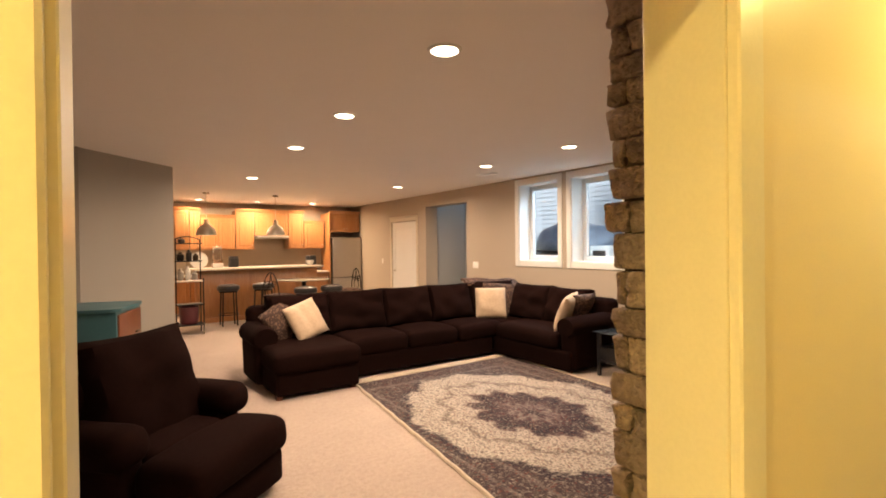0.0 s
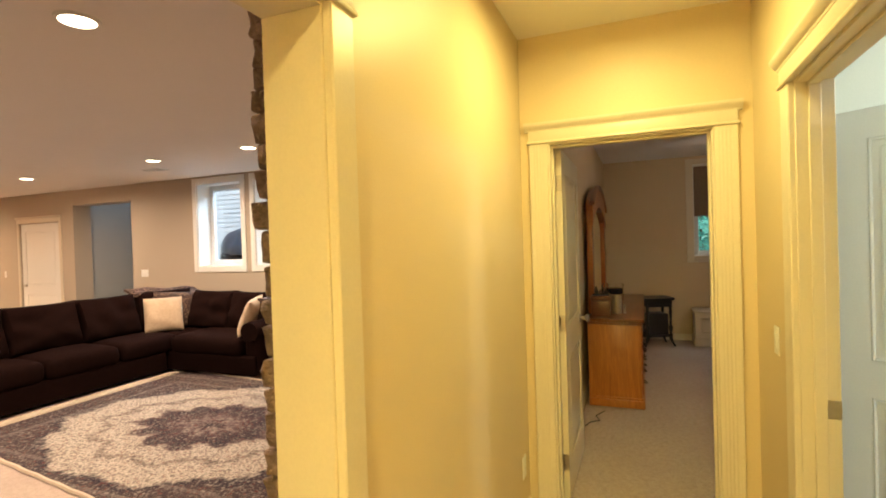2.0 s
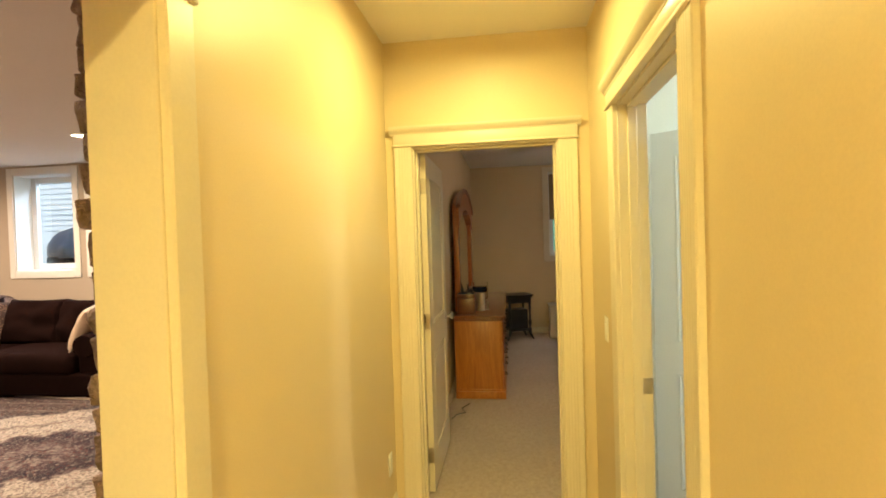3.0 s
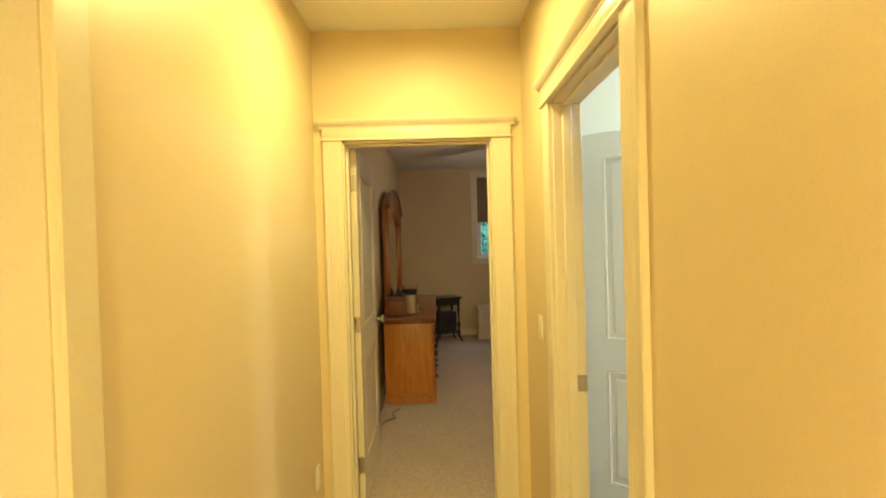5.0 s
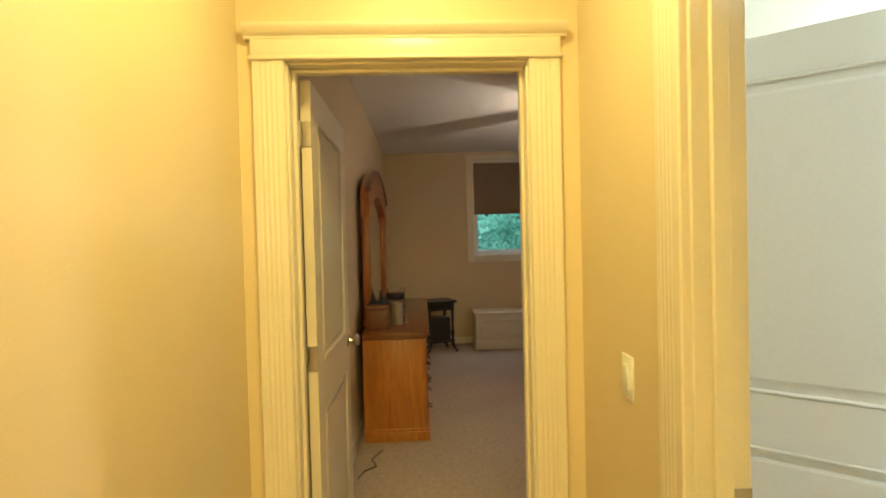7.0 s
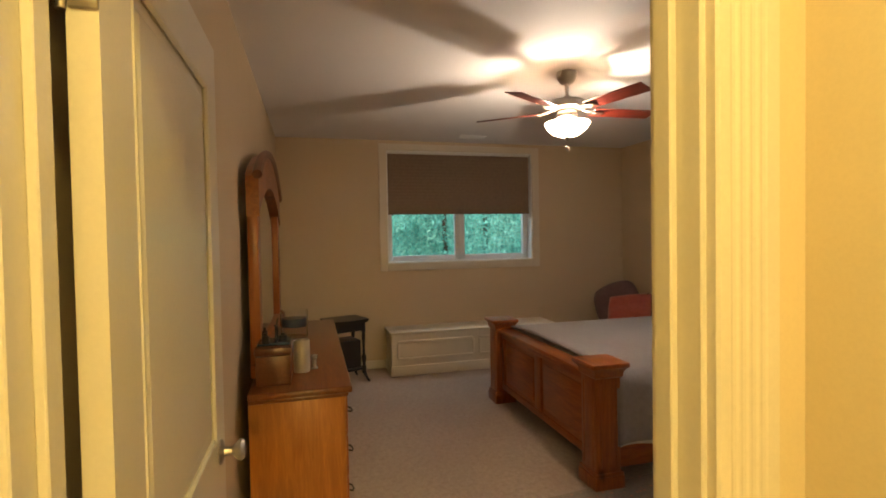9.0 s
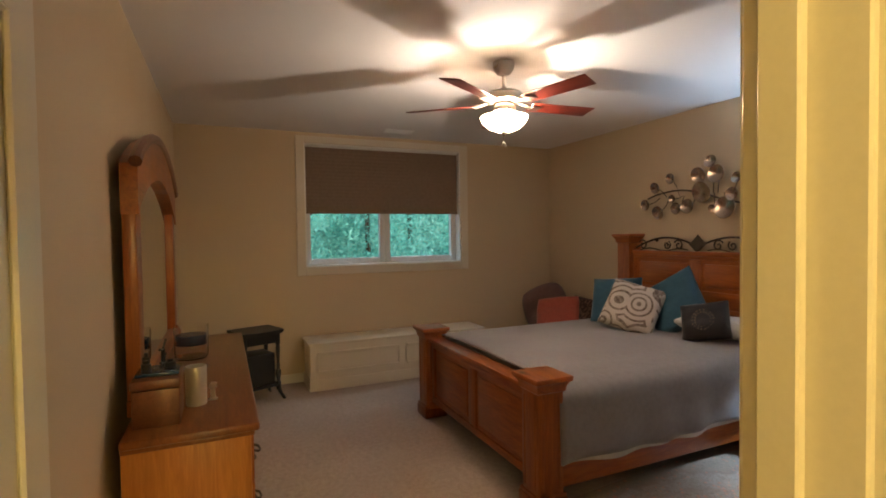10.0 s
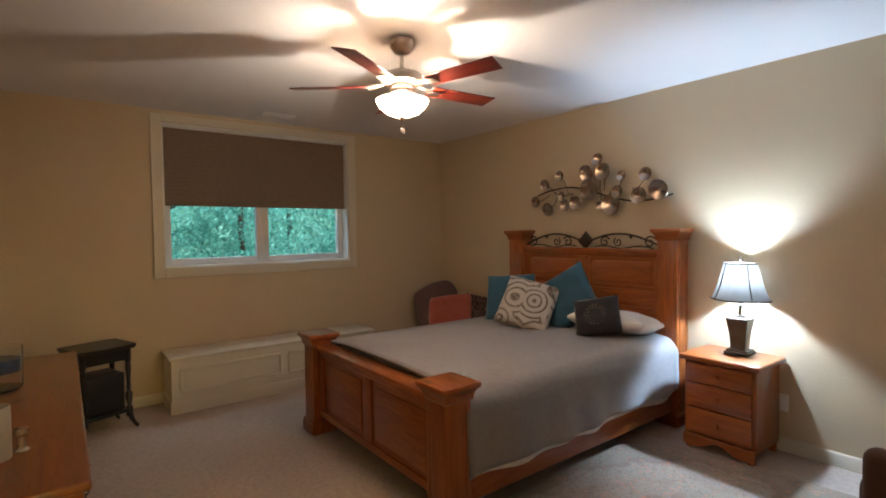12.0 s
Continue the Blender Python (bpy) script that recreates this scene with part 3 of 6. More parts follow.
def jamb(axis, p0, p1, a0, a1, top, stop=None, material=None):
    """Board lining of an opening, with a stop bead."""
    material = material or M_TRIM
    root = tagged(new("trim"), "painted jamb boards lining an opening", "door jamb", kind="structure")
    lo, hi = min(p0, p1), max(p0, p1)
    t = 0.014

    def put(name, a, b, z0, z1, q0=lo, q1=hi):
        if axis == "x":
            part(name, block((a, q0, z0), (b, q1, z1), 0.002, 1), material, root, smooth=False)
        else:
            part(name, block((q0, a, z0), (q1, b, z1), 0.002, 1), material, root, smooth=False)
    put("side_jamb", a0 - t, a0, 0, top)
    put("side_jamb", a1, a1 + t, 0, top)
    put("head_jamb", a0 - t, a1 + t, top, top + t)
    if stop is not None:
        put("stop", a0, a0 + 0.012, 0, top - 0.012, stop - 0.018, stop + 0.018)
        put("stop", a1 - 0.012, a1, 0, top - 0.012, stop - 0.018, stop + 0.018)
        put("head_stop", a0, a1, top - 0.012, top, stop - 0.018, stop + 0.018)
    return root


casing("y", XD, -1, DOOR_Y0, DOOR_Y1, DOOR_H)
casing("y", XD2, 1, DOOR_Y0, DOOR_Y1, DOOR_H, width=0.055, tip=0.01, thick=0.008)
jamb("y", XD, XD2, DOOR_Y0, DOOR_Y1, DOOR_H, XD + 0.062)
casing("x", YR, 1, BX0, BX1, DOOR_H)
jamb("x", YR2, YR, BX0, BX1, DOOR_H, YR - 0.055)
casing("x", YL, -1, OP_X0, OP_X1, DOOR_H, flute=0.0, width=0.09)
jamb("x", YL, YL2, OP_X0, OP_X1, DOOR_H)


def baseboard(axis, p, sign, a0, a1, material=None):
    bm = bmesh.new()
    prof = [(0, 0), (-0.014, 0), (-0.014, 0.062), (-0.011, 0.070), (-0.011, 0.078), (-0.006, 0.088), (-0.003, 0.092), (0, 0.092)]
    flip = axis == "x" and sign > 0 or axis == "y" and sign < 0
    m = at_wall(axis, p, sign, a1 if flip else a0)
    sweep(bm, prof, a1 - a0, m)
    return solid("baseboard", bm, material or M_TRIM, "cream painted moulded baseboard", "baseboard", kind="structure")


baseboard("x", BED_Y0, 1, 2.9, 7.90)
baseboard("y", BED_X1, -1, BED_Y0 + 0.02, BED_Y1 - 0.02)
baseboard("x", BED_Y1, -1, 2.9, 7.90)
baseboard("x", YL, -1, 1.06, XD - 0.03)
baseboard("x", YR, 1, BX1 + 0.13, XD - 0.03)
baseboard("x", YR, 1, -2.1, BX0 - 0.13)
baseboard("y", FAM_X1, -1, 1.0, 7.68)
baseboard("y", FAM_X1, -1, 9.20, 9.44)
solid("baseboard", block((0, -0.014, 0), (1.36, 0, 0.09), 0.003), M_TRIM, "cream painted baseboard on the angled wall", "baseboard", kind="structure", m=pose(-0.23, 6.645, 0, 0, 0, 45.5))


# ---- doors ----
def panel_leaf(w, h, t=0.035, lock=(0.79, 0.95)):
    """A moulded two-panel door leaf from x=0 to w, y=0 to t."""
    bm = bmesh.new()
    st = 0.115
    rails = [(0.0, 0.20), lock, (h - 0.125, h)]
    for a, b in ((0, st), (w - st, w)):
        box(bm, (a, 0, 0), (b, t, h))
    for z0, z1 in rails:
        box(bm, (st, 0, z0), (w - st, t, z1))
    for z0, z1 in ((0.20, lock[0]), (lock[1], h - 0.125)):
        box(bm, (st, 0.010, z0), (w - st, t - 0.010, z1))
        box(bm, (st + 0.035, 0.003, z0 + 0.035), (w - st - 0.035, t - 0.003, z1 - 0.035), 0.012, 2)
        for y0, y1 in ((-0.002, 0.010), (t - 0.010, t + 0.002)):
            g = 0.014
            box(bm, (st, y0, z0), (st + g, y1, z1), 0.005, 1)
            box(bm, (w - st - g, y0, z0), (w - st, y1, z1), 0.005, 1)
            box(bm, (st + g, y0, z0), (w - st - g, y1, z0 + g), 0.005, 1)
            box(bm, (st + g, y0, z1 - g), (w - st - g, y1, z1), 0.005, 1)
    return bm


def knob_bm(s):
    """A turned knob on its rose, pointing along s * y."""
    bm = bmesh.new()
    lathe(bm, [(0.031, 0), (0.033, 0.004), (0.028, 0.008), (0.012, 0.012), (0.010, 0.030), (0.016, 0.036), (0.026, 0.046), (0.028, 0.054), (0.022, 0.062), (0.006, 0.066), (0, 0.066)], 20)
    bmesh.ops.rotate(bm, verts=bm.verts, matrix=Matrix.Rotation(radians(-90 if s > 0 else 90), 3, "X"))
    return bm


def door(name, label, m, w, h, knob_x, hinge_x=0.0, material=None, hinges=(0.22, 1.02, 1.82), knob_z=0.93, lock=(0.79, 0.95)):
    root = tagged(new(name), label, "door", kind="structure")
    root.matrix_world = m
    leaf = part("leaf", panel_leaf(w, h, lock=lock), material or M_WHITE, root, smooth=False)
    for s, y in ((1, 0.035), (-1, 0.0)):
        k = part("door_knob", knob_bm(s), M_NICKEL, root, "brushed nickel knob")
        k.location = (knob_x, y, knob_z)
    part("latch_plate", block((w - 0.001, 0.006, knob_z - 0.03), (w + 0.002, 0.029, knob_z + 0.03)), M_NICKEL, root)
    for z in hinges:
        bm = bmesh.new()
        box(bm, (-0.004, -0.001, z - 0.045), (0.001, 0.032, z + 0.045), 0.002, 1)
        lathe(bm, [(0.006, -0.048), (0.0065, 0), (0.006, 0.048)], 10, (-0.004, 0.038, z))
        part("hinge", bm, M_NICKEL, root, "brushed nickel butt hinge")
    return root


# the bedroom door stands open against the dresser side
door("door_1", "white two-panel door standing open into the bedroom", pose(XD2 + 0.034, DOOR_Y1 - 0.004, 0.012, 0, 0, 0.3) @ pose(0, -0.035, 0), 0.785, 2.012, 0.705, material=M_TRIM, knob_z=0.945, lock=(0.805, 0.985))
# the bathroom door stands ajar
door("door_2", "white two-panel bathroom door standing ajar", pose(BX0 + 0.006, YR2 - 0.006, 0.012, 0, 0, -27.0) @ pose(0, -0.035, 0), 0.755, 2.012, 0.69, knob_z=0.89)
# a second door inside the bathroom
door("door_3", "white two-panel door open inside the bathroom", pose(2.72, -0.88, 0.012, 0, 0, -129) @ pose(0, -0.035, 0), 0.80, 2.012, 0.735)
for y0, y1, x in ((YR - 0.105, YR - 0.075, BX1 - 0.002),):
    bm = bmesh.new()
    box(bm, (x - 0.002, y0 - 0.01, 0.87), (x + 0.001, y1, 0.935), 0.001, 1)
    solid("strike_plate", bm, M_NICKEL, "brushed nickel strike plate on the bathroom jamb", "strike plate")
bm = bmesh.new()
sweep(bm, [(0, 0), (-0.07, 0), (-0.07, -0.012), (-0.05, -0.02), (-0.02, -0.055), (-0.012, -0.075), (0, -0.075)], 2.4, pose(0.3, -3.0, CEIL))
sweep(bm, [(0, 0), (-0.07, 0), (-0.07, -0.012), (-0.05, -0.02), (-0.02, -0.055), (-0.012, -0.075), (0, -0.075)], 2.2, pose(XD - 0.02, YR2 - 0.05, CEIL, 0, 0, -90))
solid("trim", bm, M_WHITE, "white crown moulding in the bathroom", "crown moulding", kind="structure")


def switch_plate(m, label, wide=1, rocker=True):
    root = thing("light_switch", label, "light switch", m)
    w = 0.035 * wide + 0.01 * (wide - 1)
    part("plate", block((-w, -0.006, -0.058), (w, 0, 0.058), 0.003), M_WHITE, root)
    for i in range(wide):
        c = (i - (wide - 1) / 2) * 0.046
        part("rocker", block((c - 0.016, -0.010, -0.032), (c + 0.016, -0.005, 0.032), 0.002), M_WHITE, root)
    return root


switch_plate(at_wall("x", YR, 1, 2.39, 1.075), "white rocker light switch on the hall wall")


def outlet(m, label):
    root = thing("wall_outlet", label, "outlet", m)
    part("plate", block((-0.035, -0.006, -0.058), (0.035, 0, 0.058), 0.003), M_WHITE, root)
    for z in (-0.022, 0.022):
        part("socket", block((-0.016, -0.008, z - 0.014), (0.016, -0.005, z + 0.014), 0.004), M_WHITE, root)
    return root


outlet(at_wall("x", BED_Y0, 1, 4.11, 0.33), "white wall outlet beside the nightstand")
outlet(at_wall("x", YL, -1, 2.62, 0.30), "white wall outlet near the hall floor")

# hall ceiling lights, out of view: only their bases are built
for x in (2.0, -1.5):
    root = thing("ceiling_light", "nickel base of an unseen flush ceiling light", "ceiling light", pose(x, 0.05 if x > 0 else 0.0, CEIL), "hall ceiling lights")
    bm = bmesh.new()
    lathe(bm, [(0.10, -0.03), (0.11, -0.02), (0.11, 0)], 28)
    part("base", bm, M_NICKEL, root)

# ---- bedroom window ----
win = tagged(new("window_1"), "white vinyl two-light window with painted casing", "window", kind="structure")
y0, y1, z0, z1 = BW
bm = bmesh.new()
for a, b in ((y0 - 0.09, y0 - 0.002), (y1 + 0.002, y1 + 0.09)):
    box(bm, (BED_X1 - 0.018, a, z0 - 0.09), (BED_X1, b, z1 + 0.07), 0.004, 1)
box(bm, (BED_X1 - 0.018, y0 - 0.002, z0 - 0.09), (BED_X1, y1 + 0.002, z0), 0.004, 1)
box(bm, (BED_X1 - 0.018, y0 - 0.002, z1), (BED_X1, y1 + 0.002, z1 + 0.07), 0.004, 1)
part("window_casing", bm, M_TRIM, win)
bm = bmesh.new()
for a, b in ((y0, y0 + 0.012), (y1 - 0.012, y1)):
    box(bm, (BED_X1, a, z0), (BED_X1 + 0.15, b, z1))
box(bm, (BED_X1, y0 + 0.012, z0), (BED_X1 + 0.15, y1 - 0.012, z0 + 0.014))
box(bm, (BED_X1, y0 + 0.012, z1 - 0.012), (BED_X1 + 0.15, y1 - 0.012, z1))
part("window_reveal", bm, M_WHITE, win, smooth=False)
XS = BED_X1 + 0.15
ym = (y0 + y1) / 2
for a, b in ((y0 + 0.012, ym), (ym, y1 - 0.012)):
    bm = bmesh.new()
    f = 0.062
    box(bm, (XS - 0.03, a, z0 + 0.014), (XS + 0.04, a + f, z1), 0.006, 1)
    box(bm, (XS - 0.03, b - f, z0 + 0.014), (XS + 0.04, b, z1), 0.006, 1)
    box(bm, (XS - 0.03, a + f, z0 + 0.014), (XS + 0.04, b - f, z0 + 0.014 + f), 0.006, 1)
    box(bm, (XS - 0.03, a + f, z1 - f), (XS + 0.04, b - f, z1), 0.006, 1)
    fr = part("window_frame", bm, M_VINYL, win)
    pane = part("pane", block((XS + 0.003, a + f, z0 + f), (XS + 0.009, b - f, z1 - f)), M_GLASS, fr, smooth=False)
    pane.visible_shadow = False
    c = (a + b) / 2
    bm = bmesh.new()
    box(bm, (XS - 0.05, c - 0.05, z0 + 0.014), (XS - 0.028, c + 0.05, z0 + 0.034), 0.006, 1)
    tube(bm, [(XS - 0.045, c - 0.02, z0 + 0.035), (XS - 0.06, c + 0.05, z0 + 0.040), (XS - 0.06, c + 0.08, z0 + 0.040)], 0.006)
    part("crank_handle", bm, M_VINYL, fr)
# cellular shade: pleats, head and bottom rail
root = thing("window_shade", "taupe cellular window shade half lowered", "window shade", pose(BED_X1 + 0.07, ym, 0))
bm = bmesh.new()
sh0, sh1 = 1.80, z1 - 0.03
n = 36
rows = []
for i in range(n + 1):
    z = sh0 + (sh1 - sh0) * i / n
    d = 0.0016 if i % 2 else 0.0
    rows.append([bm.verts.new((-d, s * (y1 - y0) / 2 * 0.985, z)) for s in (-1, 1)] + [bm.verts.new((d + 0.006, s * (y1 - y0) / 2 * 0.985, z)) for s in (1, -1)])
for a, b in zip(rows, rows[1:]):
    for k in range(4):
        bm.faces.new((a[k], a[(k + 1) % 4], b[(k + 1) % 4], b[k]))
part("pleated_fabric", bm, M_SHADE, root, smooth=False)
hw = (y1 - y0) / 2 * 0.985
part("bottom_rail", block((-0.014, -hw, sh0 - 0.022), (0.016, hw, sh0 + 0.001), 0.004), M_SHADE, root)
part("head_rail", block((-0.02, -hw, sh1), (0.022, hw, sh1 + 0.028), 0.004), M_VINYL, root)

# ceiling vent
root = thing("ceiling_vent", "white slotted ceiling vent near the window", "vent", pose(7.57, -1.66, CEIL))
part("vent_frame", block((-0.075, -0.16, -0.008), (0.075, 0.16, 0), 0.003), M_WHITE, root)
for i in range(6):
    part("slat", block((-0.055 + i * 0.02, -0.14, -0.013), (-0.047 + i * 0.02, 0.14, -0.008)), M_WHITE, root, smooth=False)

# ---- bed ----
bed = thing("bed", "honey pine panel bed with grey coverlet and heavy posts", "bed", pose(0, 0, 0))
PX0, PX1 = 4.835, 6.445
HY, FY = BED_Y0 + 0.088, -1.545


def post(x, y, h, w, cap, label=""):
    bm = bmesh.new()
    box(bm, (x - w / 2, y - w / 2, 0), (x + w / 2, y + w / 2, h), 0.008)
    b = w / 2 + 0.018
    box(bm, (x - b, y - b, 0), (x + b, y + b, 0.085), 0.012)
    box(bm, (x - b + 0.006, y - b + 0.006, 0.085), (x + b - 0.006, y + b - 0.006, 0.105), 0.006)
    p = part("post", bm, M_PINE, bed)
    bm = bmesh.new()
    lathe(bm, [(w / 2 * 0.98, h - 0.055), (w / 2 + 0.010, h - 0.045), (w / 2 + 0.012, h - 0.02), (w / 2 + 0.022, h), (w / 2 + 0.034, h + 0.012)], 4, (x, y, 0))
    for v in bm.verts:
        d = Vector((v.co.x - x, v.co.y - y))
        v.co.x, v.co.y = x + d.x * 1.414, y + d.y * 1.414
    box(bm, (x - cap / 2, y - cap / 2, h + 0.010), (x + cap / 2, y + cap / 2, h + 0.040), 0.008)
    part("cap", bm, M_PINE_X, p, "moulded pine cap")
    for s in (-1, 1):
        for k in (-1, 1):
            part("bead", block((x + k * w * 0.30 - 0.004, y + s * (w / 2 + 0.002) - 0.003, 0.13), (x + k * w * 0.30 + 0.004, y + s * (w / 2 + 0.002) + 0.003, h - 0.08), 0.002, 1), M_PINE, p)
            part("bead", block((x + s * (w / 2 + 0.002) - 0.003, y + k * w * 0.30 - 0.004, 0.13), (x + s * (w / 2 + 0.002) + 0.003, y + k * w * 0.30 + 0.004, h - 0.08), 0.002, 1), M_PINE, p)
    return p


for x in (PX0, PX1):
    post(x, HY, 1.475, 0.165, 0.245)
    post(x, FY, 0.715, 0.165, 0.245)


def panelled(name, y, z0, z1, cols, rows, top_w):
    """Rails and stiles round raised panels between the posts."""
    a, b = PX0 + 0.08, PX1 - 0.08
    root = part(name, block((a, y - 0.014, z0), (b, y + 0.014, z1)), M_PINE_X, bed)
    cuts = [z0, *rows, z1]
    for z in cuts:
        lo, hi = max(z - 0.05, z0), min(z + 0.05, z1)
        part("rail", block((a, y - 0.03, lo), (b, y + 0.03, hi), 0.005), M_PINE_X, root)
    w = (b - a) / cols
    for i in range(cols + 1):
        c = a + i * w
        lo, hi = max(c - 0.055, a), min(c + 0.055, b)
        part("stile", block((lo, y - 0.0285, z0 + 0.05), (hi, y + 0.0285, z1 - 0.05), 0.005), M_PINE, root)
    for i in range(cols):
        for s, e in zip(cuts, cuts[1:]):
            part("raised_panel", block((a + i * w + 0.085, y - 0.025, s + 0.085), (a + (i + 1) * w - 0.085, y + 0.025, e - 0.085), 0.012), M_PINE_X, root)
    return root


panelled("headboard_panel", HY, 0.35, 1.33, 2, [0.96], 0.1)
part("headboard_rail", block((PX0 + 0.08, HY - 0.045, 1.31), (PX1 - 0.08, HY + 0.045, 1.352), 0.008), M_PINE_X, bed)
panelled("footboard_panel", FY, 0.13, 0.64, 2, [], 0.1)
part("footboard_rail", block((PX0 + 0.08, FY - 0.075, 0.635), (PX1 - 0.08, FY + 0.06, 0.672), 0.01), M_PINE_X, bed)
for x in (PX0 - 0.035, PX1 + 0.005):
    part("side_rail", block((x, HY + 0.08, 0.10), (x + 0.03, FY - 0.08, 0.30), 0.006), M_PINE_Y, bed)
# wrought-iron scrolls along the headboard


def spiral(cx, cz, r0, turns, start, hand, y):
    return [(cx + hand * r0 * (1 - 0.8 * i / 26) * math.cos(start + turns * 2 * math.pi * i / 26), y, cz + r0 * (1 - 0.8 * i / 26) * math.sin(start + turns * 2 * math.pi * i / 26)) for i in range(27)]


bm = bmesh.new()
xc = (PX0 + PX1) / 2
for s in (-1, 1):
    arc = [(xc + s * (0.05 + 0.66 * i / 20), HY, 1.375 + 0.095 * math.sin(math.pi * (0.10 + 0.90 * i / 20)) + 0.01 * (1 - i / 20)) for i in range(21)]
    tube(bm, arc, 0.009)
    for cx, r, st in ((0.20, 0.05, 0.5), (0.33, 0.042, 2.2), (0.62, 0.052, 0.6)):
        tube(bm, spiral(xc + s * cx, 1.405, r, 1.3, st, s, HY), 0.007)
    tube(bm, [(xc + s * (0.10 + 0.55 * i / 10), HY, 1.362 + 0.012 * math.sin(i)) for i in range(11)], 0.006)
    lathe(bm, [(0.001, -0.02), (0.018, 0), (0.001, 0.02)], 8, (xc + s * 0.45, HY, 1.45))
part("iron_scroll", bm, M_BRONZE, bed, "wrought-iron scrollwork")
bm = bmesh.new()
puff(bm, (0.13, 0.12, 0.03), pose(xc, HY, 1.415, 90, 45, 0), n=8)
part("rosette", bm, M_BRONZE, bed)
# mattress, sheet and coverlet
MX0, MX1, MY0, MY1 = PX0 + 0.03, PX1 - 0.03, HY + 0.07, FY - 0.07
part("mattress", block((MX0, MY0, 0.26), (MX1, MY1, 0.66), 0.06, 4), M_SHEET, bed, "white mattress")


def drape(bm, hem, out, y0, y1, top, lift, ny=44, wrinkle=1.0):
    """A cloth laid over the mattress and hanging down both sides to a hem that may slope."""
    rows = []
    nx = 30
    for j in range(ny + 1):
        y = y0 + (y1 - y0) * j / ny
        h = hem(y)
        row = []
        for i in range(11):
            f = i / 10
            fold = wrinkle * 0.016 * math.sin(y * 17 + 1.2 * math.sin(y * 5)) * (1 - f) ** 1.2
            x = MX0 - out - 0.014 * (1 - f) + fold
            sag = 0.010 * noise.noise(Vector((y * 2.1, f * 2.4, 7))) * wrinkle
            row.append((x + sag, y, h + (top - 0.105 - h) * f))
        for a in (20, 42, 64, 84):
            c, q = math.cos(radians(a)), math.sin(radians(a))
            row.append((MX0 - out + 0.105 * (1 - c), y, top - 0.105 + 0.104 * q))
        for i in range(1, nx):
            u = i / nx
            x = MX0 + 0.012 + (MX1 - MX0 - 0.024) * u
            z = top + lift * math.sin(math.pi * u) ** 0.6 + wrinkle * 0.006 * noise.noise(Vector((x * 3.1, y * 2.3, 4)))
            row.append((x, y, z))
        for a in (84, 64, 42, 20):
            c, q = math.cos(radians(a)), math.sin(radians(a))
            row.append((MX1 + out - 0.105 * (1 - c), y, top - 0.105 + 0.104 * q))
        for i in range(11):
            f = 1 - i / 10
            fold = wrinkle * 0.016 * math.sin(y * 15 + 2) * (1 - f)
            row.append((MX1 + out + 0.012 * (1 - f) - fold, y, h + (top - 0.105 - h) * f))
        rows.append([bm.verts.new(p) for p in row])
    for a, b in zip(rows, rows[1:]):
        for i in range(len(a) - 1):
            bm.faces.new((a[i], a[i + 1], b[i + 1], b[i]))
    return rows


def hem_outer(y):
    k = (y - MY0) / (MY1 - MY0)
    return 0.300 - 0.045 * k + 0.012 * math.sin(y * 6)


bm = bmesh.new()
drape(bm, lambda y: hem_outer(y) - 0.034 - 0.012 * math.sin(y * 9 + 1), 0.092, MY0 + 0.01, MY1 + 0.004, 0.664, 0.03)
ob = part("top_sheet", bm, M_SHEET, bed, "white sheet edge below the coverlet")
bm = bmesh.new()
drape(bm, hem_outer, 0.108, MY0, MY1 + 0.012, 0.676, 0.035)
ob = part("coverlet", bm, M_SPREAD, bed, "plain grey coverlet")
sol = ob.modifiers.new("thickness", "SOLIDIFY")
sol.thickness, sol.offset = 0.010, 1.0


def pillow(name, label, size, m, material, seed=0.0, crown=0.42, group="", lumps=0.25, category="pillow", corner=0.03):
    bm = bmesh.new()
    puff(bm, size, Matrix.Identity(4), crown, 16, 2.6, lumps, seed, 0.12, corner)
    return solid(name, bm, material, label, category, group, m=m)


G = "pillows on the bed"
TOPZ = 0.705
pillow("bed_pillow", "white sleeping pillow at the headboard", (0.62, 0.42, 0.17), pose(5.13, HY + 0.32, TOPZ + 0.085, 8, 0, 6), M_SHEET, 1.0, group=G)
pillow("bed_pillow", "white sleeping pillow at the headboard", (0.66, 0.42, 0.17), pose(6.02, HY + 0.30, TOPZ + 0.085, 8, 0, -4), M_SHEET, 2.0, group=G)
pillow("throw_pillow", "teal satin square throw pillow", (0.46, 0.46, 0.15), pose(6.10, HY + 0.50, TOPZ + 0.19, 116, 4, 30), M_TEAL, 3.0, group=G)
pillow("throw_pillow", "teal satin throw pillow standing on its corner", (0.48, 0.48, 0.15), pose(5.50, HY + 0.44, TOPZ + 0.235, 112, 32, 20), M_TEAL, 4.0, group=G)
pillow("throw_pillow", "taupe throw pillow printed with rings", (0.45, 0.45, 0.15), pose(5.70, HY + 0.70, TOPZ + 0.195, 124, -14, 30), M_SWIRL, 5.0, group=G)
blackp = pillow("throw_pillow", "small charcoal throw pillow with a beaded medallion", (0.35, 0.30, 0.12), pose(5.13, HY + 0.55, TOPZ + 0.15, 116, 12, 24), M_BLACKPILLOW, 6.0, group=G)
bm = bmesh.new()
for r in (0.055, 0.075):
    for i in range(18):
        a = 2 * math.pi * i / 18
        lathe(bm, [(0.0005, -0.006), (0.007, 0), (0.0005, 0.006)], 6, (r * math.cos(a), r * math.sin(a), -0.0605 + r * 0.03))
part("beaded_medallion", bm, M_DISC, blackp)
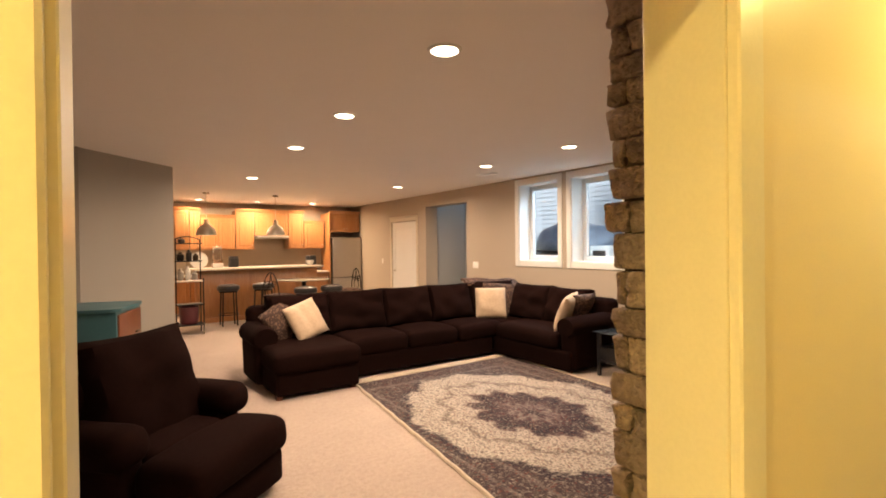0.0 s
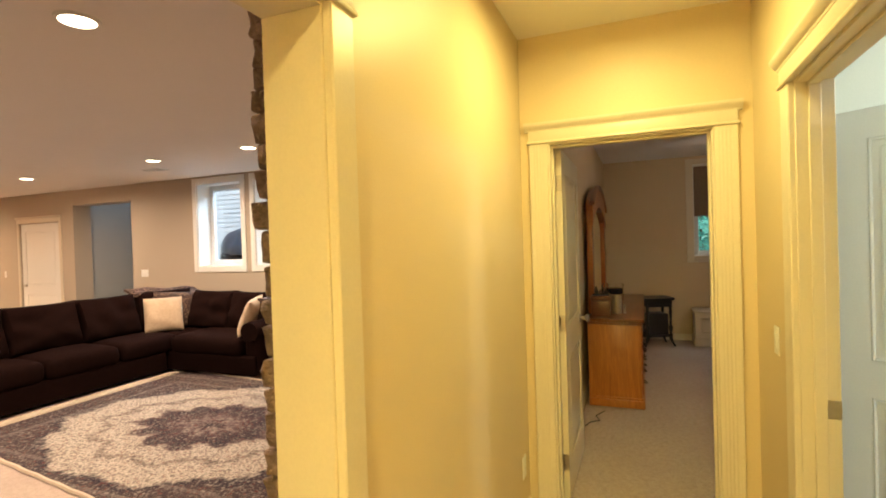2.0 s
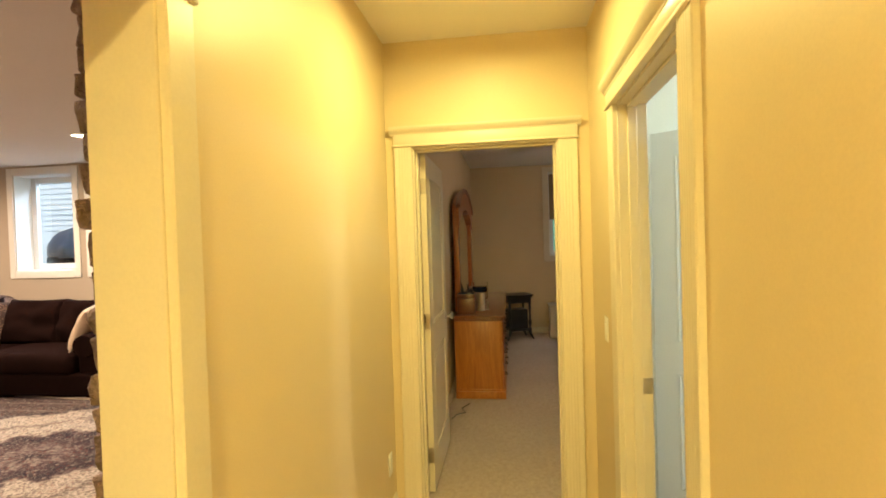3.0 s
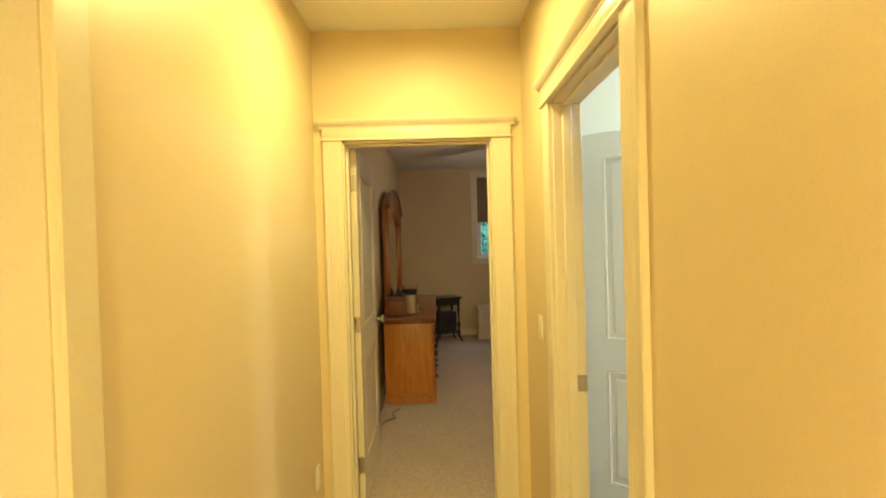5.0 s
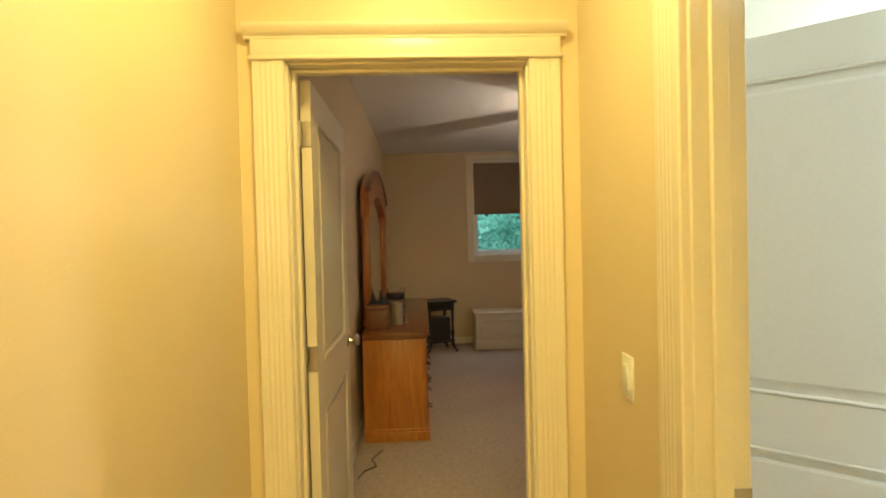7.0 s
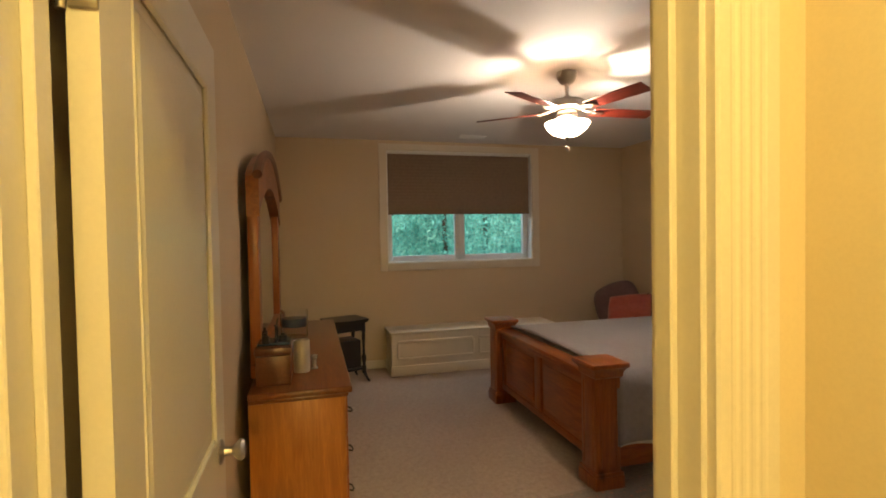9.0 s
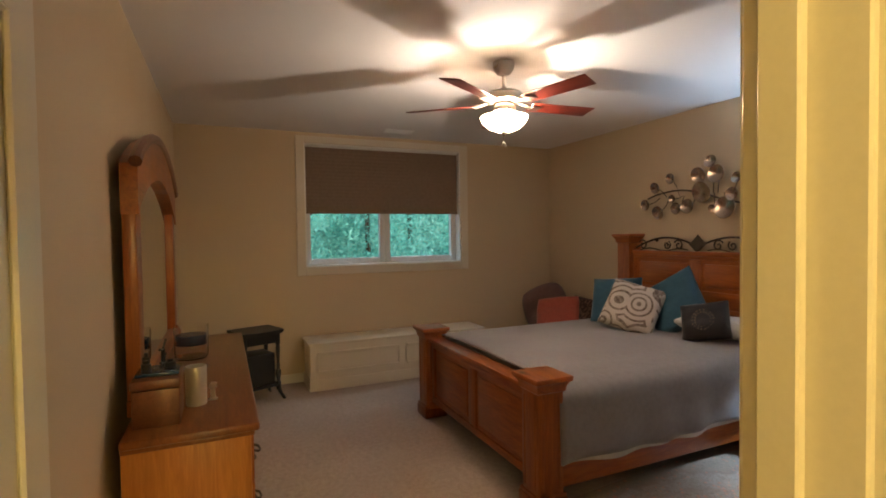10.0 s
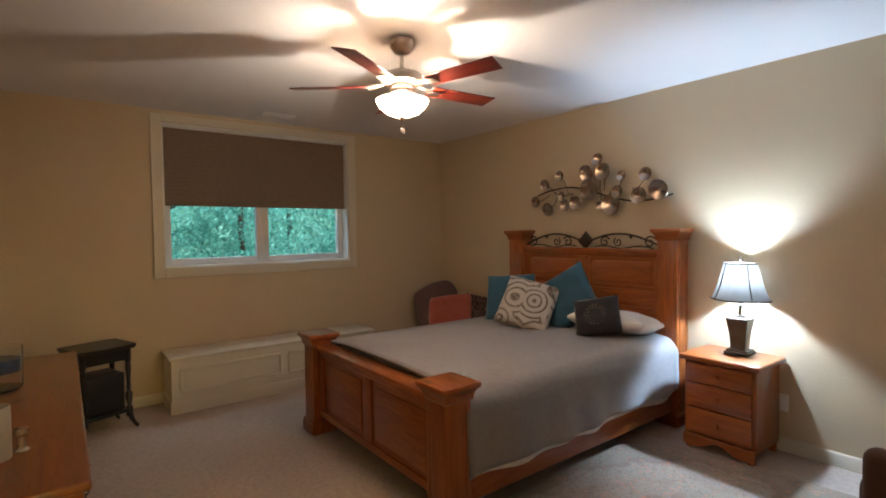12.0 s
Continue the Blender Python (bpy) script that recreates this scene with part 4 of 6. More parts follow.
# pillows heaped in the far corner
G2 = "pillows heaped in the corner"
solid("hamper", block((7.20, -3.86, 0), (7.84, -3.36, 0.40), 0.06, 3), M_MAUVE, "mauve upholstered ottoman in the corner", "ottoman")
pillow("floor_pillow", "mauve plush pillow leaning in the corner", (0.60, 0.58, 0.26), pose(7.60, -3.54, 0.64, 112, 22, 40), M_MAUVE, 7.0, 0.55, G2, 0.5, corner=0.24)
pillow("throw_pillow", "coral throw pillow leaning on the heap", (0.54, 0.42, 0.19), pose(7.30, -3.50, 0.595, 118, 8, 34), M_CORAL, 8.0, 0.5, G2, 0.4, corner=0.10)
pillow("throw_pillow", "dark brocade pillow behind the coral one", (0.46, 0.42, 0.15), pose(7.06, -3.72, 0.58, 114, -8, 20), M_FLORAL, 9.0, group=G2)

# ---- nightstand ----
ns = thing("nightstand", "honey pine nightstand with three drawers", "nightstand", pose(4.345, -3.62, 0))
bm = bmesh.new()
box(bm, (-0.225, -0.20, 0.07), (0.225, 0.185, 0.61), 0.006)
part("body", bm, M_PINE, ns)
bm = bmesh.new()
n = 16
prof = [(-0.225 + 0.45 * i / n, 0.015 + 0.045 * (math.sin(math.pi * i / n) ** 2) + 0.012 * math.cos(4 * math.pi * i / n)) for i in range(n + 1)]
va = [bm.verts.new((x, 0.187, z)) for x, z in prof] + [bm.verts.new((x, 0.187, 0.10)) for x, z in prof[::-1]]
vb = [bm.verts.new((v.co.x, 0.205, v.co.z)) for v in va]
bm.faces.new(va)
bm.faces.new(vb[::-1])
for i in range(len(va)):
    j = (i + 1) % len(va)
    bm.faces.new((va[i], va[j], vb[j], vb[i]))
part("apron", bm, M_PINE_X, ns, "scalloped apron")
for x in (-0.215, 0.175):
    for y in (-0.195, 0.145):
        part("foot", block((x, y, 0), (x + 0.04, y + 0.04, 0.075), 0.004), M_PINE, ns)
part("top", block((-0.255, -0.22, 0.61), (0.255, 0.225, 0.645), 0.012, 3), M_PINE_X, ns)
for z0, z1 in ((0.115, 0.285), (0.295, 0.455), (0.465, 0.595)):
    d = part("drawer", block((-0.205, 0.183, z0), (0.205, 0.203, z1), 0.008), M_PINE_X, ns)
    bm = bmesh.new()
    lathe(bm, [(0.010, 0), (0.008, 0.012), (0.017, 0.022), (0.015, 0.030), (0, 0.033)], 14)
    bmesh.ops.rotate(bm, verts=bm.verts, matrix=Matrix.Rotation(radians(-90), 3, "X"))
    bmesh.ops.translate(bm, verts=bm.verts, vec=(0, 0.203, (z0 + z1) / 2))
    part("drawer_knob", bm, M_PINE, d)

# ---- table lamp ----
tl = thing("table_lamp", "lit table lamp with bronze urn base and pleated shade", "table lamp", pose(TABLE_LAMP[0], TABLE_LAMP[1], 0.645))
bm = bmesh.new()
box(bm, (-0.075, -0.075, 0), (0.075, 0.075, 0.022), 0.005)
box(bm, (-0.066, -0.066, 0.022), (0.066, 0.066, 0.036), 0.005)
part("plinth", bm, M_LAMPBASE, tl)
bm = bmesh.new()
lathe(bm, [(0.046, 0.036), (0.048, 0.06), (0.052, 0.11), (0.061, 0.18), (0.071, 0.235), (0.073, 0.25), (0.060, 0.255)], 32, square=True)
part("urn", bm, M_LAMPBASE, tl, "mottled bronze urn")
bm = bmesh.new()
lathe(bm, [(0.03, 0.255), (0.032, 0.268), (0.012, 0.274), (0.010, 0.33), (0.024, 0.335), (0.024, 0.345), (0.009, 0.35), (0.009, 0.44)], 16)
part("neck", bm, M_NICKEL, tl)
bm = bmesh.new()
prof = [(0.170, 0.378), (0.158, 0.395), (0.134, 0.46), (0.116, 0.53), (0.100, 0.60), (0.094, 0.625)]
rings = []
for r, z in prof:
    rings.append([bm.verts.new((r * (1 + 0.11 * abs(math.sin(2 * (a + math.pi / 4))) ** 4 * 1.0) * math.cos(a), r * 0.92 * (1 + 0.11 * abs(math.sin(2 * (a + math.pi / 4))) ** 4) * math.sin(a), z)) for a in [2 * math.pi * i / 72 for i in range(72)]])
for a, b in zip(rings, rings[1:]):
    for i in range(72):
        bm.faces.new((a[i], a[(i + 1) % 72], b[(i + 1) % 72], b[i]))
shade = part("shade", bm, M_LSHADE, tl, "pale pleated fabric shade")
bm = bmesh.new()
for r, z in ((0.170, 0.378), (0.094, 0.625)):
    tube(bm, [(r * (1 + 0.11 * abs(math.sin(2 * (a + math.pi / 4))) ** 4) * math.cos(a), r * 0.92 * (1 + 0.11 * abs(math.sin(2 * (a + math.pi / 4))) ** 4) * math.sin(a), z) for a in [2 * math.pi * i / 48 for i in range(49)]], 0.0055, 6)
for a in [math.pi / 4 + k * math.pi / 2 for k in range(4)]:
    tube(bm, [(r * 1.005 * math.cos(a), r * 0.925 * math.sin(a), z) for r, z in prof], 0.004, 6)
part("shade_braid", bm, M_BRONZE, shade)
bm = bmesh.new()
lathe(bm, [(0.004, 0.44), (0.004, 0.635), (0.012, 0.645), (0.010, 0.66), (0.003, 0.672), (0, 0.674)], 12)
part("finial", bm, M_NICKEL, tl)

# ---- wall art: discs on branching stems ----
art = thing("wall_art", "metal wall sculpture of silver discs on bronze stems", "wall art", pose(5.54, BED_Y0, 1.825))
rng = random.Random(7)
bm = bmesh.new()
tube(bm, [(0.70 - 1.38 * i / 24, 0.045 + 0.01 * math.sin(i), 0.03 + 0.07 * math.sin(i / 24 * 6.0) - 0.05 * (i / 24)) for i in range(25)], 0.008)
part("stem", bm, M_BRONZE, art)
DISCS = [(0.66, -0.03, 0.05), (0.52, -0.11, 0.06), (0.56, 0.13, 0.05), (0.39, 0.20, 0.045), (0.33, -0.08, 0.05), (0.35, 0.01, 0.035), (0.19, -0.07, 0.06),
         (0.10, 0.20, 0.065), (0.07, 0.05, 0.085), (-0.02, 0.30, 0.05), (-0.07, 0.19, 0.07), (-0.03, -0.10, 0.035), (-0.14, -0.10, 0.085), (-0.20, 0.01, 0.05), (-0.24, 0.14, 0.04),
         (-0.40, -0.04, 0.065), (-0.46, 0.13, 0.05), (-0.56, 0.0, 0.075)]
for dx, dz, r in [(u * 1.05, v, q * 1.12) for u, v, q in DISCS]:
    bm = bmesh.new()
    tube(bm, [(dx, 0.05, dz), (dx * 0.9, 0.035, dz * 0.6 + 0.01), (dx * 0.8, 0.04, 0.03)], 0.004, 6)
    part("stem", bm, M_BRONZE, art)
    bm = bmesh.new()
    lathe(bm, [(0.0, -0.010), (r * 0.5, -0.004), (r * 0.9, 0.010), (r, 0.016), (r * 0.97, 0.019), (r * 0.6, 0.004), (0.0, -0.004)], 22)
    bmesh.ops.rotate(bm, verts=bm.verts, matrix=Euler((radians(-90 + rng.uniform(-14, 14)), rng.uniform(-0.2, 0.2), 0)).to_matrix())
    bmesh.ops.translate(bm, verts=bm.verts, vec=(dx, 0.055 + rng.uniform(0, 0.03), dz))
    part("disc", bm, M_DISC, art)

# ---- ceiling fan ----
fan = thing("ceiling_fan", "brushed nickel ceiling fan with rosewood blades and lit bowl", "ceiling fan", pose(FAN[0], FAN[1], CEIL))
bm = bmesh.new()
lathe(bm, [(0.026, -0.085), (0.045, -0.075), (0.064, -0.045), (0.070, -0.02), (0.070, 0)], 28)
part("canopy", bm, M_NICKEL, fan)
bm = bmesh.new()
lathe(bm, [(0.012, -0.18), (0.012, -0.08)], 14)
lathe(bm, [(0.022, -0.185), (0.024, -0.165), (0.014, -0.155)], 14)
part("downrod", bm, M_NICKEL, fan)
bm = bmesh.new()
lathe(bm, [(0.05, -0.268), (0.095, -0.264), (0.122, -0.250), (0.128, -0.232), (0.126, -0.212), (0.108, -0.196), (0.07, -0.184), (0.02, -0.18)], 36)
part("motor_housing", bm, M_NICKEL, fan)
bm = bmesh.new()
lathe(bm, [(0.045, -0.318), (0.07, -0.312), (0.074, -0.29), (0.06, -0.268)], 28)
part("switch_housing", bm, M_NICKEL, fan)
for k in range(5):
    a = radians(194.5 + 72 * k)
    bl = part("blade", block((0.19, -0.062, -0.004), (0.665, 0.066, 0.004), 0.0035, 1), M_BLADE, fan, "rosewood fan blade")
    for v in bl.data.vertices:
        if v.co.x < 0.3:
            v.co.y *= 0.86
        if v.co.x > 0.6 and abs(v.co.y) > 0.03:
            v.co.x -= 0.016 * (1 if v.co.y > 0 else 0.3)
    bl.matrix_local = pose(0, 0, -0.268, 0, 0, math.degrees(a)) @ pose(0, 0, 0, -12, 0, 0)
    bm = bmesh.new()
    box(bm, (0.10, -0.014, -0.262), (0.20, 0.014, -0.255), 0.003, 1)
    box(bm, (0.19, -0.038, -0.282), (0.26, 0.038, -0.276), 0.003, 1)
    tube(bm, [(0.12, 0, -0.258), (0.17, 0.018, -0.272), (0.21, 0.024, -0.278)], 0.007, 6)
    tube(bm, [(0.12, 0, -0.258), (0.17, -0.018, -0.272), (0.21, -0.024, -0.278)], 0.007, 6)
    ir = part("blade_iron", bm, M_NICKEL, fan)
    ir.matrix_local = pose(0, 0, 0, 0, 0, math.degrees(a))
for k in range(3):
    a = radians(60 + 120 * k)
    bm = bmesh.new()
    tube(bm, [(0.06 * math.cos(a), 0.06 * math.sin(a), -0.315), (0.12 * math.cos(a), 0.12 * math.sin(a), -0.335), (0.152 * math.cos(a), 0.152 * math.sin(a), -0.350)], 0.007, 6)
    part("bowl_arm", bm, M_NICKEL, fan)
bm = bmesh.new()
outer = [(0.0, -0.445), (0.045, -0.442), (0.095, -0.422), (0.132, -0.392), (0.150, -0.362), (0.154, -0.350)]
lathe(bm, outer + [(max(q - 0.003, 0), z + 0.003) for q, z in outer[::-1]], 36)
part("glass_bowl", bm, M_BOWL, fan, "frosted glass light bowl")
bm = bmesh.new()
lathe(bm, [(0.0, -0.472), (0.008, -0.468), (0.010, -0.458), (0.022, -0.446), (0.018, -0.440), (0.004, -0.438)], 16)
part("bowl_finial", bm, M_NICKEL, fan)
for dx, l in ((0.012, 0.535), (-0.012, 0.548)):
    bm = bmesh.new()
    tube(bm, [(dx, 0, -0.455), (dx, 0, -l + 0.03)], 0.0015, 5)
    lathe(bm, [(0.0, -l), (0.006, -l + 0.004), (0.005, -l + 0.026), (0.001, -l + 0.032)], 8, (dx, 0, 0))
    part("pull_chain", bm, M_NICKEL, fan)

# ---- blanket bench under the window ----
bench = thing("storage_bench", "long cream panelled storage bench under the window", "bench", pose(0, 0, 0))
b0, b1, bx = -2.62, -0.70, 7.52
part("body", block((bx, b0, 0.0), (BED_X1 - 0.016, b1, 0.455), 0.004), M_TRIM, bench)
part("lid", block((bx - 0.022, b0 - 0.02, 0.455), (BED_X1 - 0.016, b1 + 0.02, 0.480), 0.008), M_TRIM, bench)
part("base_trim", block((bx - 0.014, b0 - 0.012, 0), (bx, b1 + 0.012, 0.11), 0.004), M_TRIM, bench)
part("base_trim", block((bx, b1, 0), (BED_X1 - 0.02, b1 + 0.012, 0.11), 0.004), M_TRIM, bench)
for i in range(2):
    a = b1 - 0.07 - i * 0.93
    c = a - 0.85
    bm = bmesh.new()
    for z in (0.185, 0.372):
        box(bm, (bx - 0.028, c, z - 0.013), (bx, a, z + 0.013), 0.004, 1)
    for y in (a, c):
        box(bm, (bx - 0.028, y - 0.013, 0.198), (bx, y + 0.013, 0.359), 0.004, 1)
    part("panel_moulding", bm, M_TRIM, bench)

# ---- black side table in the corner ----
st = thing("side_table", "black side table with a bowed top and turned legs", "side table", pose(7.50, -0.20, -0.002, 0, 0, 20))
bm = bmesh.new()
n = 18
plan = [(-0.17 - 0.045 * math.cos(math.pi * (i / n - 0.5)), -0.20 + 0.40 * i / n) for i in range(n + 1)] + [(0.17, 0.20), (0.17, -0.20)]
for z0, z1, k in ((0.635, 0.648, 0.96), (0.648, 0.67, 1.0)):
    lo = [bm.verts.new((x * k, y * k, z0)) for x, y in plan]
    hi = [bm.verts.new((x * k, y * k, z1)) for x, y in plan]
    bm.faces.new(lo[::-1])
    bm.faces.new(hi)
    for i in range(len(plan)):
        j = (i + 1) % len(plan)
        bm.faces.new((lo[i], lo[j], hi[j], hi[i]))
part("top", bm, M_DARK, st, "bowed black top", smooth=False)
part("apron", block((-0.145, -0.16, 0.545), (0.14, 0.16, 0.635), 0.006), M_DARK, st)
part("shelf_box", block((-0.12, -0.13, 0.16), (0.13, 0.13, 0.45), 0.010), M_DARK, st, "black box on the lower shelf")
part("shelf", block((-0.15, -0.165, 0.135), (0.145, 0.165, 0.16), 0.006), M_DARK, st)
for sx in (-1, 1):
    for sy in (-1, 1):
        bm = bmesh.new()
        lathe(bm, [(0.022, 0.10), (0.024, 0.17), (0.014, 0.185), (0.024, 0.24), (0.026, 0.28), (0.013, 0.30), (0.017, 0.33), (0.013, 0.36), (0.018, 0.45), (0.021, 0.50), (0.015, 0.52), (0.022, 0.53), (0.022, 0.64)], 14, (sx * 0.13, sy * 0.155, 0))
        tube(bm, [(sx * 0.13, sy * 0.155, 0.13), (sx * 0.135, sy * 0.17, 0.07), (sx * 0.145, sy * 0.19, 0.03), (sx * 0.155, sy * 0.205, 0.008)], 0.020, 8, 0.6)
        part("leg", bm, M_DARK, st, "turned leg with a splayed foot")

# ---- dresser with mirror ----
DX0, DX1, DY0, DY1 = 4.675, 6.70, -0.03, 0.42
dr = thing("dresser", "long honey pine dresser with dark drawer pulls", "dresser", pose(0, 0, 0))
part("body", block((DX0, DY0, 0.06), (DX1, DY1, 0.755), 0.005), M_DRESSER, dr)
bm = bmesh.new()
box(bm, (DX0 - 0.022, DY0 - 0.022, 0), (DX1 + 0.022, DY1, 0.07), 0.008)
box(bm, (DX0 - 0.012, DY0 - 0.012, 0.07), (DX1 + 0.012, DY1, 0.09), 0.006)
part("plinth", bm, M_DRESSER, dr)
bm = bmesh.new()
box(bm, (DX0 - 0.014, DY0 - 0.014, 0.735), (DX1 + 0.014, DY1, 0.757), 0.006)
box(bm, (DX0 - 0.032, DY0 - 0.032, 0.757), (DX1 + 0.032, DY1, 0.79), 0.01, 3)
# top takes the darker pine, which carries the shade
part("top", bm, M_DRESSERTOP, dr, "red-brown pine top with shade in its colour")
w = (DX1 - DX0 - 0.08) / 3
for i in range(3):
    for z0, z1 in ((0.105, 0.305), (0.315, 0.515), (0.525, 0.715)):
        x0 = DX0 + 0.04 + i * w
        d = part("drawer", block((x0 + 0.006, DY0 - 0.012, z0), (x0 + w - 0.006, DY0 + 0.004, z1), 0.006), M_PINE_X, dr)
        for k in (0.18, 0.82):
            bm = bmesh.new()
            cx, cz = x0 + w * k, (z0 + z1) / 2
            tube(bm, [(cx - 0.035, DY0 - 0.012, cz), (cx - 0.03, DY0 - 0.034, cz - 0.008), (cx, DY0 - 0.042, cz - 0.014), (cx + 0.03, DY0 - 0.034, cz - 0.008), (cx + 0.035, DY0 - 0.012, cz)], 0.005, 6)
            box(bm, (cx - 0.045, DY0 - 0.016, cz - 0.014), (cx + 0.045, DY0 - 0.012, cz + 0.016), 0.003, 1)
            part("drawer_pull", bm, M_BRONZE, d, "dark bronze bail pull")

mr = thing("dresser_mirror", "arched pine framed mirror standing on the dresser", "mirror", pose(5.80, 0.425, 0.79))
mw, sh = 0.80, 0.97


def arch(u, extra=0.0):
    """Height of the crest along the width, u from -1 to 1."""
    return sh + extra + 0.22 * math.cos(u * math.pi / 2) ** 0.8


for s in (-1, 1):
    bm = bmesh.new()
    box(bm, (s * mw - 0.06, -0.045, 0), (s * mw + 0.06, 0.01, sh + 0.06), 0.010)
    box(bm, (s * mw - 0.075, -0.055, 0), (s * mw + 0.075, 0.01, 0.07), 0.008)
    part("side_post", bm, M_PINE, mr)
bm = bmesh.new()
n = 28
f, k = [], []
for i in range(n + 1):
    u = -1 + 2 * i / n
    x = u * (mw + 0.07)
    f.append(((x, arch(u, 0.08)), (x, arch(u, -0.10) - 0.03)))
for (a, c), (d, e) in zip(f, f[1:]):
    vs = [bm.verts.new((p[0], y, p[1])) for y in (-0.055, 0.01) for p in (a, d, e, c)]
    for q in ((0, 1, 2, 3), (7, 6, 5, 4), (0, 4, 5, 1), (1, 5, 6, 2), (2, 6, 7, 3), (3, 7, 4, 0)):
        bm.faces.new([vs[t] for t in q])
bmesh.ops.remove_doubles(bm, verts=bm.verts, dist=1e-4)
part("arched_crest", bm, M_PINE_X, mr)
bm = bmesh.new()
pts = [(-1 + 2 * i / n) for i in range(n + 1)]
tube(bm, [(u * (mw + 0.085), -0.05, arch(u, 0.085)) for u in pts], 0.026, 8)
part("crest_moulding", bm, M_CHERRY, mr)
part("bottom_rail", block((-mw, -0.04, 0.0), (mw, 0.005, 0.10), 0.008), M_PINE_X, mr)
bm = bmesh.new()
gv = [bm.verts.new((-mw + 0.05, -0.018, 0.09)), bm.verts.new((mw - 0.05, -0.018, 0.09))] + [bm.verts.new((u * (mw - 0.05), -0.018, arch(u, -0.11))) for u in pts[::-1]]
gf = bm.faces.new(gv)
ex = bmesh.ops.extrude_face_region(bm, geom=[gf])
bmesh.ops.translate(bm, verts=[v for v in ex["geom"] if isinstance(v, bmesh.types.BMVert)], vec=(0, 0.008, 0))
part("mirror_glass", bm, M_MIRROR, mr, smooth=False)

# things on the dresser
jb = thing("jewelry_box", "dark cherry jewelry box on the dresser", "box", pose(4.86, 0.31, 0.79))
part("body", block((-0.10, -0.083, 0), (0.12, 0.083, 0.148), 0.006), M_CHERRY, jb)
part("lid", block((-0.105, -0.088, 0.149), (0.125, 0.088, 0.188), 0.010), M_CHERRY, jb)
bm = bmesh.new()
lathe(bm, [(0.0, 0), (0.040, 0), (0.043, 0.004), (0.044, 0.165), (0.042, 0.172), (0.039, 0.172), (0.038, 0.02), (0, 0.015)], 28)
solid("tumbler", bm, M_SATIN, "brushed steel tumbler on the dresser", "tumbler", m=pose(5.0, 0.18, 0.79))
bm = bmesh.new()
lathe(bm, [(0.018, 0), (0.022, 0.004), (0.012, 0.012), (0.010, 0.05), (0.020, 0.06), (0.020, 0.075), (0.0, 0.082)], 16)
solid("perfume_bottle", bm, M_NICKEL, "small chrome perfume bottle on the dresser", "bottle", m=pose(5.04, 0.115, 0.79))
tray = thing("cosmetics_tray", "clear tray of cosmetics on the jewelry box", "tray", pose(4.88, 0.31, 0.978))
part("tray", block((-0.07, -0.078, 0), (0.09, 0.078, 0.012), 0.004), M_BLUEGLASS, tray)
for dx, dy, h, r in ((-0.03, 0.04, 0.06, 0.018), (0.03, -0.04, 0.045, 0.022), (0.05, 0.05, 0.075, 0.014)):
    bm = bmesh.new()
    lathe(bm, [(r, 0.012), (r, h * 0.75), (r * 0.5, h * 0.8), (r * 0.5, h), (0, h)], 14, (dx, dy, 0))
    part("bottle", bm, M_DARK, tray)
jt = thing("jewelry_tree", "dark metal jewelry tree with hung necklaces", "jewelry stand", pose(5.05, 0.31, 0.79))
bm = bmesh.new()
lathe(bm, [(0.05, 0), (0.05, 0.01), (0.012, 0.02), (0.008, 0.25), (0.0, 0.26)], 16)
part("stem", bm, M_IRON, jt)
for z, l in ((0.25, 0.12), (0.19, 0.10)):
    bm = bmesh.new()
    tube(bm, [(-l, 0, z + 0.02), (0, 0, z), (l, 0, z + 0.02)], 0.005, 6)
    part("arm", bm, M_IRON, jt)
bw = thing("glass_jar", "clear glass jar with a dark blue band on the dresser", "jar", pose(5.98, 0.25, 0.79))
bm = bmesh.new()
lathe(bm, [(0.0, 0), (0.085, 0), (0.095, 0.008), (0.098, 0.20), (0.094, 0.20), (0.090, 0.012), (0.0, 0.010)], 28)
part("body", bm, M_GLASS, bw)
bm = bmesh.new()
lathe(bm, [(0.0, 0.085), (0.088, 0.085), (0.089, 0.088), (0.089, 0.142), (0.087, 0.145), (0.0, 0.145)], 28)
part("filling", bm, M_BLUEGLASS, bw, "band of dark blue filling")
bm = bmesh.new()
tube(bm, [(0.0, 0, 0.004), (0.10, -0.03, 0.004), (0.16, -0.10, 0.004), (0.26, -0.06, 0.006), (0.40, -0.12, 0.004)], 0.004, 6)
solid("power_cord", bm, M_DARK, "black power cord loose on the carpet", "cord", m=pose(4.12, 0.40, 0))

# bedroom rug and chair corner
M_BEDRUG = rug_mat("faded_rug", (0.0, 0.0), (1.0, 1.4), (0.40, 0.34, 0.28), (0.34, 0.28, 0.22), (0.30, 0.22, 0.18), (0.36, 0.26, 0.21), 0.6, rim=(0.78, 1.10))
solid("bedroom_rug", block((-0.78, -1.10, 0), (0.78, 1.10, 0.012), 0.004), M_BEDRUG, "faded cream rug beside the bed", "rug", m=pose(4.10, -2.32, 0, 0, 0, 6))
ch = thing("upholstered_chair", "brown upholstered chair in the corner by the door", "chair", pose(3.11, -3.10, 0, 0, 0, -90))
part("seat", block((-0.36, -0.36, 0.14), (0.36, 0.36, 0.42), 0.06, 4), M_BROWNCLOTH, ch)
part("backrest", block((-0.36, -0.40, 0.14), (0.36, -0.22, 0.80), 0.07, 4), M_BROWNCLOTH, ch)
for x in (-0.40, 0.28):
    part("arm", block((x, -0.38, 0.14), (x + 0.12, 0.34, 0.56), 0.05, 4), M_BROWNCLOTH, ch)
for x in (-0.3, 0.26):
    for y in (-0.3, 0.26):
        part("leg", block((x, y, 0), (x + 0.04, y + 0.04, 0.15), 0.005), M_CHERRY, ch)

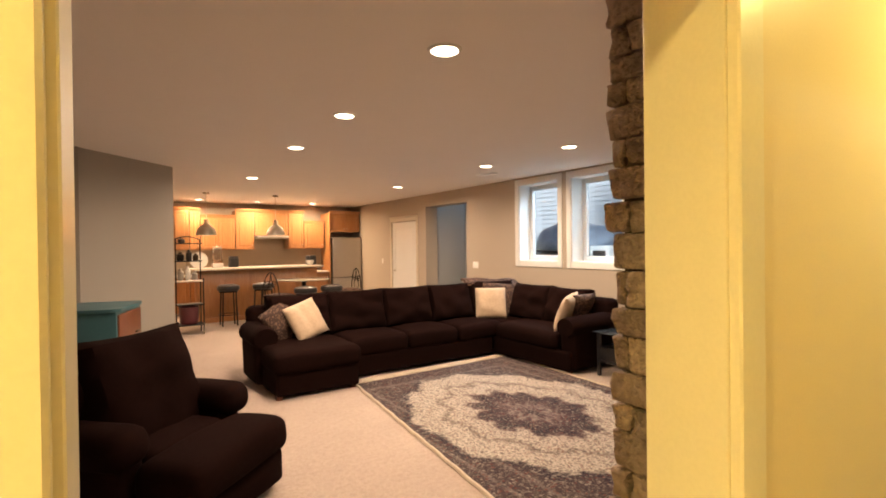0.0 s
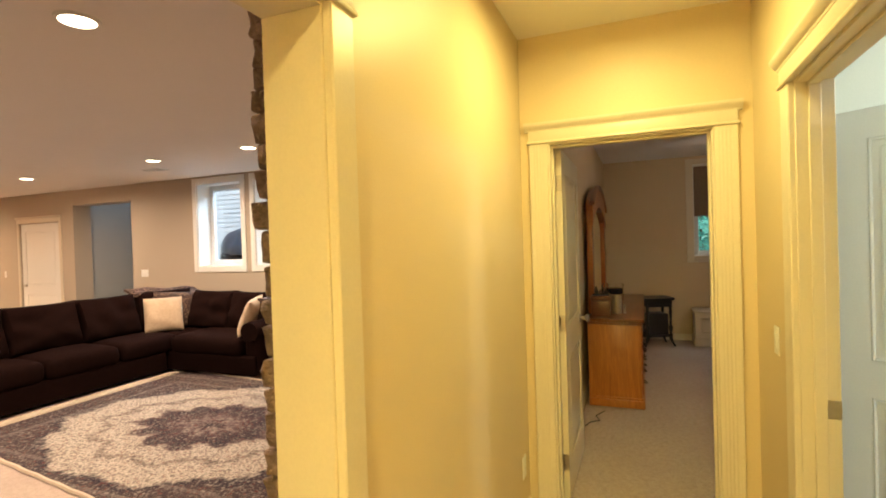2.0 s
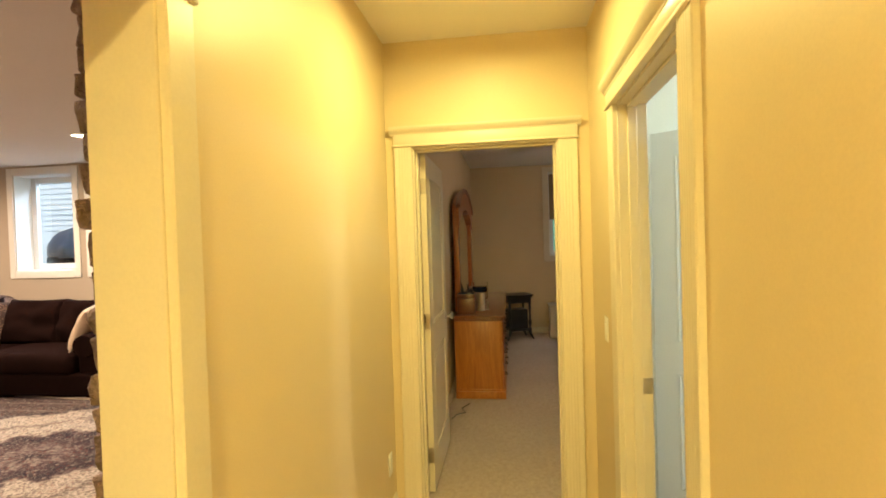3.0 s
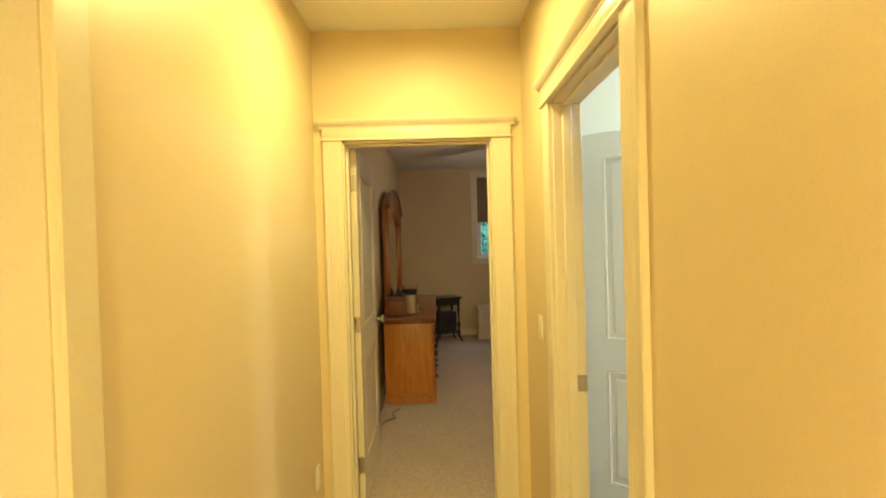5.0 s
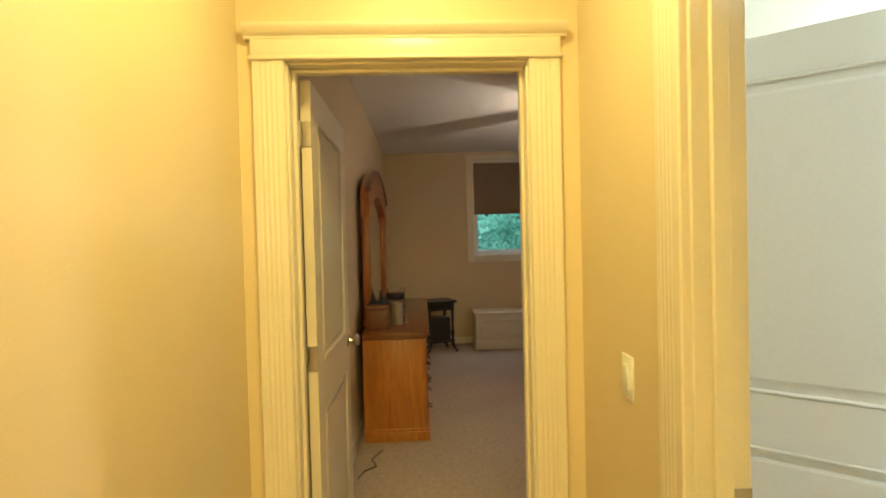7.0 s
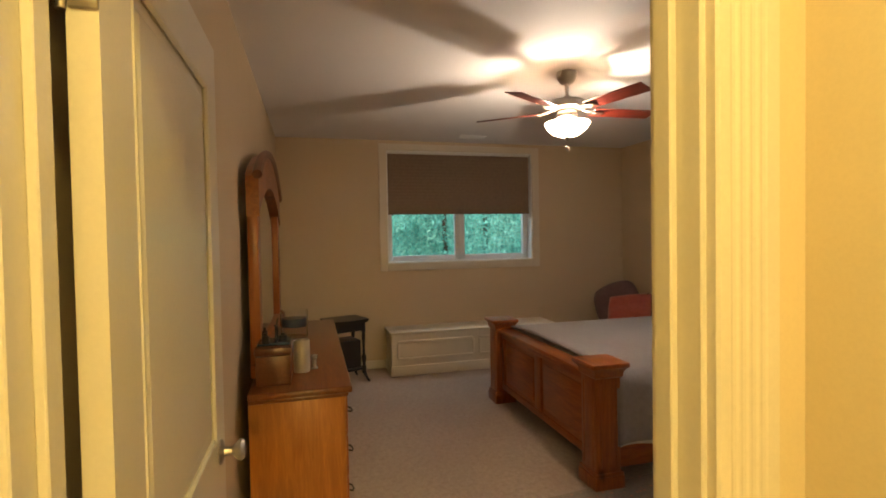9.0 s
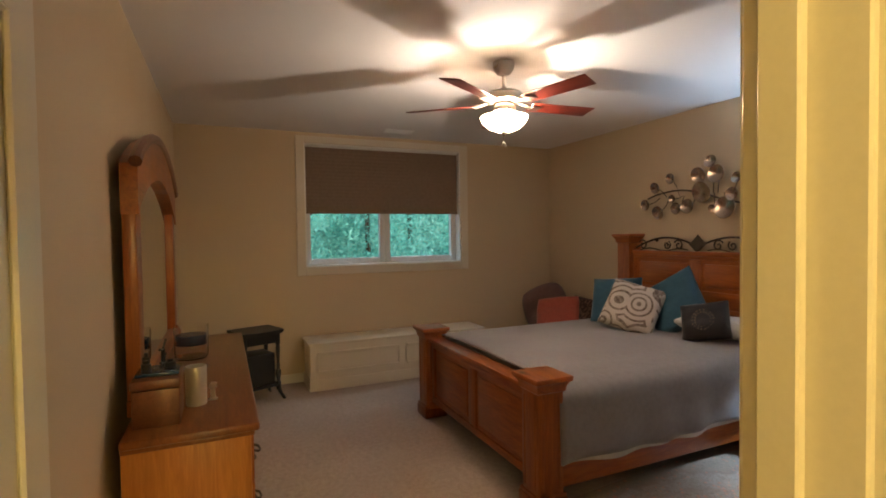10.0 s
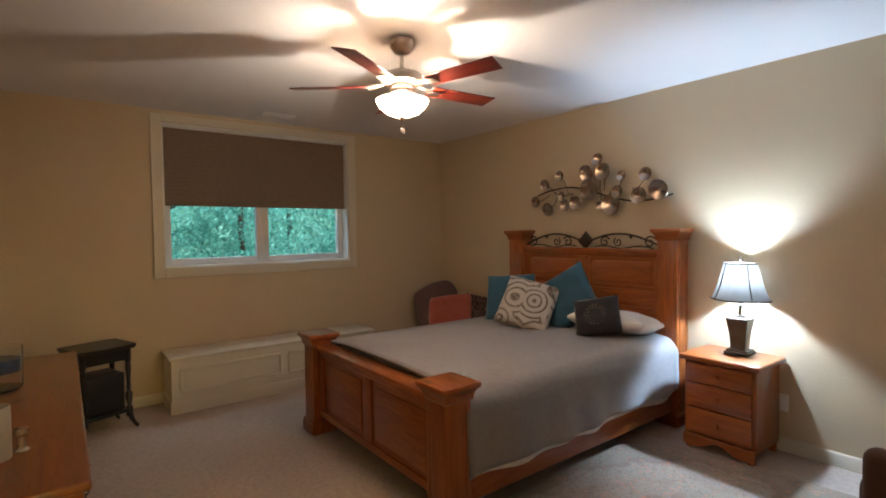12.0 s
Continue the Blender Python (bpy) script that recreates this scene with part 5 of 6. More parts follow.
# ---- family room ----
# window casings, sashes and panes
for i, (y0, y1, z0, z1) in enumerate(FW):
    win = tagged(new(f"window_{i + 2}"), "white casement window set deep in a cased opening", "window", kind="structure")
    bm = bmesh.new()
    for a, b in ((y0 - 0.085, y0 - 0.002), (y1 + 0.002, y1 + 0.085)):
        box(bm, (FAM_X1 - 0.018, a, z0 - 0.09), (FAM_X1, b, z1 + 0.085), 0.004, 1)
    box(bm, (FAM_X1 - 0.018, y0 - 0.002, z0 - 0.09), (FAM_X1, y1 + 0.002, z0), 0.004, 1)
    box(bm, (FAM_X1 - 0.018, y0 - 0.002, z1), (FAM_X1, y1 + 0.002, z1 + 0.085), 0.004, 1)
    part("window_casing", bm, M_WHITE, win)
    bm = bmesh.new()
    xs = FAM_X1 + 0.25
    for a, b in ((y0, y0 + 0.012), (y1 - 0.012, y1)):
        box(bm, (FAM_X1, a, z0), (xs, b, z1))
    box(bm, (FAM_X1, y0 + 0.012, z0), (xs, y1 - 0.012, z0 + 0.012))
    box(bm, (FAM_X1, y0 + 0.012, z1 - 0.012), (xs, y1 - 0.012, z1))
    part("window_reveal", bm, M_WHITE, win, smooth=False)
    bm = bmesh.new()
    f = 0.075
    a, b, c, d = y0 + 0.012, y1 - 0.012, z0 + 0.012, z1 - 0.012
    box(bm, (xs - 0.02, a, c), (xs + 0.04, a + f, d), 0.006, 1)
    box(bm, (xs - 0.02, b - f, c), (xs + 0.04, b, d), 0.006, 1)
    box(bm, (xs - 0.02, a + f, c), (xs + 0.04, b - f, c + f), 0.006, 1)
    box(bm, (xs - 0.02, a + f, d - f), (xs + 0.04, b - f, d), 0.006, 1)
    fr = part("window_frame", bm, M_VINYL, win)
    pane = part("pane", block((xs + 0.006, a + f, c + f), (xs + 0.012, b - f, d - f)), M_GLASS, fr, smooth=False)
    pane.visible_shadow = False
    bm = bmesh.new()
    m0 = (a + b) / 2
    box(bm, (xs - 0.05, m0 - 0.05, c), (xs - 0.02, m0 + 0.05, c + 0.022), 0.006, 1)
    tube(bm, [(xs - 0.045, m0, c + 0.025), (xs - 0.06, m0 + 0.06, c + 0.035)], 0.007)
    part("crank_handle", bm, M_VINYL, fr)

# white door to the utility room
root = tagged(new("door_4"), "closed white two-panel door near the kitchen", "door", kind="structure")
root.matrix_world = pose(FAM_X1 + 0.006, FDOOR[1] - 0.02, 0.01, 0, 0, -90)
part("leaf", panel_leaf(FDOOR[1] - FDOOR[0] - 0.04, 2.08), M_WHITE, root, smooth=False)
bm = bmesh.new()
lathe(bm, [(0.028, 0), (0.026, 0.008), (0.010, 0.012), (0.010, 0.05), (0.0, 0.052)], 14)
bmesh.ops.rotate(bm, verts=bm.verts, matrix=Matrix.Rotation(radians(90), 3, "X"))
box(bm, (-0.012, -0.058, -0.010), (0.11, -0.042, 0.010), 0.005)
k = part("lever_handle", bm, M_NICKEL, root)
k.location = (0.10, 0, 0.95)
casing("y", FAM_X1, -1, FDOOR[0], FDOOR[1], 2.10, M_TRIM, width=0.06, label="white painted door casing", tip=0.01, flute=0.0)
switch_plate(at_wall("y", FAM_X1, -1, 7.43, 1.17), "white double rocker light switch on taupe wall", 2)
switch_plate(at_wall("y", FAM_X1, -1, 11.2, 1.17), "white rocker light switch near the kitchen door")
outlet(pose(0.30, 7.19, 0.36, 0, 0, 45.5), "white wall outlet on the angled wall")

# stair treads behind the opening
for i in range(6):
    t = thing("stair_tread", "carpeted stair step in the stairwell", "stair", pose(0, 0, 0), "stairwell steps")
    part("riser", block((5.97, 8.9 - 0.26 * i - 0.26, 0), (6.75, 8.9 - 0.26 * i, 0.18 * (i + 1) - 0.03)), M_CARPET, t, smooth=False)
    part("tread", block((5.97, 8.9 - 0.26 * i - 0.27, 0.18 * (i + 1) - 0.03), (6.75, 8.9 - 0.26 * i + 0.02, 0.18 * (i + 1)), 0.012), M_CARPET, t)

# recessed lights
for cx, cy in [*CANS, *KITCHEN_CANS]:
    root = thing("recessed_light", "lit round recessed ceiling light with white trim", "ceiling light", pose(cx, cy, CEIL), "recessed ceiling lights")
    bm = bmesh.new()
    lathe(bm, [(0.078, -0.012), (0.092, -0.010), (0.098, 0.0), (0.078, 0.0)], 32, closed=True)
    part("trim_ring", bm, M_WHITE, root)
    bm = bmesh.new()
    lathe(bm, [(0.0, -0.010), (0.05, -0.009), (0.079, -0.004), (0.079, 0.0)], 28)
    part("lens", bm, M_CANGLOW, root, "glowing frosted lens")
root = thing("ceiling_vent", "white slotted ceiling vent in the family room", "vent", pose(4.84, 6.05, CEIL))
part("vent_frame", block((-0.08, -0.16, -0.008), (0.08, 0.16, 0), 0.003), M_WHITE, root)
for i in range(6):
    part("slat", block((-0.055 + i * 0.02, -0.14, -0.013), (-0.047 + i * 0.02, 0.14, -0.008)), M_WHITE, root, smooth=False)


# ---- sectional sofa ----
sofa = thing("sectional_sofa", "dark brown chenille sectional sofa with a chaise", "sofa", pose(0, 0, 0))


def soft(name, lo, hi, bev, bulge=0.0, seed=0.0, parent=None, seg=4):
    """An upholstered block with a slight belly and uneven stuffing."""
    bm = bmesh.new()
    box(bm, lo, hi, bev, seg)
    bmesh.ops.subdivide_edges(bm, edges=[e for e in bm.edges if e.calc_length() > 0.16], cuts=6, use_grid_fill=True)
    c = Vector([(a + b) / 2 for a, b in zip(lo, hi)])
    h = Vector([(b - a) / 2 for a, b in zip(lo, hi)])
    for v in bm.verts:
        d = v.co - c
        u = Vector((d.x / h.x, d.y / h.y, d.z / h.z))
        k = bulge * (1 - 0.5 * (min(abs(u.x), 1) ** 2 + min(abs(u.y), 1) ** 2)) if abs(u.z) > 0.5 else 0
        v.co.z += k * (1 if u.z > 0 else -0.2)
        w = noise.noise(v.co * 3.1 + Vector((seed, 0, 0)))
        v.co += Vector((w, noise.noise(v.co * 2.7 + Vector((0, seed, 5))), w)) * 0.010
    return part(name, bm, M_SOFA, parent or sofa)


SX0, SX1, SY0, SY1 = 1.32, 5.44, 5.46, 6.46
soft("base", (SX0 + 0.06, 5.14, 0.03), (2.28, SY1 - 0.05, 0.27), 0.03, seed=1)
soft("base", (2.30, SY0, 0.03), (4.44, SY1 - 0.05, 0.27), 0.03, seed=2)
soft("base", (4.46, 4.10, 0.03), (SX1 - 0.05, SY1 - 0.05, 0.27), 0.03, seed=3)
soft("chaise_cushion", (SX0 + 0.03, 5.10, 0.26), (2.30, 6.20, 0.46), 0.07, 0.035, 4)
soft("seat_cushion", (2.31, SY0 - 0.03, 0.26), (3.08, 6.20, 0.46), 0.07, 0.035, 5)
soft("seat_cushion", (3.09, SY0 - 0.03, 0.26), (3.84, 6.20, 0.46), 0.07, 0.035, 6)
soft("seat_cushion", (3.85, SY0 - 0.03, 0.26), (4.60, 6.20, 0.46), 0.07, 0.03, 7)
soft("seat_cushion", (4.42, 4.30, 0.26), (5.20, 5.42, 0.46), 0.07, 0.035, 8)
soft("seat_cushion", (4.61, 5.43, 0.26), (5.20, 6.20, 0.455), 0.06, 0.02, 9)
soft("back", (SX0 + 0.04, 6.24, 0.10), (SX1, SY1, 0.84), 0.08, seed=10)
soft("back", (5.22, 4.12, 0.10), (SX1, 6.24, 0.84), 0.08, seed=11)
# rolled arms
for lo, hi, c, along in (((SX0 - 0.02, 5.66, 0.05), (SX0 + 0.22, 6.30, 0.52), (SX0 + 0.09, 0, 0.55), "y"), ((4.50, 4.06, 0.05), (5.40, 4.29, 0.52), (0, 4.17, 0.55), "x")):
    soft("arm", lo, hi, 0.05, seed=sum(lo))
    bm = bmesh.new()
    n = 14
    L0, L1 = (lo[1] - 0.03, hi[1]) if along == "y" else (lo[0] - 0.04, hi[0])
    prev = []
    for i in range(n + 1):
        s = L0 + (L1 - L0) * i / n
        f = min(1.0, 0.78 + 0.22 * math.sqrt(max(0.0, min(1.0, (i + 0.4) / 2.0))))
        ring = []
        for k in range(20):
            a = 2 * math.pi * k / 20
            r = 0.145 * f * (1 + 0.04 * noise.noise(Vector((s * 4, a, 2))))
            ring.append(bm.verts.new((c[0] + r * math.cos(a), s, c[2] + r * 0.85 * math.sin(a)) if along == "y" else (s, c[1] + r * math.cos(a), c[2] + r * 0.85 * math.sin(a))))
        prev.append(ring)
    for p, q in zip(prev, prev[1:]):
        for k in range(20):
            bm.faces.new((p[k], p[(k + 1) % 20], q[(k + 1) % 20], q[k]))
    bm.faces.new(prev[0])
    bm.faces.new(prev[-1])
    part("rolled_arm", bm, M_SOFA, sofa)


def back_cushion(x, y, w, h, rz, seed, tilt=74):
    bm = bmesh.new()
    puff(bm, (w, h, 0.30), Matrix.Identity(4), 0.34, 18, 3.4, 0.35, seed, 0.30)
    p = part("back_cushion", bm, M_SOFA, sofa)
    p.matrix_local = pose(x, y, 0.45 + h * 0.47, tilt, 0, rz)
    return p


for x, w, s in ((1.93, 0.78, 1), (2.68, 0.80, 2), (3.42, 0.76, 3), (4.14, 0.76, 4)):
    back_cushion(x, 6.12, w, 0.54, 0, s * 1.7)
back_cushion(4.92, 6.10, 0.70, 0.55, -28, 9.1)
back_cushion(5.10, 5.36, 0.76, 0.53, -90, 11.3)
back_cushion(5.10, 4.68, 0.70, 0.52, -90, 13.7)
for x, y in ((1.42, 5.20), (2.22, 5.20), (1.42, 6.36), (4.54, 4.18), (5.34, 4.18), (5.34, 6.36)):
    part("foot", block((x - 0.03, y - 0.03, 0), (x + 0.03, y + 0.03, 0.05)), M_CHERRY, sofa)
G3 = "throw pillows on the sectional"
pillow("throw_pillow", "cream corduroy throw pillow tilted on the chaise", (0.46, 0.46, 0.15), pose(1.92, 5.84, 0.685, 64, -13, 24), M_CREAM, 21, group=G3)
pillow("throw_pillow", "brown brocade pillow behind the cream one", (0.46, 0.46, 0.15), pose(1.70, 6.00, 0.67, 66, -26, 28), M_FLORAL, 22, group=G3)
pillow("throw_pillow", "cream corduroy throw pillow in the sofa corner", (0.46, 0.46, 0.15), pose(4.66, 5.78, 0.69, 72, 0, -34), M_CREAM, 23, group=G3)
pillow("throw_pillow", "brown brocade pillow in the sofa corner", (0.50, 0.50, 0.15), pose(4.90, 5.90, 0.72, 72, 4, -40), M_FLORAL, 24, group=G3)
pillow("throw_pillow", "cream corduroy throw pillow against the sofa arm", (0.46, 0.46, 0.15), pose(4.74, 4.40, 0.70, 68, 6, -156), M_CREAM, 25, group=G3)
pillow("throw_pillow", "brown brocade pillow against the sofa arm", (0.46, 0.46, 0.15), pose(4.98, 4.40, 0.70, 66, 0, -176), M_FLORAL, 26, group=G3)
bm = bmesh.new()
puff(bm, (0.95, 0.40, 0.10), Matrix.Identity(4), 0.5, 18, 3, 0.9, 3.3, 0.4)
solid("throw_blanket", bm, M_FLORAL, "brown patterned throw blanket over the sofa back", "blanket", m=pose(5.08, 6.24, 0.93, 10, 4, -20))

# ---- armchair ----
ac = thing("armchair", "dark brown chenille armchair facing the hearth", "armchair", pose(0.29, 3.44, 0, 0, 0, -137))
soft("base", (-0.42, -0.42, 0.04), (0.42, 0.50, 0.26), 0.04, 0, 31, ac)
soft("seat_cushion", (-0.30, -0.25, 0.25), (0.30, 0.20, 0.46), 0.07, 0.03, 32, ac)
soft("seat_cushion_front", (-0.43, 0.14, 0.25), (0.43, 0.55, 0.46), 0.08, 0.03, 39, ac)
soft("back", (-0.42, -0.48, 0.08), (0.42, -0.20, 0.86), 0.09, 0.02, 33, ac)
bm = bmesh.new()
puff(bm, (0.74, 0.66, 0.28), Matrix.Identity(4), 0.32, 18, 3.6, 0.3, 5.5, 0.3)
p = part("back_cushion", bm, M_SOFA, ac)
p.matrix_local = pose(0, -0.20, 0.72, 76, 0, 180)
for s in (-1, 1):
    soft("arm", (s * 0.40 - 0.10, -0.40, 0.06), (s * 0.40 + 0.10, 0.14, 0.54), 0.06, 0, 34 + s, ac)
    soft("rolled_arm", (s * 0.42 - 0.13, -0.42, 0.44), (s * 0.42 + 0.13, 0.20, 0.64), 0.09, 0.01, 37 + s, ac)
for x in (-0.36, 0.30):
    for y in (-0.38, 0.34):
        part("foot", block((x, y, 0), (x + 0.06, y + 0.06, 0.05)), M_CHERRY, ac)

# ---- rug: slightly out of square ----
M_RUG = rug_mat("persian_rug", (3.20, 3.44), (1.55, 2.20), (0.47, 0.42, 0.36), (0.060, 0.042, 0.044), (0.020, 0.018, 0.030), (0.085, 0.052, 0.058), 0.45)
C = [Vector((1.80, 1.55, 0)), Vector((4.26, 1.48, 0)), Vector((4.57, 5.40, 0)), Vector((2.28, 5.34, 0))]
bm = bmesh.new()
lo = [bm.verts.new(c) for c in C]
hi = [bm.verts.new(c + Vector((0, 0, 0.011))) for c in C]
bm.faces.new(hi)
for i in range(4):
    j = (i + 1) % 4
    bm.faces.new((lo[i], lo[j], hi[j], hi[i]))
rug = solid("persian_rug", bm, M_RUG, "persian rug with cream field and plum medallion", "rug", smooth=False)
M_FRINGE = cloth("cream_binding", (0.55, 0.46, 0.35), (0.48, 0.40, 0.30))
for a, b in ((C[0], C[3]), (C[3], C[2]), (C[1], C[2]), (C[0], C[1])):
    bm = bmesh.new()
    n = 40
    tube(bm, [a.lerp(b, i / n) + Vector((0.004 * math.sin(i * 1.9), 0.004 * math.sin(i * 1.3), 0.009)) for i in range(n + 1)], 0.016, 6)
    part("binding", bm, M_FRINGE, rug, "cream bound edge")

for a, b, inward in ((C[3], C[2], -1), (C[0], C[1], 1)):
    bm = bmesh.new()
    n = 170
    for i in range(n):
        q = a.lerp(b, (i + 0.5) / n)
        w = (b - a).length / n * 0.44
        l = 0.115 + 0.018 * noise.noise(Vector((i * 0.7, 0, 1)))
        y0, y1 = sorted((q.y - inward * 0.02, q.y + inward * l))
        box(bm, (q.x - w, y0, 0.0112), (q.x + w, y1, 0.016 + 0.003 * (i % 2)))
    part("fringe", bm, M_FRINGE, rug, "cream knotted fringe", smooth=False)

# ---- end table ----
et = thing("end_table", "dark end table with glass top by the sofa arm", "end table", pose(4.98, 3.72, 0))
part("top", block((-0.28, -0.24, 0.50), (0.28, 0.24, 0.515), 0.004), plain("tinted_glass", (0.03, 0.04, 0.05), rough=0.05, bumps=0), et)
part("shelf", block((-0.25, -0.21, 0.16), (0.25, 0.21, 0.185), 0.004), M_DARK, et)
for x in (-0.25, 0.21):
    for y in (-0.21, 0.17):
        part("leg", block((x, y, 0), (x + 0.04, y + 0.04, 0.50), 0.004), M_DARK, et)
part("drawer_box", block((-0.24, -0.20, 0.19), (0.24, 0.20, 0.34), 0.01), M_DARK, et)

# ---- teal cabinet ----
M_TEALWOOD = plain("teal_paint", (0.045, 0.135, 0.16), (0.035, 0.11, 0.135), rough=0.45, grain=60, bumps=0.1)
tc = thing("teal_cabinet", "teal painted cabinet with wooden drawer fronts", "cabinet", pose(0.165, 5.75, 0, 0, 0, -17))
part("body", block((-0.55, -0.36, 0.06), (0.0, 0.36, 0.98), 0.008), M_TEALWOOD, tc)
bm = bmesh.new()
plan = [(-0.58, -0.39)] + [(-0.06 + 0.09 * math.sin(a), -0.30 - 0.09 * math.cos(a)) for a in [math.pi / 2 * i / 6 for i in range(7)]] + [(-0.06 + 0.09 * math.cos(a), 0.30 + 0.09 * math.sin(a)) for a in [math.pi / 2 * i / 6 for i in range(7)]] + [(-0.58, 0.39)]
a = [bm.verts.new((x, y, 0.98)) for x, y in plan]
b = [bm.verts.new((x, y, 1.01)) for x, y in plan]
bm.faces.new(a[::-1])
bm.faces.new(b)
for i in range(len(a)):
    j = (i + 1) % len(a)
    bm.faces.new((a[i], a[j], b[j], b[i]))
part("top", bm, M_TEALWOOD, tc, "rounded teal top", smooth=False)
for z0, z1 in ((0.10, 0.29), (0.30, 0.50), (0.51, 0.95)):
    d = part("drawer", block((-0.002, -0.33, z0), (0.016, 0.33, z1), 0.005), M_CHERRY, tc, "brown wooden drawer front")
    for y in (-0.18, 0.18):
        part("drawer_pull", block((0.016, y - 0.05, (z0 + z1) / 2 - 0.008), (0.036, y + 0.05, (z0 + z1) / 2 + 0.008), 0.005), M_BRONZE, d)
for x in (-0.53, -0.06):
    for y in (-0.34, 0.29):
        part("foot", block((x, y, 0), (x + 0.05, y + 0.05, 0.062)), M_TEALWOOD, tc)

# ---- stone chimney breast beside the opening ----
pier = tagged(new("wall_stone"), "stacked brown ledger stone chimney breast", "wall", kind="structure")
M_MORTAR = plain("mortar", (0.10, 0.08, 0.06), rough=0.95, bumps=0.5)
PX, PYE, PXE = 1.265, 1.06, 2.90
part("mortar_bed", block((PX + 0.022, YL2 + 0.0005, 0), (PXE, PYE - 0.022, CEIL - 0.004)), M_MORTAR, pier, smooth=False)
rng = random.Random(11)


def stone(lo, hi):
    bm = bmesh.new()
    box(bm, lo, hi, 0.010, 2)
    bmesh.ops.subdivide_edges(bm, edges=[e for e in bm.edges if e.calc_length() > 0.05], cuts=2, use_grid_fill=True)
    o = Vector((rng.uniform(0, 50), 0, 0))
    for v in bm.verts:
        v.co += Vector((noise.noise(v.co * 21 + o), noise.noise(v.co * 23 - o), 0.35 * noise.noise(v.co * 19 + o * 2))) * 0.018
        v.co.y = max(v.co.y, YL2 + 0.0008)
    part("stone", bm, M_STONE, pier, smooth=False)


z, course = 0.0, 0
while z < CEIL - 0.03:
    h = min(rng.choice([0.072, 0.082, 0.086, 0.093, 0.096, 0.108]), CEIL - 0.006 - z)
    course += 1
    corner = rng.uniform(0.20, 0.30) if course % 2 else rng.uniform(0.045, 0.065)
    y = PYE
    first = True
    while y > YL2 + 0.02:
        w = corner if first else rng.uniform(0.09, 0.20)
        ya = max(y - w, YL2 + 0.002)
        if ya - YL2 < 0.05:
            ya = YL2 + 0.002
        stone((PX - rng.uniform(0.0, 0.022), ya + 0.003, z + 0.003), (PX + (rng.uniform(0.12, 0.3) if first else 0.04), y + (rng.uniform(-0.005, 0.02) if first else 0) - 0.003, z + h - 0.003))
        y, first = ya, False
    x = PX + 0.31
    while x < PXE - 0.05:
        xe = min(x + rng.uniform(0.18, 0.42), PXE)
        part("stone", block((x, PYE - 0.04, z + 0.003), (xe - 0.006, PYE + rng.uniform(0, 0.02), z + h - 0.003), 0.008, 1), M_STONE, pier, smooth=False)
        x = xe
    z += h

# ---- kitchen ----


def cab_door(w, h, hx):
    """A framed cabinet door with a raised panel."""
    bm = bmesh.new()
    s = 0.055
    box(bm, (0, 0, 0), (s, -0.02, h), 0.003, 1)
    box(bm, (w - s, 0, 0), (w, -0.02, h), 0.003, 1)
    box(bm, (s, 0, 0), (w - s, -0.02, s), 0.003, 1)
    box(bm, (s, 0, h - s), (w - s, -0.02, h), 0.003, 1)
    box(bm, (s, -0.004, s), (w - s, -0.010, h - s))
    box(bm, (s + 0.025, -0.008, s + 0.025), (w - s - 0.025, -0.017, h - s - 0.025), 0.006, 1)
    return bm


def cabinet(name, label, x0, x1, z0, z1, yf, yb, doors=1, crown=True, group="kitchen cabinets"):
    root = thing(name, label, "cabinet", pose(x0, yf, z0), group)
    w, h = x1 - x0, z1 - z0
    part("body", block((0, 0, 0), (w, yb - yf, h), 0.002, 1), M_CAB, root, smooth=False)
    dw = w / doors
    for i in range(doors):
        d = part("door", cab_door(dw - 0.012, h - 0.03, 0), M_CAB, root)
        d.location = (i * dw + 0.006, 0, 0.015)
        k = part("knob", block((-0.012, -0.045, -0.012), (0.012, -0.02, 0.012), 0.006), M_NICKEL, d)
        k.location = (dw - 0.05 if i % 2 == 0 else 0.04, 0, 0.08 if z0 > 1 else h - 0.12)
    if crown:
        bm = bmesh.new()
        sweep(bm, [(0, 0), (-0.02, 0), (-0.024, 0.02), (-0.055, 0.06), (-0.055, 0.075), (0, 0.075)], w + 0.02, pose(-0.01, 0, h))
        box(bm, (0, 0, h), (w, yb - yf, h + 0.03))
        part("crown", bm, M_CAB, root)
    return root


KF, KB = 12.74, FAM_Y1 - 0.004
UP = "upper kitchen cabinets"
for x0, x1, z0, z1, n in ((1.54, 1.76, 1.50, 2.40, 1), (1.77, 2.52, 1.50, 2.25, 2), (2.53, 2.96, 1.50, 2.40, 1), (2.97, 3.78, 1.83, 2.40, 2), (3.79, 4.18, 1.50, 2.40, 1), (4.19, 4.72, 1.50, 2.15, 1)):
    cabinet("wall_cabinet", "oak wall cabinet with raised panel door", x0, x1, z0, z1, KF, KB, n, True, UP)
cabinet("wall_cabinet", "oak cabinet above the refrigerator", 4.80, 5.63, 1.92, 2.40, 12.50, KB, 2, True, UP)
cabinet("tall_cabinet", "oak end cabinet beside the rack", 0.78, 1.50, 1.50, 2.40, 12.50, KB, 2, True, UP)
for x0, x1 in ((0.78, 1.50), (1.51, 2.20), (2.21, 2.90), (3.68, 4.20), (4.21, 4.74)):
    cabinet("base_cabinet", "oak base cabinet under the counter", x0, x1, 0.10, 0.88, 12.50, KB, 1, False, "base kitchen cabinets")
M_COUNTER = plain("pale_laminate", (0.62, 0.56, 0.48), (0.56, 0.50, 0.42), rough=0.3, grain=120, bumps=0.02)
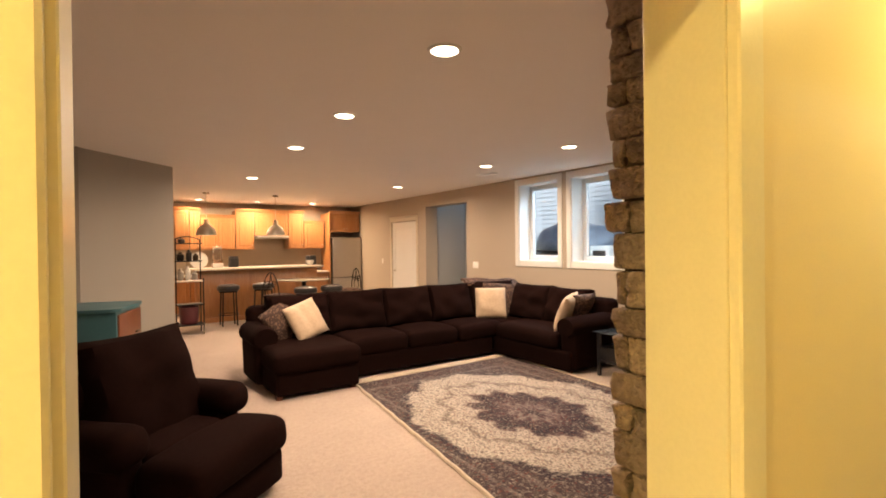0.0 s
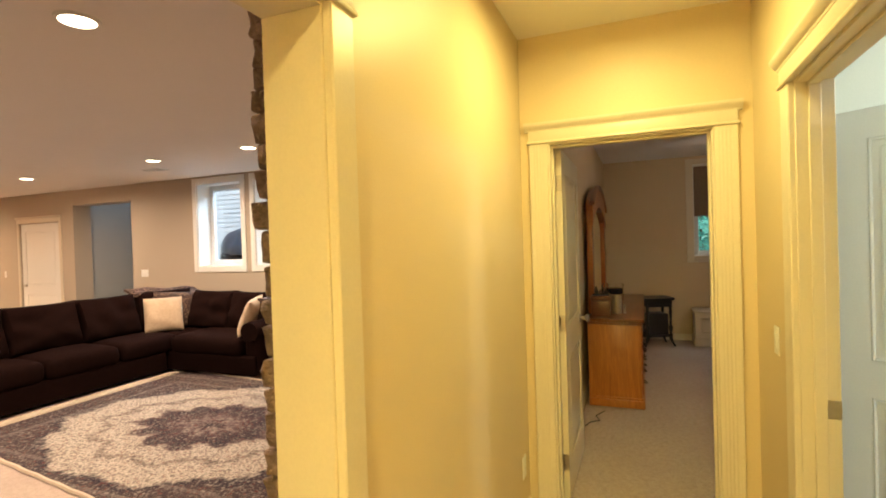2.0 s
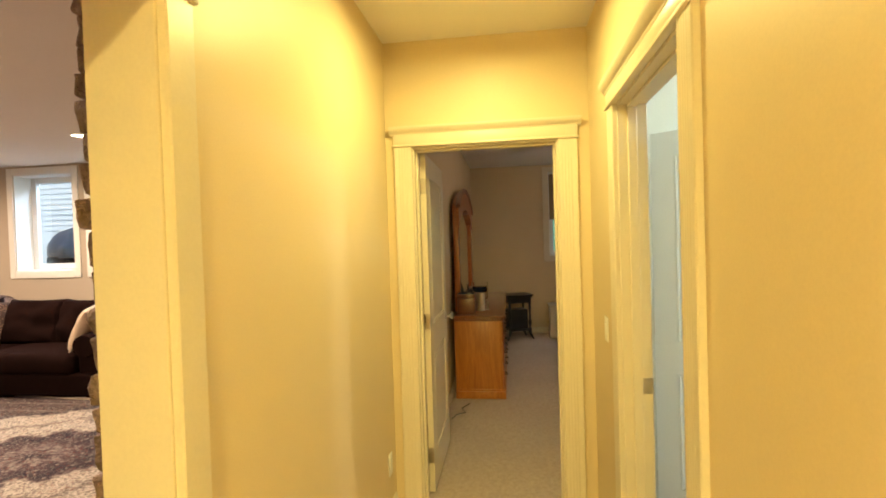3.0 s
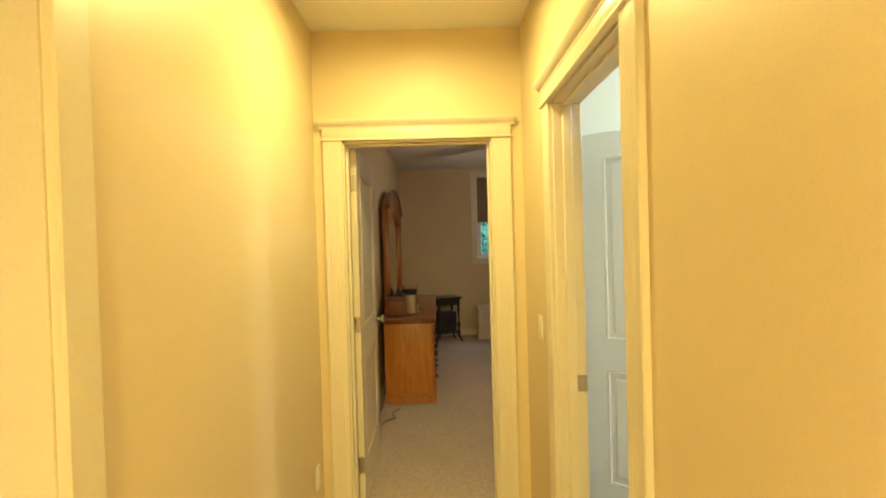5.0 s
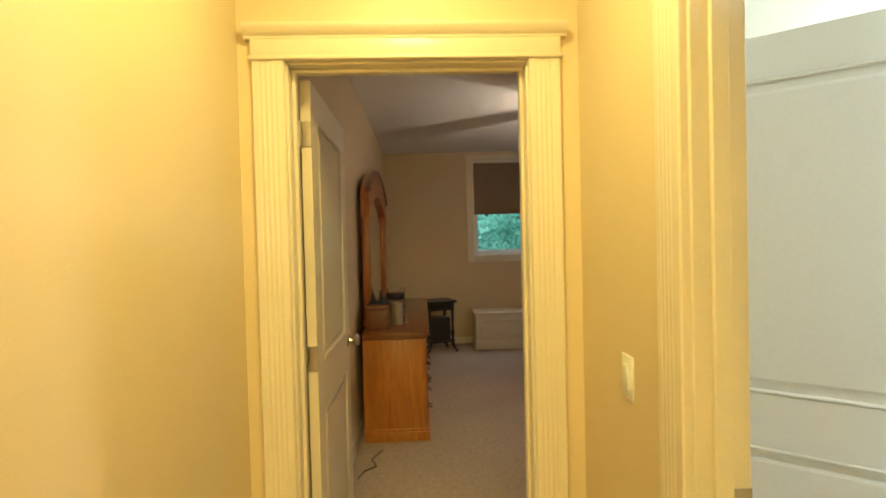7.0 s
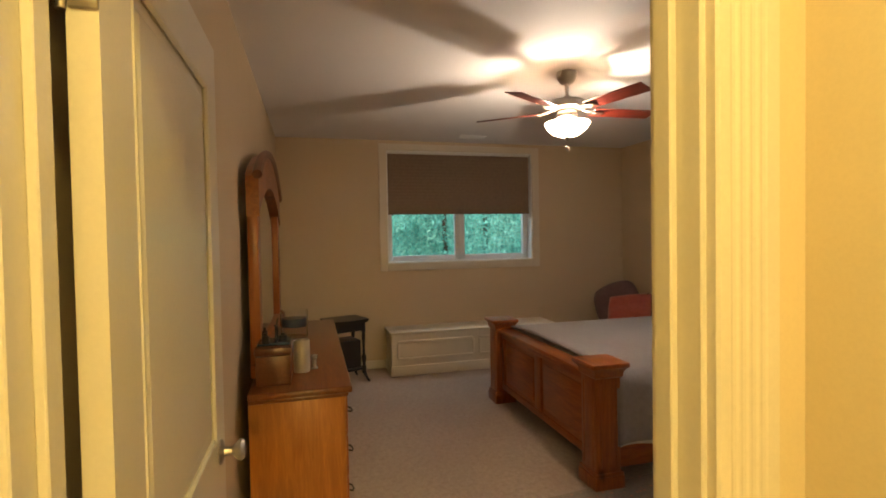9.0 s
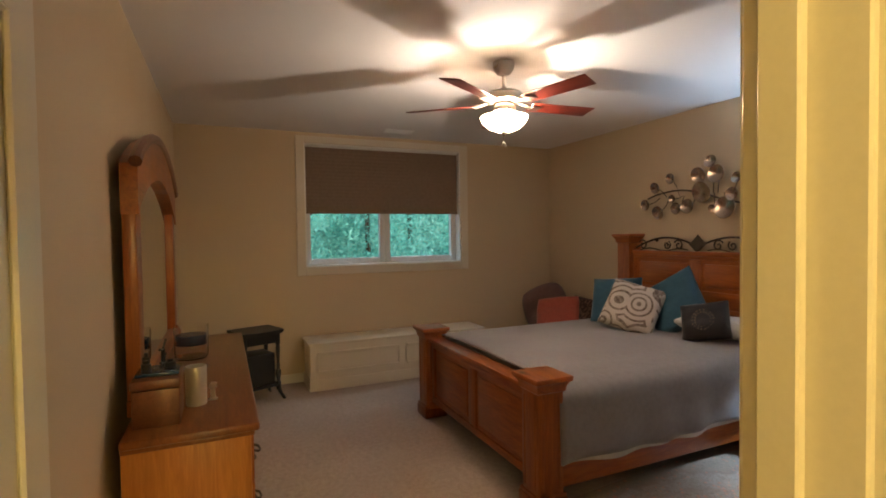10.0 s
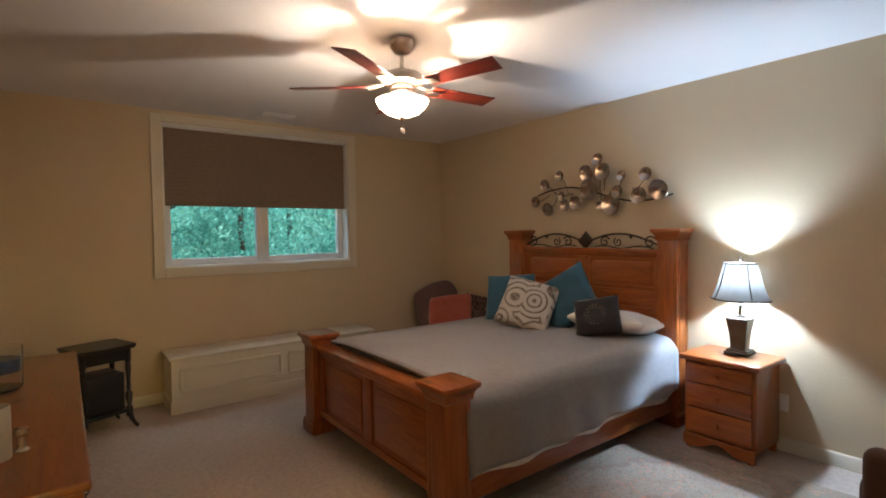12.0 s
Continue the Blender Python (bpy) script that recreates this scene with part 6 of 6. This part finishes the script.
solid("worktop", block((0.78, 12.46, 0.881), (2.90, KB, 0.92), 0.006), M_COUNTER, "pale laminate worktop along the wall", "worktop")
solid("worktop", block((3.68, 12.46, 0.881), (4.76, KB, 0.92), 0.006), M_COUNTER, "pale laminate worktop beside the refrigerator", "worktop")
M_SPLASH = plain("tan_backsplash", (0.30, 0.23, 0.155), (0.27, 0.205, 0.14), rough=0.35, bumps=0.05)
solid("trim", block((1.5, KB - 0.004, 0.93), (4.76, KB + 0.002, 1.85)), M_SPLASH, "tan backsplash panel", "backsplash", kind="structure", smooth=False)
rg = thing("range", "stainless kitchen range between cabinets", "range", pose(3.29, 12.78, 0))
part("body", block((-0.38, -0.32, 0.02), (0.38, 0.30, 0.90), 0.006), M_STEEL, rg)
part("backguard", block((-0.38, 0.22, 0.90), (0.38, 0.30, 1.08), 0.006), M_DARK, rg)
part("oven_door", block((-0.36, -0.345, 0.20), (0.36, -0.32, 0.75), 0.006), M_DARK, rg)
hd = thing("range_hood", "slim range hood under the short cabinets", "range hood", pose(3.375, 12.80, 1.76))
part("canopy", block((-0.38, -0.22, 0), (0.38, 0.29, 0.066), 0.008), M_STEEL, hd)
fr = thing("refrigerator", "stainless refrigerator with a bottom freezer drawer", "refrigerator", pose(5.235, 12.72, 0))
part("body", block((-0.40, -0.26, 0.03), (0.40, 0.37, 1.78), 0.01), M_DARK, fr)
for z0, z1 in ((0.06, 0.72), (0.735, 1.78)):
    d = part("door", block((-0.395, -0.32, z0), (0.395, -0.262, z1), 0.014, 3), M_STEEL, fr, "brushed steel door")
    bm = bmesh.new()
    tube(bm, [(-0.33, -0.32, z0 + 0.1 if z0 > 0.5 else z1 - 0.06), (-0.33, -0.37, z0 + 0.12 if z0 > 0.5 else z1 - 0.06), (-0.33 if z0 > 0.5 else 0.33, -0.37, z1 - 0.35 if z0 > 0.5 else z1 - 0.06), (-0.33 if z0 > 0.5 else 0.33, -0.32, z1 - 0.33 if z0 > 0.5 else z1 - 0.06)], 0.010, 8)
    part("handle", bm, M_STEEL, d)
solid("oak_partition", block((4.765, 12.45, 0), (4.79, KB, 2.40)), M_CAB, "oak side panel beside the refrigerator", "panel")

# bar peninsula
bar = thing("bar_peninsula", "oak bar peninsula with a raised pale counter", "kitchen bar", pose(0, 0, 0))
part("body", block((1.50, 11.32, 0), (4.02, 11.75, 1.085), 0.006), M_CAB, bar)
for i in range(5):
    x = 1.53 + i * 0.498
    part("panel", block((x, 11.305, 0.12), (x + 0.46, 11.322, 1.02), 0.006), M_CAB, bar)
part("kickboard", block((1.49, 11.30, 0), (4.03, 11.322, 0.10), 0.003), M_CAB, bar)
part("countertop", block((1.40, 11.02, 1.086), (4.08, 11.80, 1.128), 0.014, 3), M_COUNTER, bar, "pale bullnosed bar top")


def stool(m, label):
    root = thing("bar_stool", label, "bar stool", m, "bar stools")
    bm = bmesh.new()
    lathe(bm, [(0.0, 0.69), (0.18, 0.69), (0.205, 0.705), (0.212, 0.75), (0.20, 0.79), (0.13, 0.812), (0.0, 0.815)], 28)
    part("seat", bm, M_DARK, root, "black padded round seat")
    bm = bmesh.new()
    lathe(bm, [(0.165, 0.66), (0.175, 0.66), (0.175, 0.70), (0.165, 0.70)], 28, closed=True)
    part("seat_ring", bm, M_IRON, root)
    for k in range(4):
        a = math.pi / 4 + k * math.pi / 2
        bm = bmesh.new()
        tube(bm, [(0.165 * math.cos(a), 0.165 * math.sin(a), 0.69), (0.195 * math.cos(a), 0.195 * math.sin(a), 0.0)], 0.014, 8)
        part("leg", bm, M_IRON, root)
    bm = bmesh.new()
    tube(bm, [(0.183 * math.cos(2 * math.pi * i / 24), 0.183 * math.sin(2 * math.pi * i / 24), 0.22) for i in range(25)], 0.008, 6)
    part("foot_ring", bm, M_IRON, root)
    return root


first = stool(pose(1.98, 10.72, 0), "black iron bar stool with padded round seat")
copy_thing(first, pose(2.66, 10.74, 0, 0, 0, 20))

# pub table and its chairs
pt = thing("pub_table", "tall round table with a pale glass top", "table", pose(3.18, 9.72, 0))
bm = bmesh.new()
lathe(bm, [(0.0, 0.90), (0.50, 0.90), (0.512, 0.906), (0.512, 0.916), (0.50, 0.922), (0.0, 0.922)], 40)
part("tabletop", bm, plain("pale_glass_top", (0.42, 0.38, 0.30), rough=0.06, bumps=0), pt)
bm = bmesh.new()
lathe(bm, [(0.0, 0.0), (0.26, 0.0), (0.26, 0.02), (0.06, 0.05), (0.04, 0.10), (0.04, 0.85), (0.12, 0.90)], 24)
part("pedestal", bm, M_IRON, pt)


def iron_chair(m, label):
    root = thing("iron_chair", label, "chair", m, "iron chairs round the table")
    bm = bmesh.new()
    puff(bm, (0.42, 0.42, 0.09), pose(0, 0, 0.64), 0.35, 12, 4)
    part("seat", bm, M_FLORAL, root, "padded seat")
    for x in (-0.18, 0.18):
        for y in (-0.18, 0.18):
            bm = bmesh.new()
            tube(bm, [(x, y, 0.61), (x * 1.12, y * 1.12, 0)], 0.011, 8)
            part("leg", bm, M_IRON, root)
    bm = bmesh.new()
    tube(bm, [(0.20 * math.cos(a), -0.20, 0.62 + 0.46 * math.sin(a)) for a in [math.pi * i / 20 for i in range(21)]], 0.010, 8)
    part("back_hoop", bm, M_IRON, root)
    for s in (-1, 1):
        bm = bmesh.new()
        tube(bm, [(p[0], -0.20, p[2]) for p in spiral(s * 0.075, 0.86, 0.07, 1.4, 0.3, s, 0)], 0.007, 6)
        tube(bm, [(s * 0.03, -0.20, 0.62), (s * 0.10, -0.20, 0.74), (s * 0.02, -0.20, 0.94), (0, -0.20, 1.06)], 0.007, 6)
        part("back_scroll", bm, M_IRON, root)
    return root


ic = iron_chair(pose(2.62, 9.45, 0, 0, 0, -60), "black wrought-iron chair with scrolled back")
copy_thing(ic, pose(4.12, 9.78, 0, 0, 0, 95))
for x, y, a in ((3.02, 9.14, 10), (3.56, 9.24, 40)):
    copy_thing(first, pose(x, y, 0, 0, 0, a))

# pendants
for cx, cy in PENDANTS:
    p = thing("pendant_light", "brushed metal dome pendant lamp over the bar", "pendant lamp", pose(cx, cy, 0), "bar pendants")
    bm = bmesh.new()
    lathe(bm, [(0.06, CEIL - 0.025), (0.065, CEIL)], 20)
    part("canopy", bm, M_NICKEL, p)
    bm = bmesh.new()
    tube(bm, [(0, 0, CEIL - 0.02), (0, 0, 2.10)], 0.006, 8)
    part("stem", bm, M_NICKEL, p)
    bm = bmesh.new()
    pr = [(0.185, 1.80), (0.182, 1.83), (0.165, 1.90), (0.125, 1.96), (0.075, 1.99), (0.05, 2.02), (0.045, 2.09), (0.02, 2.12)]
    lathe(bm, pr + [(r * 0.95, zz - 0.004) for r, zz in pr[::-1]], 32, closed=True)
    part("shade", bm, M_NICKEL, p)
    bm = bmesh.new()
    lathe(bm, [(0.0, 1.80), (0.02, 1.805), (0.032, 1.83), (0.026, 1.855), (0.0, 1.86)], 14)
    part("bulb", bm, M_BULB, p)

# things on the bar and worktop
dp = thing("drink_dispenser", "clear glass drink dispenser on the bar", "drink dispenser", pose(1.90, 11.40, 1.128))
bm = bmesh.new()
lathe(bm, [(0.0, 0.10), (0.085, 0.10), (0.095, 0.12), (0.095, 0.36), (0.08, 0.40), (0.0, 0.40)], 24)
part("jar", bm, M_GLASS, dp)
part("stand", block((-0.10, -0.10, 0), (0.10, 0.10, 0.10), 0.01), M_CHINA, dp)
bm = bmesh.new()
lathe(bm, [(0.09, 0.40), (0.09, 0.43), (0.02, 0.45), (0.0, 0.47)], 20)
part("lid", bm, M_STEEL, dp)
cm = thing("coffee_maker", "black coffee maker on the bar", "coffee maker", pose(2.22, 11.42, 1.128))
part("body", block((-0.09, -0.10, 0), (0.09, 0.12, 0.20), 0.02, 3), M_DARK, cm)
part("lid", block((-0.085, -0.095, 0.20), (0.085, 0.11, 0.235), 0.02, 3), M_DARK, cm)
mxr = thing("stand_mixer", "dark countertop appliance with a pale bowl", "mixer", pose(3.92, 11.5, 1.128))
part("body", block((-0.08, -0.10, 0), (0.12, 0.12, 0.22), 0.03, 3), M_DARK, mxr)
bm = bmesh.new()
lathe(bm, [(0.0, 0), (0.05, 0), (0.085, 0.06), (0.09, 0.11), (0.085, 0.11), (0, 0.03)], 20, (-0.06, -0.16, 0))
part("bowl", bm, M_CHINA, mxr)
bm = bmesh.new()
lathe(bm, [(0.0, 0.012), (0.12, 0.010), (0.165, 0.024), (0.17, 0.024), (0.12, 0.0), (0.0, 0.0)], 36)
bmesh.ops.rotate(bm, verts=bm.verts, matrix=Matrix.Rotation(radians(78), 3, "X"))
solid("platter", bm, M_CHINA, "round white platter leaning on the bar top", "platter", m=pose(1.53, 11.30, 1.128 + 0.166))

# ---- baker's rack ----
bk = thing("bakers_rack", "black iron baker's rack with shelves of kitchenware", "shelf rack", pose(0.0, 0.0, 0))
RX0, RX1, RY0, RY1 = 0.98, 1.42, 9.95, 10.30
for x in (RX0, RX1):
    for y in (RY0, RY1):
        bm = bmesh.new()
        tube(bm, [(x, y, 0), (x, y, 1.0 if y == RY0 and x == RX1 else 1.70)], 0.011, 8)
        part("post", bm, M_IRON, bk)
bm = bmesh.new()
tube(bm, [(RX0, RY1, 1.70)] + [(RX0 + (RX1 - RX0) * i / 10, RY1, 1.70 + 0.06 * math.sin(math.pi * i / 10)) for i in range(1, 10)] + [(RX1, RY1, 1.70)], 0.010, 8)
part("crest", bm, M_IRON, bk)
for z, m in ((0.16, M_IRON), (0.52, M_IRON), (0.94, M_COUNTER), (1.30, M_IRON), (1.62, M_IRON)):
    part("shelf", block((RX0 - 0.01, RY0 if z < 1 else RY0 + 0.14, z), (RX1 + 0.01, RY1, z + 0.02), 0.003, 1), m, bk)
for x, z, r, h, mat_ in ((1.08, 1.32, 0.06, 0.16, M_IRON), (1.22, 1.32, 0.05, 0.20, M_DARK), (1.33, 1.32, 0.05, 0.13, M_BRONZE), (1.08, 0.96, 0.05, 0.22, M_STEEL), (1.20, 0.96, 0.045, 0.26, M_CHINA), (1.31, 0.96, 0.05, 0.17, M_STEEL), (1.10, 1.64, 0.06, 0.09, M_DARK)):
    bm = bmesh.new()
    lathe(bm, [(0.0, 0), (r * 0.8, 0), (r, h * 0.15), (r, h * 0.7), (r * 0.5, h * 0.82), (r * 0.45, h), (0, h)], 18)
    solid("canister", bm, mat_, "small kitchen canister on the iron rack", "canister", "kitchenware on the rack", m=pose(x, RY1 - 0.10, z))
bm = bmesh.new()
lathe(bm, [(0.0, 0), (0.13, 0), (0.155, 0.03), (0.165, 0.30), (0.17, 0.31), (0.155, 0.31), (0.15, 0.04), (0.0, 0.03)], 24)
M_PLUM = plain("plum_enamel", (0.10, 0.025, 0.035), rough=0.3, bumps=0.02)
solid("stock_pot", bm, M_PLUM, "plum enamel pot on the low rack shelf", "pot", m=pose(1.20, 10.12, 0.18))

# ---- outdoors ----
M_GRASS = plain("lawn", (0.05, 0.09, 0.03), (0.04, 0.07, 0.025), rough=1.0, grain=30, big=1.0, bumps=0.6)
bm = bmesh.new()
for x0, x1, y0, y1 in ((8.16, 300, -300, 300), (5.97, 8.16, 0.8, 300), (-300, 5.97, 13.4, 300), (-300, -2.5, -300, 13.4), (-2.5, 8.16, -300, -4.4)):
    vs = [bm.verts.new(p) for p in ((x0, y0, 0.55), (x1, y0, 0.55), (x1, y1, 0.55), (x0, y1, 0.55))]
    bm.faces.new(vs)
solid("ground", bm, M_GRASS, "lawn round the house", "ground", kind="structure", smooth=False)
M_SIDING = plain("grey_siding", (0.36, 0.43, 0.50), (0.31, 0.37, 0.44), rough=0.6, bumps=0.08)
nb = thing("neighbour_house", "grey lap-sided house wall across the side yard", "house", pose(10.4, 8.5, 0.5))
part("wall", block((0.03, -7, 0), (0.30, 7, 6.5)), M_SIDING, nb, smooth=False)
for i in range(52):
    bm = bmesh.new()
    z = i * 0.125
    vs = [bm.verts.new(p) for p in ((0.0, -7, z), (0.0, 7, z), (0.024, 7, z + 0.127), (0.024, -7, z + 0.127), (0.03, -7, z), (0.03, 7, z), (0.03, 7, z + 0.127), (0.03, -7, z + 0.127))]
    for q in ((0, 1, 2, 3), (0, 4, 5, 1), (4, 7, 6, 5)):
        bm.faces.new([vs[k] for k in q])
    part("siding_board", bm, M_SIDING, nb, smooth=False)
M_TARP = plain("blue_grey_tarp", (0.20, 0.26, 0.33), (0.09, 0.12, 0.17), rough=0.35, grain=20, big=5, bumps=0.4)
gr = thing("covered_grill", "barbecue grill under a pale tarp outside", "grill", pose(8.2, 7.25, 0.55, 0, 0, 10))
bm = bmesh.new()
bmesh.ops.create_icosphere(bm, subdivisions=4, radius=1.0)
for v in bm.verts:
    v.co = Vector((v.co.x * 0.5, v.co.y * 0.95, max(v.co.z, -0.2) * 0.55 + 0.95))
    v.co += v.co.normalized() * 0.12 * noise.noise(v.co * 3)
part("tarp", bm, M_TARP, gr)
part("body", block((-0.40, -0.75, 0.0), (0.40, 0.75, 0.88), 0.03), M_DARK, gr)
ub = thing("utility_box", "white utility box standing on the lawn", "utility box", pose(7.6, 6.05, 0.55))
part("box", block((-0.15, -0.22, 0), (0.15, 0.22, 0.95), 0.02), M_WHITE, ub)
part("door", block((-0.16, -0.14, 0.1), (-0.148, 0.14, 0.86), 0.005), M_DARK, ub)

# trees outside the bedroom window
m, t, b = node_mat("leaf")
v = coords(t)
ri = t.nodes.new("ShaderNodeNewGeometry")
col = ramp(t, ri.outputs["Random Per Island"], [(0.0, (0.07, 0.34, 0.29)), (0.5, (0.16, 0.57, 0.49)), (1.0, (0.29, 0.75, 0.66))])
t.links.new(col, b.inputs["Base Color"])
b.inputs["Roughness"].default_value = 0.6
thin = t.nodes.new("ShaderNodeBsdfTranslucent")
t.links.new(col, thin.inputs["Color"])
both = add(t, "ShaderNodeMixShader", Fac=0.45)
t.links.new(b.outputs[0], both.inputs[1])
t.links.new(thin.outputs[0], both.inputs[2])
t.links.new(both.outputs[0], t.nodes["Material Output"].inputs["Surface"])
M_LEAF = m
M_BARK = plain("bark", (0.09, 0.06, 0.04), (0.06, 0.04, 0.028), rough=0.95, grain=18, bumps=0.8)
rng = random.Random(5)
to_sun = Vector((-30, 8, 20)).to_track_quat("Z", "Y").to_matrix()
for k, (tx, ty, th, tr_) in enumerate(((11.4, -0.4, 4.6, 1.7), (12.2, -2.6, 5.2, 1.9), (11.6, -4.9, 4.4, 1.6), (13.4, -1.4, 6.2, 2.2), (13.6, -4.0, 6.4, 2.3), (12.6, 1.6, 5.4, 1.8), (14.2, -6.8, 6.0, 2.3))):
    tree = thing("tree", "leafy green tree outside the bedroom window", "tree", pose(tx, ty, 0.55), "trees outside the bedroom")
    bm = bmesh.new()
    tube(bm, [(0, 0, -0.05), (0.05, 0.03, th * 0.3), (0.0, 0.08, th * 0.65), (0.05, 0.0, th * 0.9)], 0.06, 10, 0.3)
    for i in range(6):
        a, z = rng.uniform(0, 6.28), th * rng.uniform(0.15, 0.7)
        l = tr_ * rng.uniform(0.5, 0.85)
        tube(bm, [(0, 0, z), (l * 0.5 * math.cos(a), l * 0.5 * math.sin(a), z + 0.3), (l * math.cos(a), l * math.sin(a), z + 0.55)], 0.035, 6, 0.3)
    part("trunk", bm, M_BARK, tree)
    verts, faces = [], []
    clumps = [(rng.gauss(0, tr_ * 0.5), rng.gauss(0, tr_ * 0.5), rng.uniform(0.1, th), rng.uniform(0.3, 0.6)) for _ in range(85)]
    for cx, cy, cz, cr in clumps:
        for _ in range(190):
            d = Vector((rng.gauss(0, 1), rng.gauss(0, 1), rng.gauss(0, 0.8)))
            p = Vector((cx, cy, cz)) + d * cr * 0.55
            p.z = max(p.z, 0.05)
            q = to_sun @ Euler((rng.uniform(-0.9, 0.9), rng.uniform(-0.9, 0.9), rng.uniform(0, 6.28))).to_matrix()
            s = rng.uniform(0.017, 0.036)
            base = len(verts)
            for lx, ly, lz in ((-1.5, 0, 0), (0, -0.6, 0.12), (1.5, 0, 0), (0, 0.6, 0.12)):
                verts.append(p + q @ (Vector((lx, ly, lz)) * s))
            faces.append((base, base + 1, base + 2, base + 3))
    me = bpy.data.meshes.new("crown")
    me.from_pydata([tuple(p) for p in verts], [], faces)
    me.materials.append(M_LEAF)
    cr = new("crown", me)
    cr.parent = tree
hb = bpy.data.materials.new("far_woods")
hb.use_nodes = True
t = hb.node_tree
b = t.nodes["Principled BSDF"]
v = coords(t)
col = ramp(t, noise_tex(t, v, 1.1, 8, 0.7), [(0.35, (0.05, 0.18, 0.13)), (0.5, (0.12, 0.40, 0.30)), (0.65, (0.22, 0.56, 0.44))])
t.links.new(col, b.inputs["Base Color"])
b.inputs["Roughness"].default_value = 0.9
bm = bmesh.new()
n = 60
lo = [bm.verts.new((22 + 1.2 * noise.noise(Vector((i * 0.3, 0, 0))), -30 + i, 0.5)) for i in range(n + 1)]
hi = [bm.verts.new((23 + 1.2 * noise.noise(Vector((i * 0.4, 2, 0))), -30 + i, 9 + 2.5 * noise.noise(Vector((i * 0.5, 9, 0))))) for i in range(n + 1)]
for i in range(n):
    bm.faces.new((lo[i], lo[i + 1], hi[i + 1], hi[i]))
solid("backdrop", bm, hb, "distant green woodland", "woods", kind="structure")
